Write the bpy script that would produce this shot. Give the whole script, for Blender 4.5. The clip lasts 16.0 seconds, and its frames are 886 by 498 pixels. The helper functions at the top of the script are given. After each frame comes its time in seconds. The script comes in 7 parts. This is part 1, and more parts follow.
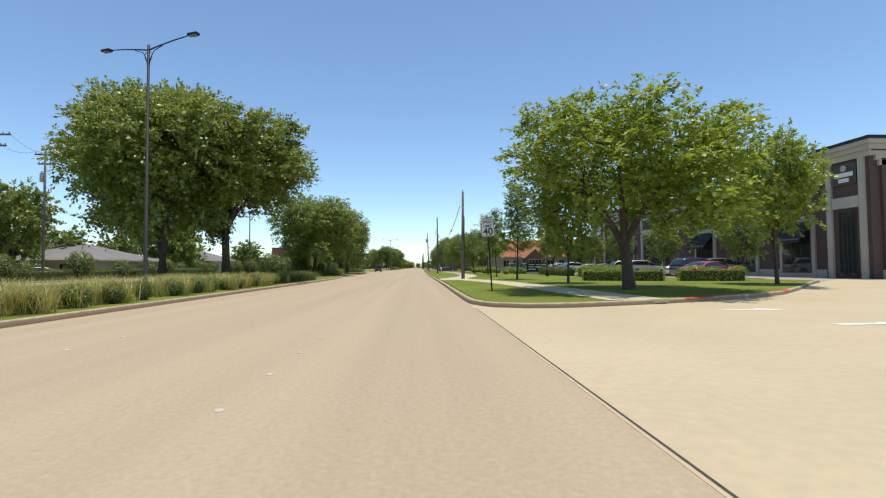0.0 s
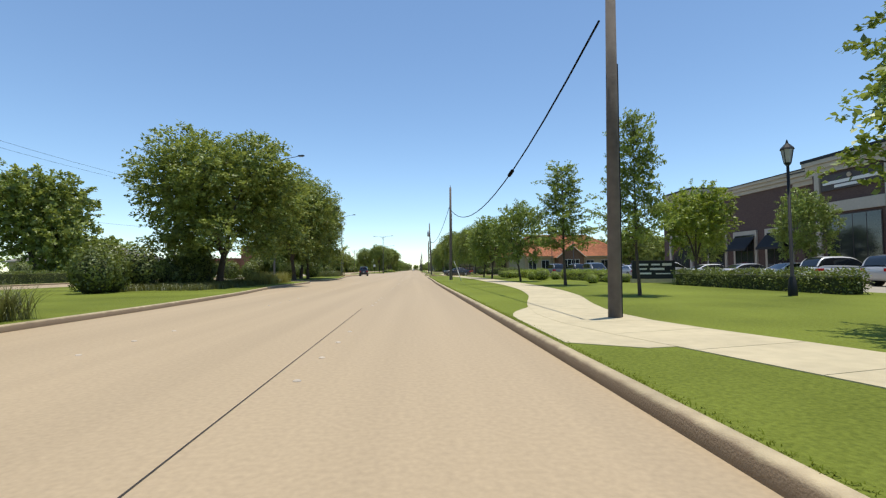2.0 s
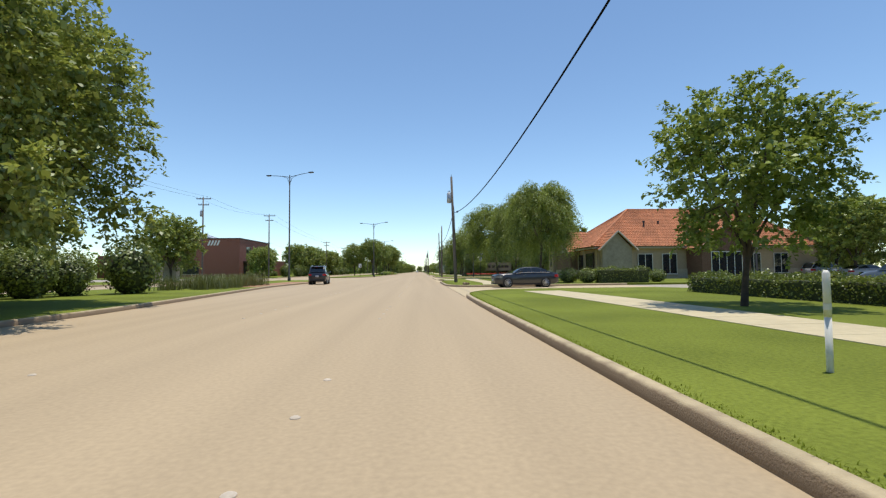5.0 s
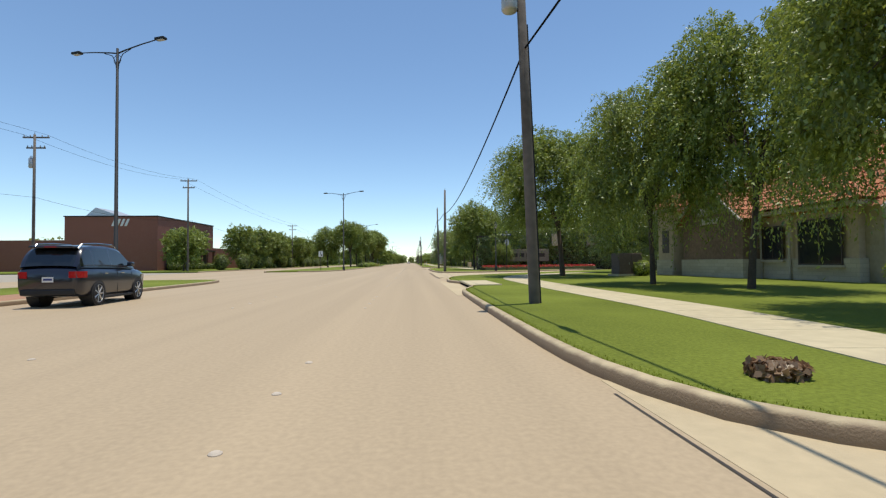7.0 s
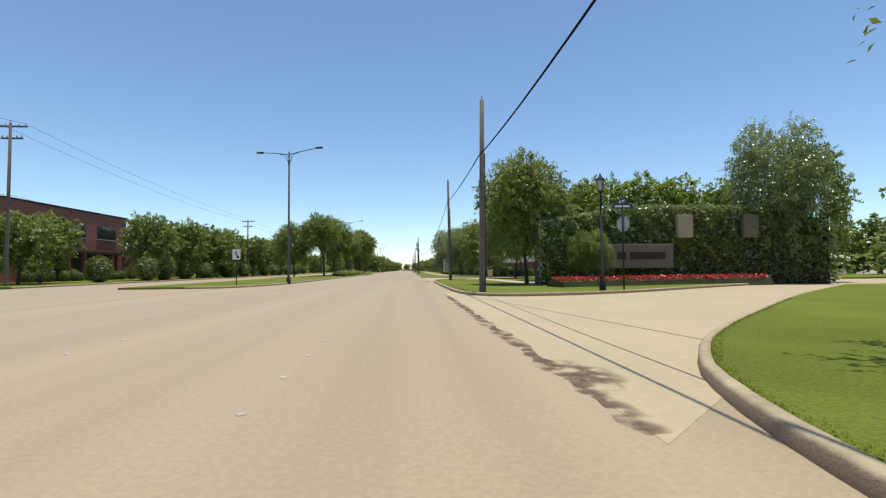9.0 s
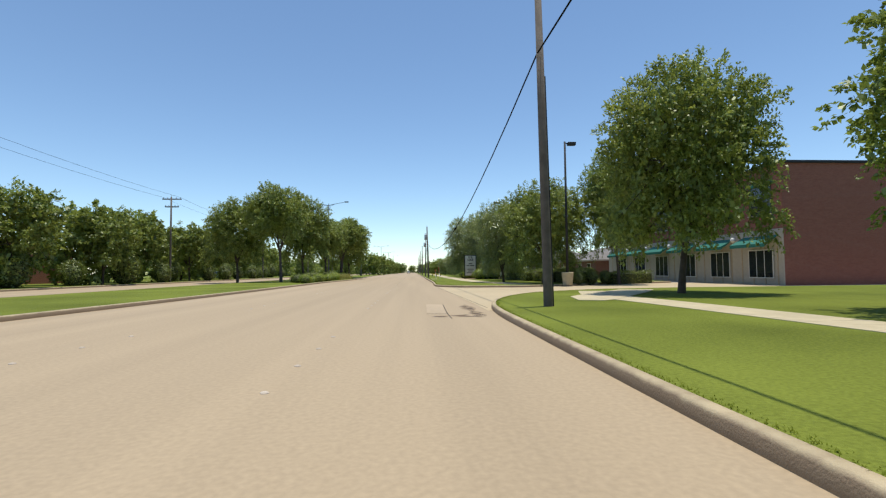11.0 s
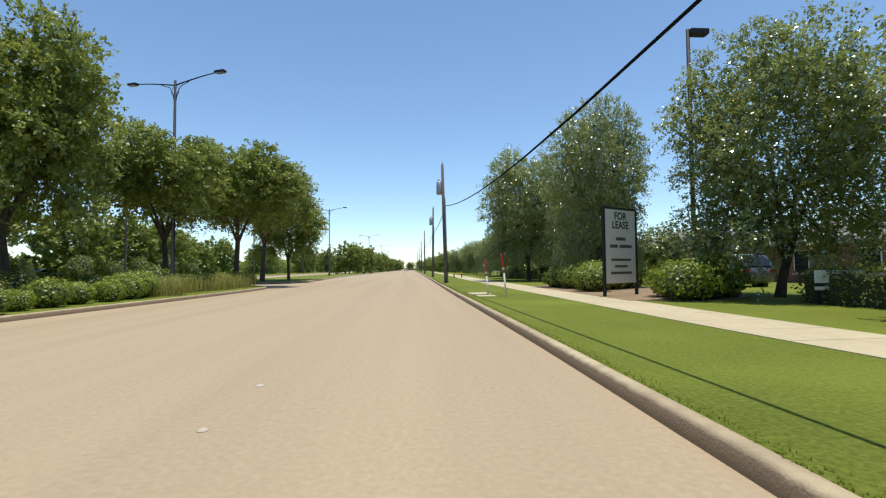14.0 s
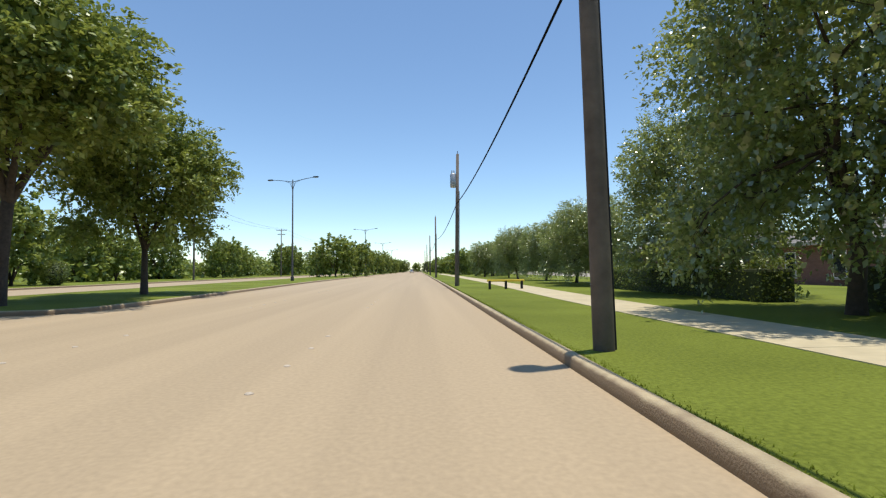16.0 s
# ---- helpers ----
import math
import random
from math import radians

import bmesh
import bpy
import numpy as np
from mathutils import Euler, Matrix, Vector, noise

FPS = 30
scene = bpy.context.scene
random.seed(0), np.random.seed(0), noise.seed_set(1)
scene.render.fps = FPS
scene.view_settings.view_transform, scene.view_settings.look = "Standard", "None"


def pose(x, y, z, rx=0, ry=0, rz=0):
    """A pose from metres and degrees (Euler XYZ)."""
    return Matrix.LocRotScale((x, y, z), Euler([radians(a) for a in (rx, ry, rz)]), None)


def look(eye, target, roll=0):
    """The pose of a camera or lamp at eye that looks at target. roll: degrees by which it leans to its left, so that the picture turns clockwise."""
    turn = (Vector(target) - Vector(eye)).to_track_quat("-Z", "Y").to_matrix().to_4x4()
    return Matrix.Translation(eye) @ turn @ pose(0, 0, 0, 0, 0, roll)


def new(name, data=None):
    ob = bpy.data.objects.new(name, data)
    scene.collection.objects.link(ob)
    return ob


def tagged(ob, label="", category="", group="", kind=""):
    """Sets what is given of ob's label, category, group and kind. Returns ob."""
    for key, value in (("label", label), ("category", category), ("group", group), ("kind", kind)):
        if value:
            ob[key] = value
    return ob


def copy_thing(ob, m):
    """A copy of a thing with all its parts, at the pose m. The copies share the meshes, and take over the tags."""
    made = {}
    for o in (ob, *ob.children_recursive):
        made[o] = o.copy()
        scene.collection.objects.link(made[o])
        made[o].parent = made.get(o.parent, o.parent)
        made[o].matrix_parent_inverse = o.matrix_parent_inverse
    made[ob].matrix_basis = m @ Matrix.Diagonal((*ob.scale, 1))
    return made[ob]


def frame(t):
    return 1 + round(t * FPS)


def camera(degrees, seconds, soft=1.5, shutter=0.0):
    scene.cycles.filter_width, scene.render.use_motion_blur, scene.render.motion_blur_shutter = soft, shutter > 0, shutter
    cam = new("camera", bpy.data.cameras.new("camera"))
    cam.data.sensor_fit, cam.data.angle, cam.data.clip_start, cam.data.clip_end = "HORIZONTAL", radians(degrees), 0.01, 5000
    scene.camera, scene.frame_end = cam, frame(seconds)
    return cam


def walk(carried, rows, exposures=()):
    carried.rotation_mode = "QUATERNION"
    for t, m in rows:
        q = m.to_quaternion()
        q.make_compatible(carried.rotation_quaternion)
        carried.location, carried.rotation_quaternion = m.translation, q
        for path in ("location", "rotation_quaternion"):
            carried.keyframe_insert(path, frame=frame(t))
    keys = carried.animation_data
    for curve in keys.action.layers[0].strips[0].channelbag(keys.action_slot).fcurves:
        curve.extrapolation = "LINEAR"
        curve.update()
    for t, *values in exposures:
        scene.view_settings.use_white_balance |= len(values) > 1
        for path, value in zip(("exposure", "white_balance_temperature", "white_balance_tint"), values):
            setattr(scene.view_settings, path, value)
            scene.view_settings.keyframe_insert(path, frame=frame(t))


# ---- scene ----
EXPO = ((0.0, 0.12), (4.0, 0.12), (6.5, 0.0), (12.5, 0.05), (14.0, 0.12), (16.0, 0.12))
cam = camera(85.9, 16.0, soft=1.25)
PATH = [
    (0, pose(0.47, 12.03, 1.25, 92.15, 0.54, -2.83)),
    (0.5, pose(0.37, 20.25, 1.25, 92.18, 0.54, -2.71)),
    (1, pose(0.27, 28.47, 1.25, 92.11, 0.54, -2.74)),
    (1.5, pose(0.19, 36.70, 1.25, 92.03, 0.54, -2.96)),
    (2, pose(0.06, 44.92, 1.25, 92.43, 0.54, -3.16)),
    (2.5, pose(0.12, 53.15, 1.25, 92.37, 0.54, -3.09)),
    (3, pose(0.14, 61.37, 1.25, 92.53, 0.54, -2.80)),
    (3.5, pose(-0.01, 69.69, 1.25, 92.60, 0.54, -2.54)),
    (4, pose(-0.34, 77.72, 1.25, 92.65, 0.54, -2.43)),
    (4.2, pose(-0.49, 80.94, 1.25, 92.67, 0.54, -2.48)),
    (6.3, pose(-0.27, 116.85, 1.25, 92.17, 0.54, -3.21)),
    (6.5, pose(-0.27, 120.08, 1.25, 91.89, 0.54, -3.33)),
    (7, pose(-0.20, 128.13, 1.25, 91.54, 0.54, -3.70)),
    (7.5, pose(-0.17, 136.13, 1.25, 91.99, 0.54, -4.04)),
    (8, pose(-0.05, 144.18, 1.25, 91.90, 0.54, -4.30)),
    (8.5, pose(-0.02, 152.04, 1.25, 91.84, 0.54, -4.27)),
    (9, pose(-0.04, 159.72, 1.25, 92.43, 0.54, -4.20)),
    (9.2, pose(-0.04, 162.92, 1.25, 92.38, 0.54, -4.19)),
    (11.3, pose(0.06, 197.96, 1.25, 92.71, 0.54, -3.50)),
    (11.5, pose(0.02, 201.22, 1.25, 92.28, 0.54, -3.49)),
    (12, pose(-0.17, 209.28, 1.25, 93.17, 0.54, -3.41)),
    (12.5, pose(-0.13, 217.61, 1.25, 92.19, 0.54, -3.54)),
    (13, pose(-0.05, 226.29, 1.25, 91.95, 0.54, -3.60)),
    (13.5, pose(0.02, 234.52, 1.25, 92.19, 0.54, -3.60)),
    (14, pose(0.14, 242.51, 1.25, 92.36, 0.54, -3.75)),
    (14.5, pose(0.26, 249.89, 1.25, 92.26, 0.54, -3.80)),
    (15, pose(0.22, 256.99, 1.25, 92.15, 0.54, -3.74)),
    (15.5, pose(0.15, 264.26, 1.25, 92.72, 0.54, -3.27)),
    (16, pose(0.24, 272.61, 1.25, 92.55, 0.54, -2.96)),
]
walk(cam, PATH, EXPO)

# ---- sky and sun ----
SUN_EL, SUN_AZ = radians(84), radians(60)   # azimuth from +Y towards +X
world = bpy.data.worlds.new("sky")
scene.world = world
world.use_nodes = True
wn = world.node_tree
sky = wn.nodes.new("ShaderNodeTexSky")
sky.sky_type, sky.sun_disc = "NISHITA", False
sky.sun_elevation, sky.sun_rotation = SUN_EL, SUN_AZ
sky.air_density, sky.dust_density, sky.ozone_density = 0.88, 0.0, 2.8
# a touch of haze turns the blue towards cyan
haze = wn.nodes.new("ShaderNodeMix")
haze.data_type, haze.blend_type = "RGBA", "MULTIPLY"
haze.inputs[0].default_value, haze.inputs[7].default_value = 1.0, (0.965, 1.01, 0.985, 1)
wn.links.new(sky.outputs[0], haze.inputs[6])
wn.links.new(haze.outputs[2], wn.nodes["Background"].inputs[0])
wn.nodes["Background"].inputs[1].default_value = 0.163
sun = new("sun", bpy.data.lights.new("sun", "SUN"))
sun.data.energy, sun.data.angle, sun.data.color = 3.95, radians(0.55), (1.0, 0.93, 0.82)
to_sun = Vector((math.sin(SUN_AZ) * math.cos(SUN_EL), math.cos(SUN_AZ) * math.cos(SUN_EL), math.sin(SUN_EL)))
sun.matrix_world = look((0, 0, 60), Vector((0, 0, 60)) - to_sun)


# ---- materials ----
def mat(name, color, rough=0.8, metal=0.0, vary=0.25, scale=6.0, big=0.4, bump=0.0, bump_scale=40.0, tint=None, island=0.0, spec=0.5, streak=0.0):
    """Principled surface with fine grain and a large-scale stain, both in object space."""
    m = bpy.data.materials.new(name)
    m.use_nodes = True
    t = m.node_tree
    b = t.nodes["Principled BSDF"]
    b.inputs["Roughness"].default_value, b.inputs["Metallic"].default_value = rough, metal
    b.inputs["Specular IOR Level"].default_value = spec
    geo = t.nodes.new("ShaderNodeNewGeometry")
    n1, n2 = t.nodes.new("ShaderNodeTexNoise"), t.nodes.new("ShaderNodeTexNoise")
    n1.inputs["Scale"].default_value, n2.inputs["Scale"].default_value = scale, big
    n1.inputs["Detail"].default_value, n2.inputs["Detail"].default_value = 6, 4
    for n in (n1, n2):
        t.links.new(geo.outputs["Position"], n.inputs["Vector"])
    if streak:
        # wear drawn out along the driving direction
        st = t.nodes.new("ShaderNodeVectorMath")
        st.operation = "MULTIPLY"
        st.inputs[1].default_value = (streak, 0.035, 1)
        t.links.new(geo.outputs["Position"], st.inputs[0]); t.links.new(st.outputs[0], n2.inputs["Vector"])
    add = t.nodes.new("ShaderNodeMath")
    add.operation = "ADD"
    t.links.new(n1.outputs[0], add.inputs[0]); t.links.new(n2.outputs[0], add.inputs[1])
    ramp = t.nodes.new("ShaderNodeMapRange")
    ramp.inputs[1].default_value, ramp.inputs[2].default_value = 0.65, 1.35
    t.links.new(add.outputs[0], ramp.inputs[0])
    mix = t.nodes.new("ShaderNodeMix")
    mix.data_type = "RGBA"
    tint = tint or color
    mix.inputs[6].default_value = (*[c * (1 - vary) for c in color], 1)
    mix.inputs[7].default_value = (*[min(1, c * (1 + vary)) for c in tint], 1)
    t.links.new(ramp.outputs[0], mix.inputs[0])
    out = mix.outputs[2]
    if island:
        hsv = t.nodes.new("ShaderNodeHueSaturation")
        rr = t.nodes.new("ShaderNodeMapRange")
        rr.inputs[3].default_value, rr.inputs[4].default_value = 1 - island, 1 + island
        t.links.new(geo.outputs["Random Per Island"], rr.inputs[0])
        t.links.new(rr.outputs[0], hsv.inputs["Value"])
        t.links.new(out, hsv.inputs["Color"])
        out = hsv.outputs[0]
    t.links.new(out, b.inputs["Base Color"])
    if bump:
        nb = t.nodes.new("ShaderNodeTexNoise")
        nb.inputs["Scale"].default_value, nb.inputs["Detail"].default_value = bump_scale, 5
        t.links.new(geo.outputs["Position"], nb.inputs["Vector"])
        bp = t.nodes.new("ShaderNodeBump")
        bp.inputs["Strength"].default_value, bp.inputs["Distance"].default_value = bump, 0.02
        t.links.new(nb.outputs[0], bp.inputs["Height"])
        t.links.new(bp.outputs[0], b.inputs["Normal"])
    return m


def leaf_mat(name, dark, light, trans=0.3, gloss=0.05, shine=0.45):
    """Leaves: a share of light passes through, each leaf a little different, tone drifting from twig to twig."""
    m = bpy.data.materials.new(name)
    m.use_nodes = True
    t = m.node_tree
    t.nodes.remove(t.nodes["Principled BSDF"])
    geo, nz, add = t.nodes.new("ShaderNodeNewGeometry"), t.nodes.new("ShaderNodeTexNoise"), t.nodes.new("ShaderNodeMath")
    nz.inputs["Scale"].default_value, nz.inputs["Detail"].default_value = 0.9, 2
    add.operation, add.use_clamp = "MULTIPLY_ADD", True
    add.inputs[1].default_value = 0.65
    half = t.nodes.new("ShaderNodeMapRange")
    half.inputs[1].default_value, half.inputs[2].default_value, half.inputs[3].default_value, half.inputs[4].default_value = 0.3, 0.7, -0.15, 0.5
    t.links.new(geo.outputs["Position"], nz.inputs["Vector"])
    t.links.new(nz.outputs[0], half.inputs[0])
    t.links.new(geo.outputs["Random Per Island"], add.inputs[0]); t.links.new(half.outputs[0], add.inputs[2])
    mix = t.nodes.new("ShaderNodeMix")
    mix.data_type = "RGBA"
    mix.inputs[6].default_value, mix.inputs[7].default_value = (*dark, 1), (*light, 1)
    t.links.new(add.outputs[0], mix.inputs[0])
    d, tr, gl = t.nodes.new("ShaderNodeBsdfDiffuse"), t.nodes.new("ShaderNodeBsdfTranslucent"), t.nodes.new("ShaderNodeBsdfGlossy")
    gl.inputs["Roughness"].default_value = shine
    gl.inputs["Color"].default_value = (0.9, 0.95, 0.9, 1)
    t.links.new(mix.outputs[2], d.inputs[0])
    br = t.nodes.new("ShaderNodeHueSaturation")
    br.inputs["Value"].default_value, br.inputs["Hue"].default_value = 1.4, 0.485
    t.links.new(mix.outputs[2], br.inputs["Color"])
    t.links.new(br.outputs[0], tr.inputs[0])
    s1, s2 = t.nodes.new("ShaderNodeMixShader"), t.nodes.new("ShaderNodeMixShader")
    s1.inputs[0].default_value, s2.inputs[0].default_value = trans, gloss
    t.links.new(d.outputs[0], s1.inputs[1]); t.links.new(tr.outputs[0], s1.inputs[2])
    t.links.new(s1.outputs[0], s2.inputs[1]); t.links.new(gl.outputs[0], s2.inputs[2])
    t.links.new(s2.outputs[0], t.nodes["Material Output"].inputs[0])
    return m


M_ROAD = mat("road_concrete", (0.412, 0.318, 0.20), 0.85, vary=0.14, scale=18, big=0.55, bump=0.05, bump_scale=60, streak=1.6)
M_DRIVE = mat("driveway_concrete", (0.50, 0.405, 0.25), 0.85, vary=0.10, scale=7, big=0.3, bump=0.25, bump_scale=60)
M_KERB = mat("kerb_concrete", (0.46, 0.375, 0.23), 0.85, vary=0.22, scale=3, big=0.7, bump=0.4, bump_scale=50)


def brown_kerb_foot(m):
    """Darker brown on the kerb below its top, ragged at its upper rim."""
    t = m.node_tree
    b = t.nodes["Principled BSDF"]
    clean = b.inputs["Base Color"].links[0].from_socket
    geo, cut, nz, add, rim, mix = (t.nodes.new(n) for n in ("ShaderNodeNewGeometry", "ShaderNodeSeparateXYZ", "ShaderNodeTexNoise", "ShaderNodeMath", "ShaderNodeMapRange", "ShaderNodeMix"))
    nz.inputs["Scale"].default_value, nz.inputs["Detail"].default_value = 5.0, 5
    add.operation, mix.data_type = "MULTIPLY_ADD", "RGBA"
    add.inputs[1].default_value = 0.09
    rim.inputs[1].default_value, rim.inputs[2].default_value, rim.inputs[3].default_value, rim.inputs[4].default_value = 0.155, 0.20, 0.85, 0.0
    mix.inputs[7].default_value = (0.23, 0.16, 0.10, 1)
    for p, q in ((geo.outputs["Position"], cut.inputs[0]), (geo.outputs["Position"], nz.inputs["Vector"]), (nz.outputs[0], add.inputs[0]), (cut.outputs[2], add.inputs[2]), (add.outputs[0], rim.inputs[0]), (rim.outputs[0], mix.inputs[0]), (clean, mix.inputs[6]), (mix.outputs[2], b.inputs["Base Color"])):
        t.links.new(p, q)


brown_kerb_foot(M_KERB)
M_WALK = mat("sidewalk_concrete", (0.53, 0.455, 0.29), 0.85, vary=0.12, scale=4, big=0.5, bump=0.25, bump_scale=60)
M_GRASS = mat("lawn", (0.136, 0.170, 0.025), 0.9, vary=0.32, scale=22, big=0.22, bump=0.8, bump_scale=70, tint=(0.170, 0.203, 0.032), spec=0.1)
M_BLADE = leaf_mat("grass_blades", (0.115, 0.157, 0.018), (0.178, 0.218, 0.027), 0.3, 0.0)
M_FIELD = mat("far_ground", (0.10, 0.11, 0.03), 0.95, vary=0.4, scale=0.3, big=0.02, spec=0.1)
M_LOT = mat("lot_concrete", (0.36, 0.32, 0.25), 0.9, vary=0.15, scale=3, big=0.2)
M_JOINT = mat("joint_sealant", (0.05, 0.042, 0.035), 0.9, vary=0.3, scale=8)
M_PATCH = mat("worn_concrete", (0.30, 0.23, 0.16), 0.9, vary=0.3, scale=5, big=1.2)
M_BUTTON = mat("worn_button", (0.52, 0.45, 0.36), 0.8, vary=0.2, scale=12)
M_WHITE = mat("white_marking", (0.75, 0.72, 0.66), 0.7, vary=0.15, scale=10)
M_REDKERB = mat("red_kerb_paint", (0.62, 0.05, 0.04), 0.7, vary=0.3, scale=5)


def grime_mat(name, color, wide):
    """Thin dirt that breaks up in patches and thins out towards its rim; wide: how much the length counts."""
    m = mat(name, color, 0.95, vary=0.4, scale=4, big=1.5)
    t = m.node_tree
    tc, off, cut, size = (t.nodes.new(n) for n in ("ShaderNodeTexCoord", "ShaderNodeVectorMath", "ShaderNodeVectorMath", "ShaderNodeVectorMath"))
    off.operation, cut.operation, size.operation = "SUBTRACT", "MULTIPLY", "LENGTH"
    off.inputs[1].default_value, cut.inputs[1].default_value = (0.5, 0.5, 0.5), (2, 2 * wide, 0)
    rim, nz, patch, mul = (t.nodes.new(n) for n in ("ShaderNodeMapRange", "ShaderNodeTexNoise", "ShaderNodeMapRange", "ShaderNodeMath"))
    rim.inputs[1].default_value, rim.inputs[2].default_value, rim.inputs[3].default_value, rim.inputs[4].default_value = 0.15, 0.95, 1.0, 0.0
    nz.inputs["Scale"].default_value, nz.inputs["Detail"].default_value = 3.2, 6
    patch.inputs[1].default_value, patch.inputs[2].default_value, patch.inputs[4].default_value = 0.38, 0.58, 0.95
    mul.operation = "MULTIPLY"
    geo = t.nodes.new("ShaderNodeNewGeometry")
    for a, b in ((tc.outputs["Generated"], off.inputs[0]), (off.outputs[0], cut.inputs[0]), (cut.outputs[0], size.inputs[0]), (size.outputs["Value"], rim.inputs[0]), (geo.outputs["Position"], nz.inputs["Vector"]),
                 (nz.outputs[0], patch.inputs[0]), (rim.outputs[0], mul.inputs[0]), (patch.outputs[0], mul.inputs[1]), (mul.outputs[0], t.nodes["Principled BSDF"].inputs["Alpha"])):
        t.links.new(a, b)
    return m


M_GRIME = grime_mat("road_grime", (0.15, 0.105, 0.07), 1.0)
M_GUTTER = grime_mat("gutter_grime", (0.15, 0.105, 0.07), 0.15)
M_MEND = mat("mended_concrete", (0.46, 0.36, 0.235), 0.85, vary=0.12, scale=7, big=0.5, bump=0.1, bump_scale=60)
M_BED = mat("bare_bed_soil", (0.27, 0.19, 0.11), 0.95, vary=0.35, scale=9, big=1.0, bump=0.7)
M_DIRT = mat("red_gravel", (0.35, 0.19, 0.11), 0.95, vary=0.3, scale=12, bump=0.6)
M_BARK = mat("bark", (0.085, 0.065, 0.048), 0.95, vary=0.4, scale=9, bump=1.0, bump_scale=25)
M_POLE = mat("pole_wood", (0.138, 0.115, 0.094), 0.9, vary=0.35, scale=4, big=0.6, bump=0.6, bump_scale=30)
M_STEEL = mat("dark_painted_steel", (0.03, 0.032, 0.035), 0.6, vary=0.2, scale=6, spec=0.15)
M_GREYSTEEL = mat("galvanised_steel", (0.42, 0.43, 0.44), 0.5, 0.6, vary=0.15)
M_CABLE = mat("black_cable", (0.008, 0.008, 0.009), 0.95, vary=0.2, spec=0.05)
M_OAK = leaf_mat("oak_leaves", (0.105, 0.143, 0.026), (0.32, 0.385, 0.075), 0.33)
M_LIVE = leaf_mat("dark_oak_leaves", (0.11, 0.145, 0.032), (0.30, 0.36, 0.09), 0.45, 0.12, 0.30)
M_ELM = leaf_mat("elm_leaves", (0.1, 0.145, 0.024), (0.29, 0.375, 0.068), 0.36)
M_WEEP = leaf_mat("drooping_elm_leaves", (0.085, 0.12, 0.018), (0.29, 0.36, 0.056), 0.37)
M_BRIGHT = leaf_mat("bright_leaves", (0.12, 0.17, 0.018), (0.33, 0.415, 0.05), 0.42)
M_SHRUB = leaf_mat("shrub_leaves", (0.08, 0.11, 0.018), (0.21, 0.26, 0.045), 0.32)
M_TALL = leaf_mat("tall_grass", (0.19, 0.195, 0.042), (0.43, 0.40, 0.11), 0.35)
M_TUFT = leaf_mat("green_tall_grass", (0.07, 0.085, 0.02), (0.17, 0.18, 0.05), 0.3)
M_RED = leaf_mat("red_flowers", (0.45, 0.02, 0.02), (0.75, 0.08, 0.06), 0.2)


# ---- mesh helpers ----
def mesh_np(name, verts, quads, material, smooth=False):
    me = bpy.data.meshes.new(name)
    verts, quads = np.asarray(verts, "f4"), np.asarray(quads, "i4")
    k = quads.shape[1]
    me.vertices.add(len(verts)); me.vertices.foreach_set("co", verts.ravel())
    me.loops.add(quads.size); me.loops.foreach_set("vertex_index", quads.ravel())
    me.polygons.add(len(quads)); me.polygons.foreach_set("loop_start", np.arange(0, quads.size, k, dtype="i4"))
    me.polygons.foreach_set("loop_total", np.full(len(quads), k, "i4"))
    if smooth:
        me.polygons.foreach_set("use_smooth", np.ones(len(quads), bool))
    me.update(calc_edges=True); me.validate()
    me.materials.append(material)
    return me


def part(name, bm, material, parent=None, label="", smooth=False):
    """Links a bmesh as one mesh object under a thing or a part."""
    me = bpy.data.meshes.new(name)
    bm.normal_update()
    bm.to_mesh(me); bm.free()
    for p in me.polygons:
        p.use_smooth = smooth
    for mm in (material if isinstance(material, (list, tuple)) else (material,)):
        me.materials.append(mm)
    ob = new(name, me)
    if parent:
        ob.parent = parent
    return tagged(ob, label)


def part_me(name, me, parent, label=""):
    ob = new(name, me)
    ob.parent = parent
    return tagged(ob, label)


def thing(name, label, category, group="", kind="", at=(0, 0, 0), rz=0.0):
    ob = new(name)
    ob.empty_display_size = 0.3
    ob.matrix_basis = pose(*at, 0, 0, rz)
    return tagged(ob, label, category, group, kind)


def box(bm, x0, x1, y0, y1, z0, z1, bevel=0.0, mat_i=0):
    vs = [bm.verts.new(c) for c in ((x0, y0, z0), (x1, y0, z0), (x1, y1, z0), (x0, y1, z0), (x0, y0, z1), (x1, y0, z1), (x1, y1, z1), (x0, y1, z1))]
    fs = [bm.faces.new([vs[i] for i in q]) for q in ((3, 2, 1, 0), (4, 5, 6, 7), (0, 1, 5, 4), (1, 2, 6, 5), (2, 3, 7, 6), (3, 0, 4, 7))]
    for f in fs:
        f.material_index = mat_i
    if bevel:
        es = list({e for f in fs for e in f.edges})
        bmesh.ops.bevel(bm, geom=es, offset=bevel, segments=2, affect="EDGES", profile=0.6)
    return bm


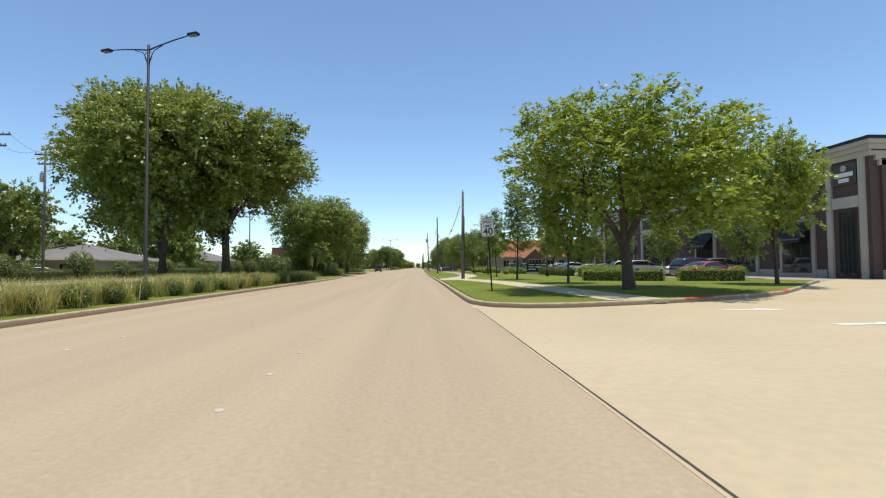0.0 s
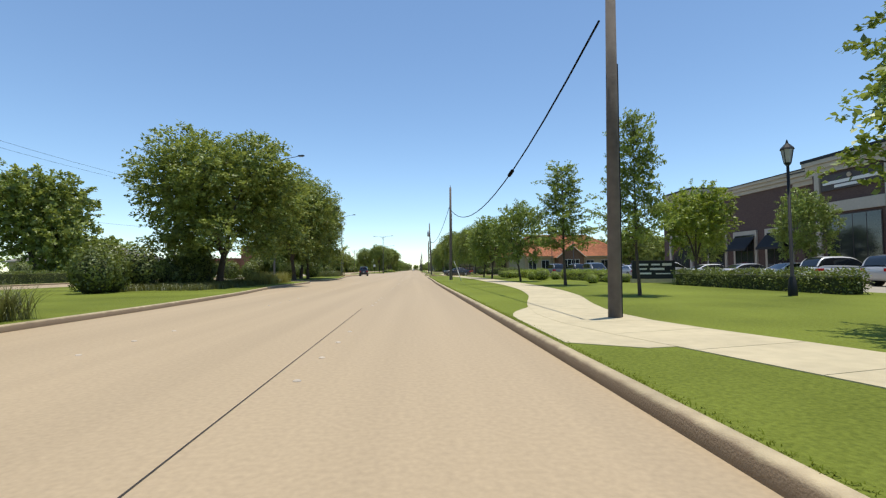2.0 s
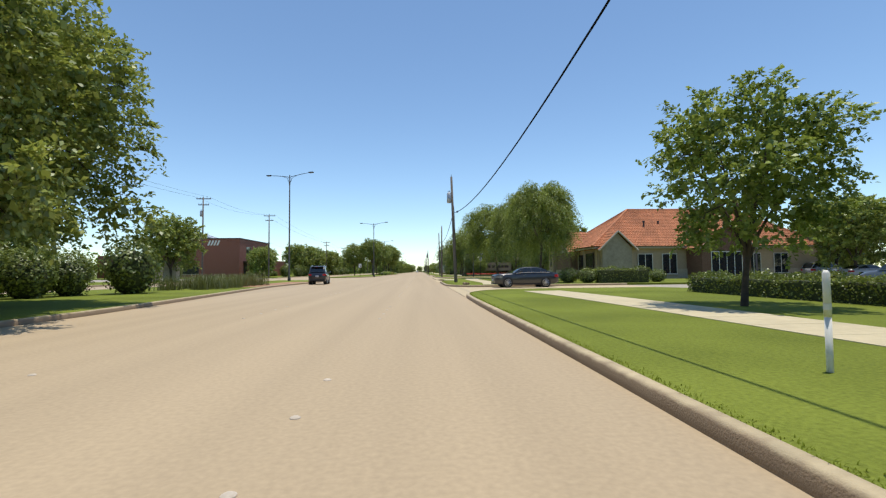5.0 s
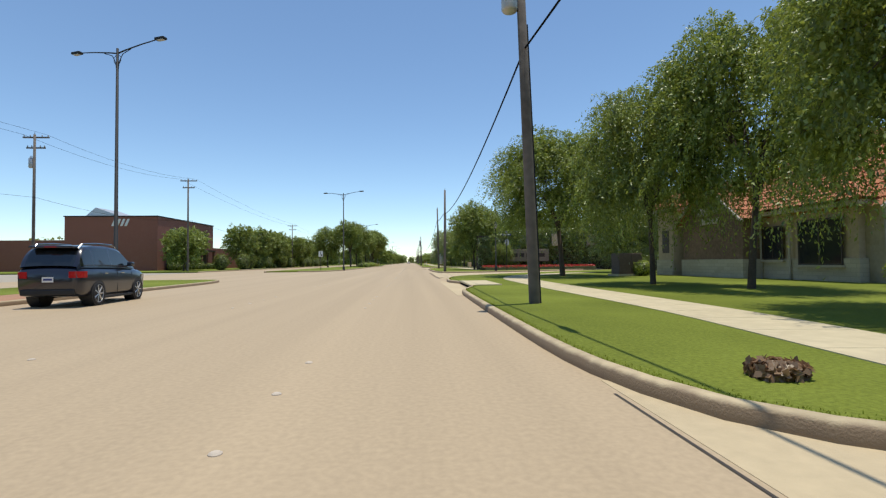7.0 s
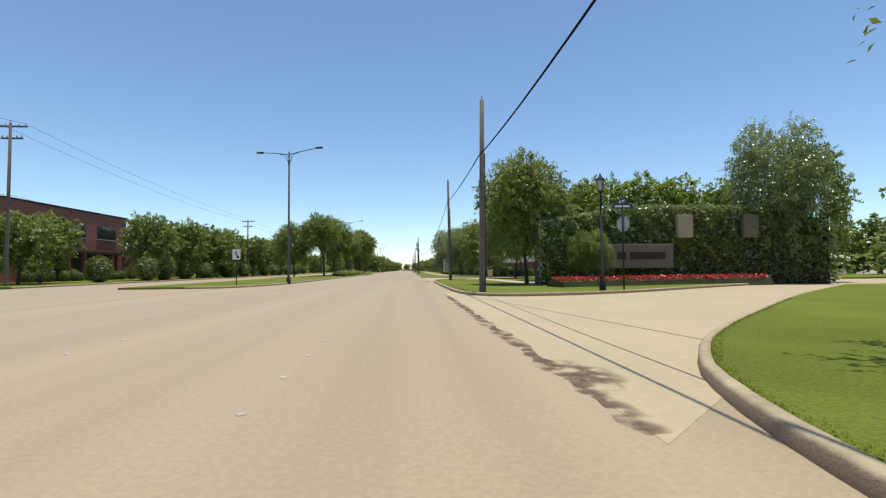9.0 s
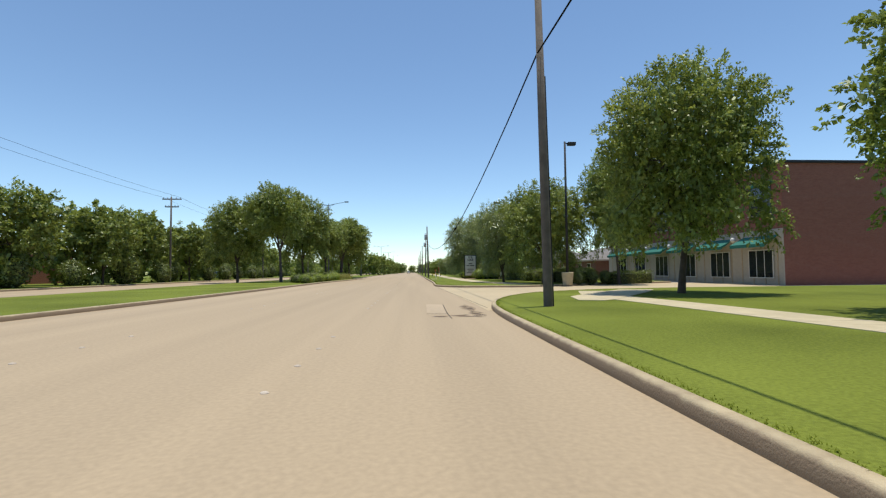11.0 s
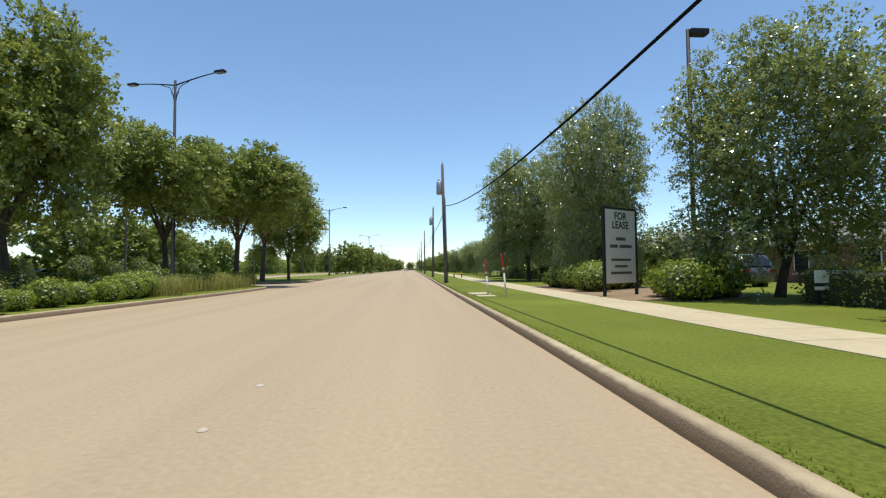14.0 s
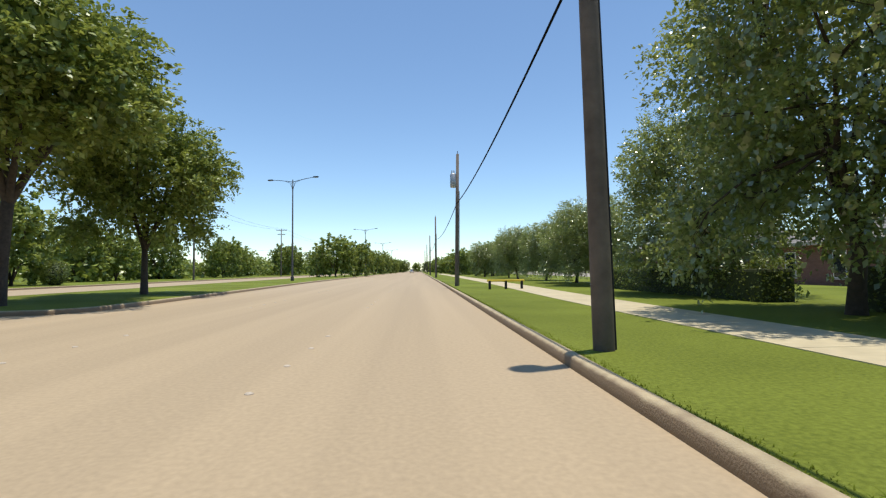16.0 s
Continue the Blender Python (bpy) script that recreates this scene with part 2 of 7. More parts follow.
def tube(bm, pts, radii, n=8, cap=True):
    """A swept round bar through pts; radii: one number or one a point."""
    pts = [Vector(p) for p in pts]
    if not isinstance(radii, (list, tuple)):
        radii = [radii] * len(pts)
    rings = []
    for i, p in enumerate(pts):
        d = (pts[min(i + 1, len(pts) - 1)] - pts[max(i - 1, 0)]).normalized()
        a = d.cross(Vector((0.31, 0.95, 0.02)))
        if a.length < 0.2:
            a = d.cross(Vector((1, 0, 0)))
        a.normalize()
        b = d.cross(a)
        rings.append([bm.verts.new(p + (a * math.cos(k * math.tau / n) + b * math.sin(k * math.tau / n)) * radii[i]) for k in range(n)])
    for r0, r1 in zip(rings, rings[1:]):
        for k in range(n):
            bm.faces.new((r0[k], r0[(k + 1) % n], r1[(k + 1) % n], r1[k]))
    if cap:
        bm.faces.new(rings[0][::-1]); bm.faces.new(rings[-1])
    return bm


def prism(bm, outline, z0, z1):
    """A slab from a plan outline."""
    lo, hi = [bm.verts.new((x, y, z0)) for x, y in outline], [bm.verts.new((x, y, z1)) for x, y in outline]
    n = len(outline)
    area = sum(outline[i][0] * outline[(i + 1) % n][1] - outline[(i + 1) % n][0] * outline[i][1] for i in range(n))
    top = bm.faces.new(hi if area > 0 else hi[::-1])
    for i in range(n):
        bm.faces.new((lo[i], lo[(i + 1) % n], hi[(i + 1) % n], hi[i]))
    bmesh.ops.triangulate(bm, faces=[top])
    bmesh.ops.recalc_face_normals(bm, faces=bm.faces)
    return bm


def smooth_line(pts, step=0.6):
    """Resample a plan polyline, rounded at its corners."""
    pts = [Vector((*p, 0)) for p in pts]
    out = []
    for i in range(len(pts) - 1):
        p0, p1, p2, p3 = pts[max(i - 1, 0)], pts[i], pts[i + 1], pts[min(i + 2, len(pts) - 1)]
        L = (p2 - p1).length
        m1 = (p2 - p0).normalized() * L * 0.8 if i else (p2 - p1)
        m2 = (p3 - p1).normalized() * L * 0.8 if i < len(pts) - 2 else (p2 - p1)
        n = max(1, int(L / step)) if L < 12 else max(2, int(L / 4))
        for k in range(n):
            s = k / n
            out.append((2 * s ** 3 - 3 * s * s + 1) * p1 + (s ** 3 - 2 * s * s + s) * m1 + (3 * s * s - 2 * s ** 3) * p2 + (s ** 3 - s * s) * m2)
    out.append(pts[-1])
    return [(p.x, p.y) for p in out]


def offsets(line):
    res = []
    for i, p in enumerate(line):
        a, b = line[max(i - 1, 0)], line[min(i + 1, len(line) - 1)]
        dx, dy = b[0] - a[0], b[1] - a[1]
        l = math.hypot(dx, dy) or 1
        res.append((dy / l, -dx / l))       # to the right of travel
    return res


def sweep(bm, line, profile, mat_i=0):
    """profile: (offset to the right, z) from one side to the other."""
    no = offsets(line)
    rows = [[bm.verts.new((p[0] + n[0] * o, p[1] + n[1] * o, z)) for o, z in profile] for p, n in zip(line, no)]
    for r0, r1 in zip(rows, rows[1:]):
        for k in range(len(profile) - 1):
            f = bm.faces.new((r0[k], r0[k + 1], r1[k + 1], r1[k]))
            f.material_index = mat_i
            f.smooth = True
    for r in (rows[0], rows[-1]):
        if len(profile) > 3:
            bm.faces.new(r)
    return bm


KERB_TOP = 0.15
KERB_PROFILE = ((0.0, -0.05), (0.0, 0.02), (0.012, 0.118), (0.03, 0.142), (0.06, 0.152), (0.15, 0.155), (0.175, 0.10))


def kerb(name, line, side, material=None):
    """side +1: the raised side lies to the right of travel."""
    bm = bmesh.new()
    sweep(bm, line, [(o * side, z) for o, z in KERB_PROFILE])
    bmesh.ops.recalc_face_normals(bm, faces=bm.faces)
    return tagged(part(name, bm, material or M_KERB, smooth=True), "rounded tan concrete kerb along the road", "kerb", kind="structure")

# ---- ground, roads, verges ----
bm = bmesh.new()
box(bm, -2500, 2500, -1500, 4000, -1.0, -0.06)
tagged(part("ground", bm, M_FIELD), "flat dry grassland reaching the horizon", "ground", kind="structure")
bm = bmesh.new()
prism(bm, [(-20.6, -60), (12, -60), (12, 900), (-20.6, 900)], -0.4, 0.0)
tagged(part("road", bm, M_ROAD), "tan weathered concrete carriageway with fine grain", "road", kind="structure")
bm = bmesh.new()
prism(bm, [(-38.4, -60), (-27.6, -60), (-27.6, 105), (-20.6, 148), (-20.6, 900), (-31.4, 900), (-31.4, 152), (-38.4, 110)], -0.4, -0.004)
tagged(part("road_opposite", bm, M_ROAD), "tan concrete carriageway beyond the planted median", "road", kind="structure")
bm = bmesh.new()
prism(bm, [(-27.6, 90), (-20.6, 90), (-20.6, 104), (-27.6, 104)], -0.4, -0.002)
tagged(part("road_crossover", bm, M_ROAD), "tan concrete crossing through the median gap", "road", kind="structure")
# cross street, driveways and car parks on the right
bm = bmesh.new()
prism(bm, [(12, -60), (120, -60), (120, 900), (12, 900)], -0.4, -0.005)
tagged(part("pavement_lots", bm, M_LOT), "pale concrete car parks and drives", "pavement", kind="structure")
for nm, ol in (("driveway_south", [(2.1, -14), (2.1, 27.6), (5.0, 26.3), (15.0, 31.0), (30, 45), (36, 50), (36, -14)]),
               ("driveway_middle", [(1.75, 116), (1.75, 133.0), (16, 132), (16, 121)]),
               ("street_side", [(1.78, 163), (1.85, 186), (5, 182), (12, 184), (40, 202.0), (60, 202), (70, 190), (27, 187)]),
               ("driveway_north", [(2.4, 208), (2.0, 231), (8, 228), (24, 237), (30, 228), (20, 221)])):
    bm = bmesh.new()
    prism(bm, ol, -0.3, 0.004)
    tagged(part(nm, bm, M_DRIVE), "pale swept concrete driveway apron", "driveway", kind="structure")
bm = bmesh.new()
prism(bm, [(-31.4, 164), (-31.4, 199), (-120, 199), (-120, 164)], -0.3, -0.002)
prism(bm, [(-42, 46), (-42, 77), (-90, 77), (-90, 46)], -0.3, 0.16)
tagged(part("street_west", bm, M_LOT), "concrete side street west of the road", "road", kind="structure")

BLOCKS = {
    "south": ([(27, 42.4), (24.7, 40.2), (15.3, 30.7), (10.4, 27.8), (5.2, 26.0), (3.6, 26.0), (2.7, 26.5), (2.2, 27.8), (2.1, 30), (2.05, 45), (1.93, 60), (1.78, 74), (1.68, 86), (1.72, 100), (1.68, 116), (2.1, 119.2), (3.3, 121.6), (5, 122.8), (14, 123.4)],
              [(17.5, 118), (18.6, 60), (22.5, 52), (25, 46)]),
    "middle": ([(16, 131.7), (5, 130.7), (3.2, 130.8), (2.2, 131.7), (1.75, 133.3), (1.64, 135.6), (1.68, 145.8), (1.85, 147.6), (2.32, 149.2), (2.5, 150.2), (2.5, 154.4), (2.32, 155.4), (1.98, 156.6), (2.1, 160), (2.6, 163), (3.3, 165), (4.6, 167), (7.1, 169.7), (15.8, 178), (26, 186.5)],
               [(40, 186.5), (40, 131.5)]),
    "corner": ([(40, 201), (24, 190.5), (17, 186.3), (12, 183.0), (8, 181.2), (5, 180.7), (3.6, 181.2), (2.7, 183), (2.4, 188), (2.4, 205), (2.6, 208.5), (3.2, 211.5), (4.4, 214.5), (6.5, 217.5), (11, 220.3), (17, 221.5)],
               [(60, 221.5), (60, 201)]),
    "north": ([(24, 236), (17.3, 233.5), (11.9, 230.0), (7.8, 228.5), (5.2, 228.8), (3.6, 229.4), (2.6, 230.4), (2.0, 231.9), (1.85, 234.5), (2.05, 242), (2.15, 250), (2.1, 266), (2.15, 280), (2.3, 330), (2.3, 700)],
              [(24, 700)]),
}
MEDIANS = {
    "median_south": [(-8.7, -55), (-8.65, 60), (-9.1, 70), (-10.2, 80), (-10.35, 90), (-10.45, 92.7), (-11.0, 93.7), (-12.2, 94.1), (-14, 94.2), (-27.2, 94.2)],
    "median_middle": [(-27.2, 100.6), (-14, 100.6), (-12.0, 100.7), (-11.0, 101.1), (-10.5, 102.3), (-10.4, 104.5), (-10.4, 110), (-12.2, 128), (-12.9, 136), (-12.7, 150), (-12.8, 158.6), (-13.6, 162.2), (-15.2, 163.2)],
    "median_north": [(-16, 195), (-13.6, 195.6), (-12.3, 197.5), (-11.2, 203), (-10.6, 220), (-10.4, 250), (-9.5, 266), (-9.4, 274), (-10.2, 276.8), (-12, 277.6)],
    "median_far": [(-14, 287.2), (-11, 287.8), (-10.3, 289.5), (-10.6, 300), (-11.6, 330), (-11.8, 700)],
}
for nm, (front, back) in BLOCKS.items():
    line = smooth_line(front)
    inner = [(p[0] + n[0] * 0.17, p[1] + n[1] * 0.17) for p, n in zip(line, offsets(line))]
    bm = bmesh.new()
    prism(bm, inner + back, -0.1, KERB_TOP - 0.005)
    tagged(part("ground_lawn_" + nm, bm, M_GRASS), "mown green lawn verge beside the road", "lawn", kind="structure")
    kerb("kerb_" + nm, line, 1)
for nm, front in MEDIANS.items():
    line = smooth_line(front)
    s = -1
    inner = [(p[0] + n[0] * 0.17 * s, p[1] + n[1] * 0.17 * s) for p, n in zip(line, offsets(line))]
    bm = bmesh.new()
    back = {"median_south": [(-27.3, inner[-1][1]), (-27.3, inner[0][1])],
            "median_middle": [(-20.3, inner[-1][1]), (-20.3, 148), (-27.3, 105), (-27.3, inner[0][1])]}.get(nm, [(-20.3, inner[-1][1]), (-20.3, inner[0][1])])
    prism(bm, inner + back, -0.1, KERB_TOP - 0.005)
    tagged(part("ground_" + nm, bm, M_GRASS), "grassed median strip between the carriageways", "median", kind="structure")
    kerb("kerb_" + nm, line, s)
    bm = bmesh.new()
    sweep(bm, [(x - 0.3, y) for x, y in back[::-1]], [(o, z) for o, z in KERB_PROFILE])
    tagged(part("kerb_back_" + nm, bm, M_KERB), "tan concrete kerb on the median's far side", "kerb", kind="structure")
for nm, y0, y1 in (("west_south", -55, 163), ("west_north", 200, 900)):
    bm = bmesh.new()
    edge = [(-38.4, y0), (-38.4, 110), (-31.4, 152), (-31.4, y1)] if nm == "west_south" else [(-31.4, y0), (-31.4, y1)]
    prism(bm, [(x - 0.17, y) for x, y in edge] + [(-140, y1), (-140, y0)], -0.1, 0.145)
    tagged(part("ground_lawn_" + nm, bm, M_GRASS), "green lawn beside the far carriageway", "lawn", kind="structure")
    bm = bmesh.new()
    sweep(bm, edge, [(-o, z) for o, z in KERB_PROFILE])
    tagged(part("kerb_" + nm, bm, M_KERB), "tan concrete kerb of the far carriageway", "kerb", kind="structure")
# bare gravel strip in the median's turn bay
bm = bmesh.new()
prism(bm, [(-13.1, 132), (-12.95, 150), (-15.5, 150), (-15.5, 132)], 0.1, 0.152)
tagged(part("ground_gravel_bed", bm, M_DIRT), "reddish bare gravel strip in the median", "gravel bed", kind="structure")

# ---- trees and shrubs ----
def leaf_quads(pts, size, rng, droop=0.0, flat=0.35, aspect=0.6, facing=None):
    """One folded-looking leaf quad at each point; facing turns the blades outwards."""
    n = len(pts)
    d = rng.normal(size=(n, 3)); d[:, 2] = d[:, 2] * flat - droop
    if facing is not None:
        f = facing + rng.normal(scale=0.42, size=(n, 3)); f /= np.linalg.norm(f, axis=1)[:, None]
        d -= (d * f).sum(1)[:, None] * f
    d /= np.linalg.norm(d, axis=1)[:, None]
    u = rng.normal(size=(n, 3)) if facing is None else np.cross(f, d)
    u -= (u * d).sum(1)[:, None] * d
    u /= np.linalg.norm(u, axis=1)[:, None]
    s = size * rng.uniform(0.65, 1.3, n)[:, None]
    w = u * s * aspect * 0.5
    k = np.cross(d, u) * s * 0.12
    v = np.empty((n, 4, 3))
    v[:, 0], v[:, 1], v[:, 2], v[:, 3] = pts, pts + d * s * 0.5 + w + k, pts + d * s, pts + d * s * 0.5 - w + k
    return v.reshape(-1, 3), np.arange(n * 4).reshape(n, 4)


def sprays(rng, at, way, length, per, size, droop=0.1, width=0.16, aspect=0.62, up=0.75):
    """Twigs with leaves on both sides: each starts at a point and runs along its way, sagging by droop."""
    n = len(at)
    s = np.linspace(0.05, 1.0, per)[None, :, None] + rng.uniform(-0.03, 0.03, (n, per, 1))
    L = length[:, None, None]
    p = at[:, None, :] + way[:, None, :] * L * s
    p[:, :, 2] -= droop * length[:, None] * s[:, :, 0] ** 2
    p += rng.normal(scale=1.0, size=(n, per, 3)) * width * L * np.array([1, 1, 0.55]) * (1.15 - 0.6 * s)
    d = np.repeat(way, per, 0) * 0.55 + rng.normal(scale=0.75, size=(n * per, 3)) * np.array([1, 1, 0.5])
    d[:, 2] -= droop * 0.6
    d /= np.linalg.norm(d, axis=1)[:, None]
    f = np.array([0, 0, up]) + np.repeat(way, per, 0) * 0.35 + rng.normal(scale=0.42, size=(n * per, 3))
    u = np.cross(f, d)
    u /= np.linalg.norm(u, axis=1)[:, None] + 1e-6
    z = size * rng.uniform(0.65, 1.3, n * per)[:, None]
    a = p.reshape(-1, 3)
    w, k = u * z * aspect * 0.5, np.cross(d, u) * z * 0.10
    v = np.stack([a, a + d * z * 0.5 + w + k, a + d * z, a + d * z * 0.5 - w + k], 1)
    return v.reshape(-1, 3)


def unit(a):
    return a / (np.linalg.norm(a, axis=1)[:, None] + 1e-9)


def make_tree(name, label, seed, height, radius, base, leaf, n_leaves, size, style="round", trunk_r=0.2, fork=None, lobes=19, lobe=0.36, skirt=0, limbs=6):
    """Trunk with limbs, and a crown of leafy twigs on overlapping lobes; base: the crown's underside."""
    rng = np.random.default_rng(seed)
    tree = thing(name, label, "tree")
    ch = height - base
    fork = fork or base * 0.9
    lean = rng.uniform(-0.03, 0.03, 2) * height
    top = Vector((lean[0], lean[1], fork))
    bm = bmesh.new()
    tube(bm, [(0, 0, -0.25), (0, 0, 0.05), (lean[0] * 0.3, lean[1] * 0.3, fork * 0.4), top], [trunk_r * 1.6, trunk_r * 1.25, trunk_r, trunk_r * 0.85], 10)
    per = 24
    n_s = n_leaves // per
    if style == "cone":
        # tiers of level branches off one leader
        tube(bm, [top, (lean[0], lean[1], base + ch * 0.5), (lean[0], lean[1], height * 0.95)], [trunk_r * 0.85, trunk_r * 0.5, 0.02], 7, False)
        at, way, n_b = [], [], 46
        for i in range(n_b):
            h = (i + 0.5) / n_b
            an = i * 2.39996 + rng.uniform(-0.5, 0.5)
            r1 = radius * (1.0 - 0.78 * h if h > 0.16 else 0.62 + 2.2 * h) * rng.uniform(0.55, 1.12)
            z0 = base + ch * (0.02 + 0.93 * h)
            e = np.array([lean[0] + r1 * math.cos(an), lean[1] + r1 * math.sin(an), z0 + r1 * rng.uniform(0.05, 0.4)])
            o = np.array([lean[0], lean[1], z0 - 0.25])
            tube(bm, [o, o * 0.5 + e * 0.5 + np.array([0, 0, 0.08]), e], [trunk_r * 0.28, trunk_r * 0.17, 0.012], 5, False)
            k = max(3, int(n_s / n_b * (0.5 + 1.0 * r1 / radius)))
            s = rng.uniform(0.25, 1.0, (k, 1)) ** 0.8
            at.append(o + (e - o) * s + rng.normal(scale=0.13 * radius, size=(k, 3)) * np.array([1, 1, 0.6]))
            way.append(unit((e - o)[None] / r1 + rng.normal(scale=0.6, size=(k, 3)) * np.array([1, 1, 0.5])))
        at, way = np.vstack(at), np.vstack(way)
        v = sprays(rng, at, way, radius * rng.uniform(0.16, 0.32, len(at)), per, size, 0.15)
    else:
        q = min(1.0, 1.2 * ch / (2 * radius))
        cs, rs = [], []
        for i in range(lobes):
            an = i * 2.39996 + rng.uniform(-0.35, 0.35)
            t = -0.95 + 1.9 * (i + 0.5) / lobes
            hr = math.sqrt(max(0.06, 1 - abs(t) ** 2.2))
            r = radius * lobe * rng.uniform(0.72, 1.15)
            k = (radius - r) * rng.uniform(0.88, 1.08)
            cs.append((math.cos(an) * hr * k + lean[0], math.sin(an) * hr * k + lean[1], base + ch * 0.5 + t * (ch * 0.5 - r * q)))
            rs.append(r)
        for i in range(skirt):
            an, k = i * 2.39996 + 0.7, radius * rng.uniform(0.5, 0.92)
            cs.append((k * math.cos(an), k * math.sin(an), base + ch * rng.uniform(0.02, 0.14)))
            rs.append(radius * rng.uniform(0.12, 0.2))
        cs, rs = np.array(cs), np.array(rs)
        n_try = int(n_s * 2.6)
        idx = rng.choice(len(cs), n_try, p=rs ** 2 / (rs ** 2).sum())
        d = unit(rng.normal(size=(n_try, 3)))
        at = cs[idx] + d * (rs[idx] * rng.uniform(0.45, 1.0, n_try) ** 0.6)[:, None] * np.array([1, 1, q])
        dist = np.linalg.norm((at[:, None, :] - cs[None]) / np.array([1, 1, q]), axis=2) / rs[None]
        buried = (dist < 0.7).sum(1) - (dist[np.arange(n_try), idx] < 0.7)
        keep = (buried == 0) & ((d[:, 2] > -0.45) | (rng.uniform(size=n_try) < 0.55)) | (rng.uniform(size=n_try) < 0.10)
        at, d = at[keep][:n_s], d[keep][:n_s]
        mid = np.array([lean[0], lean[1], base + ch * 0.42])
        out = unit(at - mid)
        if style == "weep":
            way = unit(d * 0.5 + out * 0.7 + rng.normal(scale=0.35, size=at.shape) + np.array([0, 0, 0.15]))
            L = rng.uniform(0.6, 1.3, len(at)) * radius * 0.30
            v = sprays(rng, at, way, L, per, size, 0.9, width=0.06, aspect=0.42, up=0.5)
            # long hanging strands over the rim
            ns = n_s // 5
            j = rng.integers(0, len(at), ns)
            v2 = sprays(rng, at[j] + rng.normal(scale=0.1, size=(ns, 3)), unit(out[j] * np.array([1, 1, 0.2]) + rng.normal(scale=0.3, size=(ns, 3))) * 0.35, rng.uniform(0.8, 1.9, ns), per, size * 0.9, 1.0, width=0.035, aspect=0.5, up=0.3)
            v = np.vstack([v, v2])
        else:
            way = unit(d * 0.75 + out * 0.45 + rng.normal(scale=0.45, size=at.shape) + np.array([0, 0, 0.1]))
            v = sprays(rng, at, way, radius * rng.uniform(0.10, 0.21, len(at)), per, size, 0.25, up=0.8)
        # loose larger leaves shade the inside of each lobe
        n_f = n_leaves // 6
        idx = rng.choice(len(cs), n_f, p=rs ** 2 / (rs ** 2).sum())
        p = cs[idx] + unit(rng.normal(size=(n_f, 3))) * (rs[idx] * rng.uniform(0, 0.6, n_f) ** 0.5)[:, None] * np.array([1, 1, q])
        v2, _ = leaf_quads(p, size * 1.5, rng, droop=0.1, flat=0.6, aspect=0.8)
        v = np.vstack([v, v2])
        # limbs fork towards the lobes
        boughs = []
        for j in range(limbs):
            an = j * math.tau / limbs + seed
            e = Vector((lean[0] + math.cos(an) * radius * 0.40, lean[1] + math.sin(an) * radius * 0.40, base + ch * rng.uniform(0.30, 0.52)))
            m = top.lerp(e, 0.5) + Vector((rng.uniform(-0.05, 0.05) * radius, rng.uniform(-0.05, 0.05) * radius, 0.03 * ch))
            tube(bm, [top - Vector((0, 0, 0.25)), top.lerp(m, 0.5), m, e], [trunk_r * 0.62, trunk_r * 0.52, trunk_r * 0.40, trunk_r * 0.2], 7, False)
            boughs += [m, m.lerp(e, 0.5), e]
        for c, r in zip(cs, rs):
            e = Vector(c)
            s = min(boughs, key=lambda b: (b - e).length)
            m = s.lerp(e, 0.5) + Vector((rng.uniform(-.25, .25), rng.uniform(-.25, .25), 0.05 * (e - s).length))
            tube(bm, [s, m, e], [trunk_r * 0.26, trunk_r * 0.16, trunk_r * 0.06], 5, False)
            for _ in range(3):
                t = e + Vector(unit(rng.normal(size=(1, 3)))[0]) * float(r) * 0.75
                tube(bm, [m.lerp(e, 0.6), e.lerp(t, 0.5), t], [trunk_r * 0.10, trunk_r * 0.07, 0.008], 4, False)
    part("trunk", bm, M_BARK, tree, smooth=True)
    part_me("crown", mesh_np(name + "_crown", v, np.arange(len(v)).reshape(-1, 4), leaf), tree)
    return tree


def place(proto, x, y, z=0.12, rz=0.0, s=1.0, sz=None):
    return copy_thing(proto, pose(x, y, z, 0, 0, rz) @ Matrix.Diagonal((s, s, sz or s, 1)))


def shrub_mesh(name, seed, n, sx, sy, sz, size, leaf):
    rng = np.random.default_rng(seed)
    d = rng.normal(size=(n, 3)); d /= np.linalg.norm(d, axis=1)[:, None]
    r = rng.uniform(0.72, 1.0, n)[:, None] + 0.10 * np.sin(d[:, :1] * 9 + d[:, 1:2] * 7)
    p = d * r * np.array([sx, sy, sz]) + np.array([0, 0, sz * 0.95])
    p[:, 2] = np.maximum(p[:, 2], 0.02)
    v, q = leaf_quads(p, size, rng, flat=0.8, aspect=0.7, facing=d * 1.0 + np.array([0, 0, 0.25]))
    return mesh_np(name, v, q, leaf)


def core(name, sx, sy, sz, material, parent):
    bm = bmesh.new()
    bmesh.ops.create_icosphere(bm, subdivisions=2, radius=1.0)
    for v in bm.verts:
        v.co = Vector((v.co.x * sx, v.co.y * sy, (v.co.z + 0.95) * sz))
    return part(name, bm, material, parent, smooth=True)


# dark filling under foliage: the shade between leaves is put into its colour
M_INNER = mat("dark_inner_fill", (0.05, 0.06, 0.02), 0.95, vary=0.4, scale=14)


def make_shrub(name, label, seed, sx, sy, sz, n, size, leaf, cat="shrub"):
    s = thing(name, label, cat)
    part_me("foliage", shrub_mesh(name + "_foliage", seed, n, sx, sy, sz, size, leaf), s)
    core("dark_core", sx * 0.74, sy * 0.74, sz * 0.74, M_INNER, s)
    return s


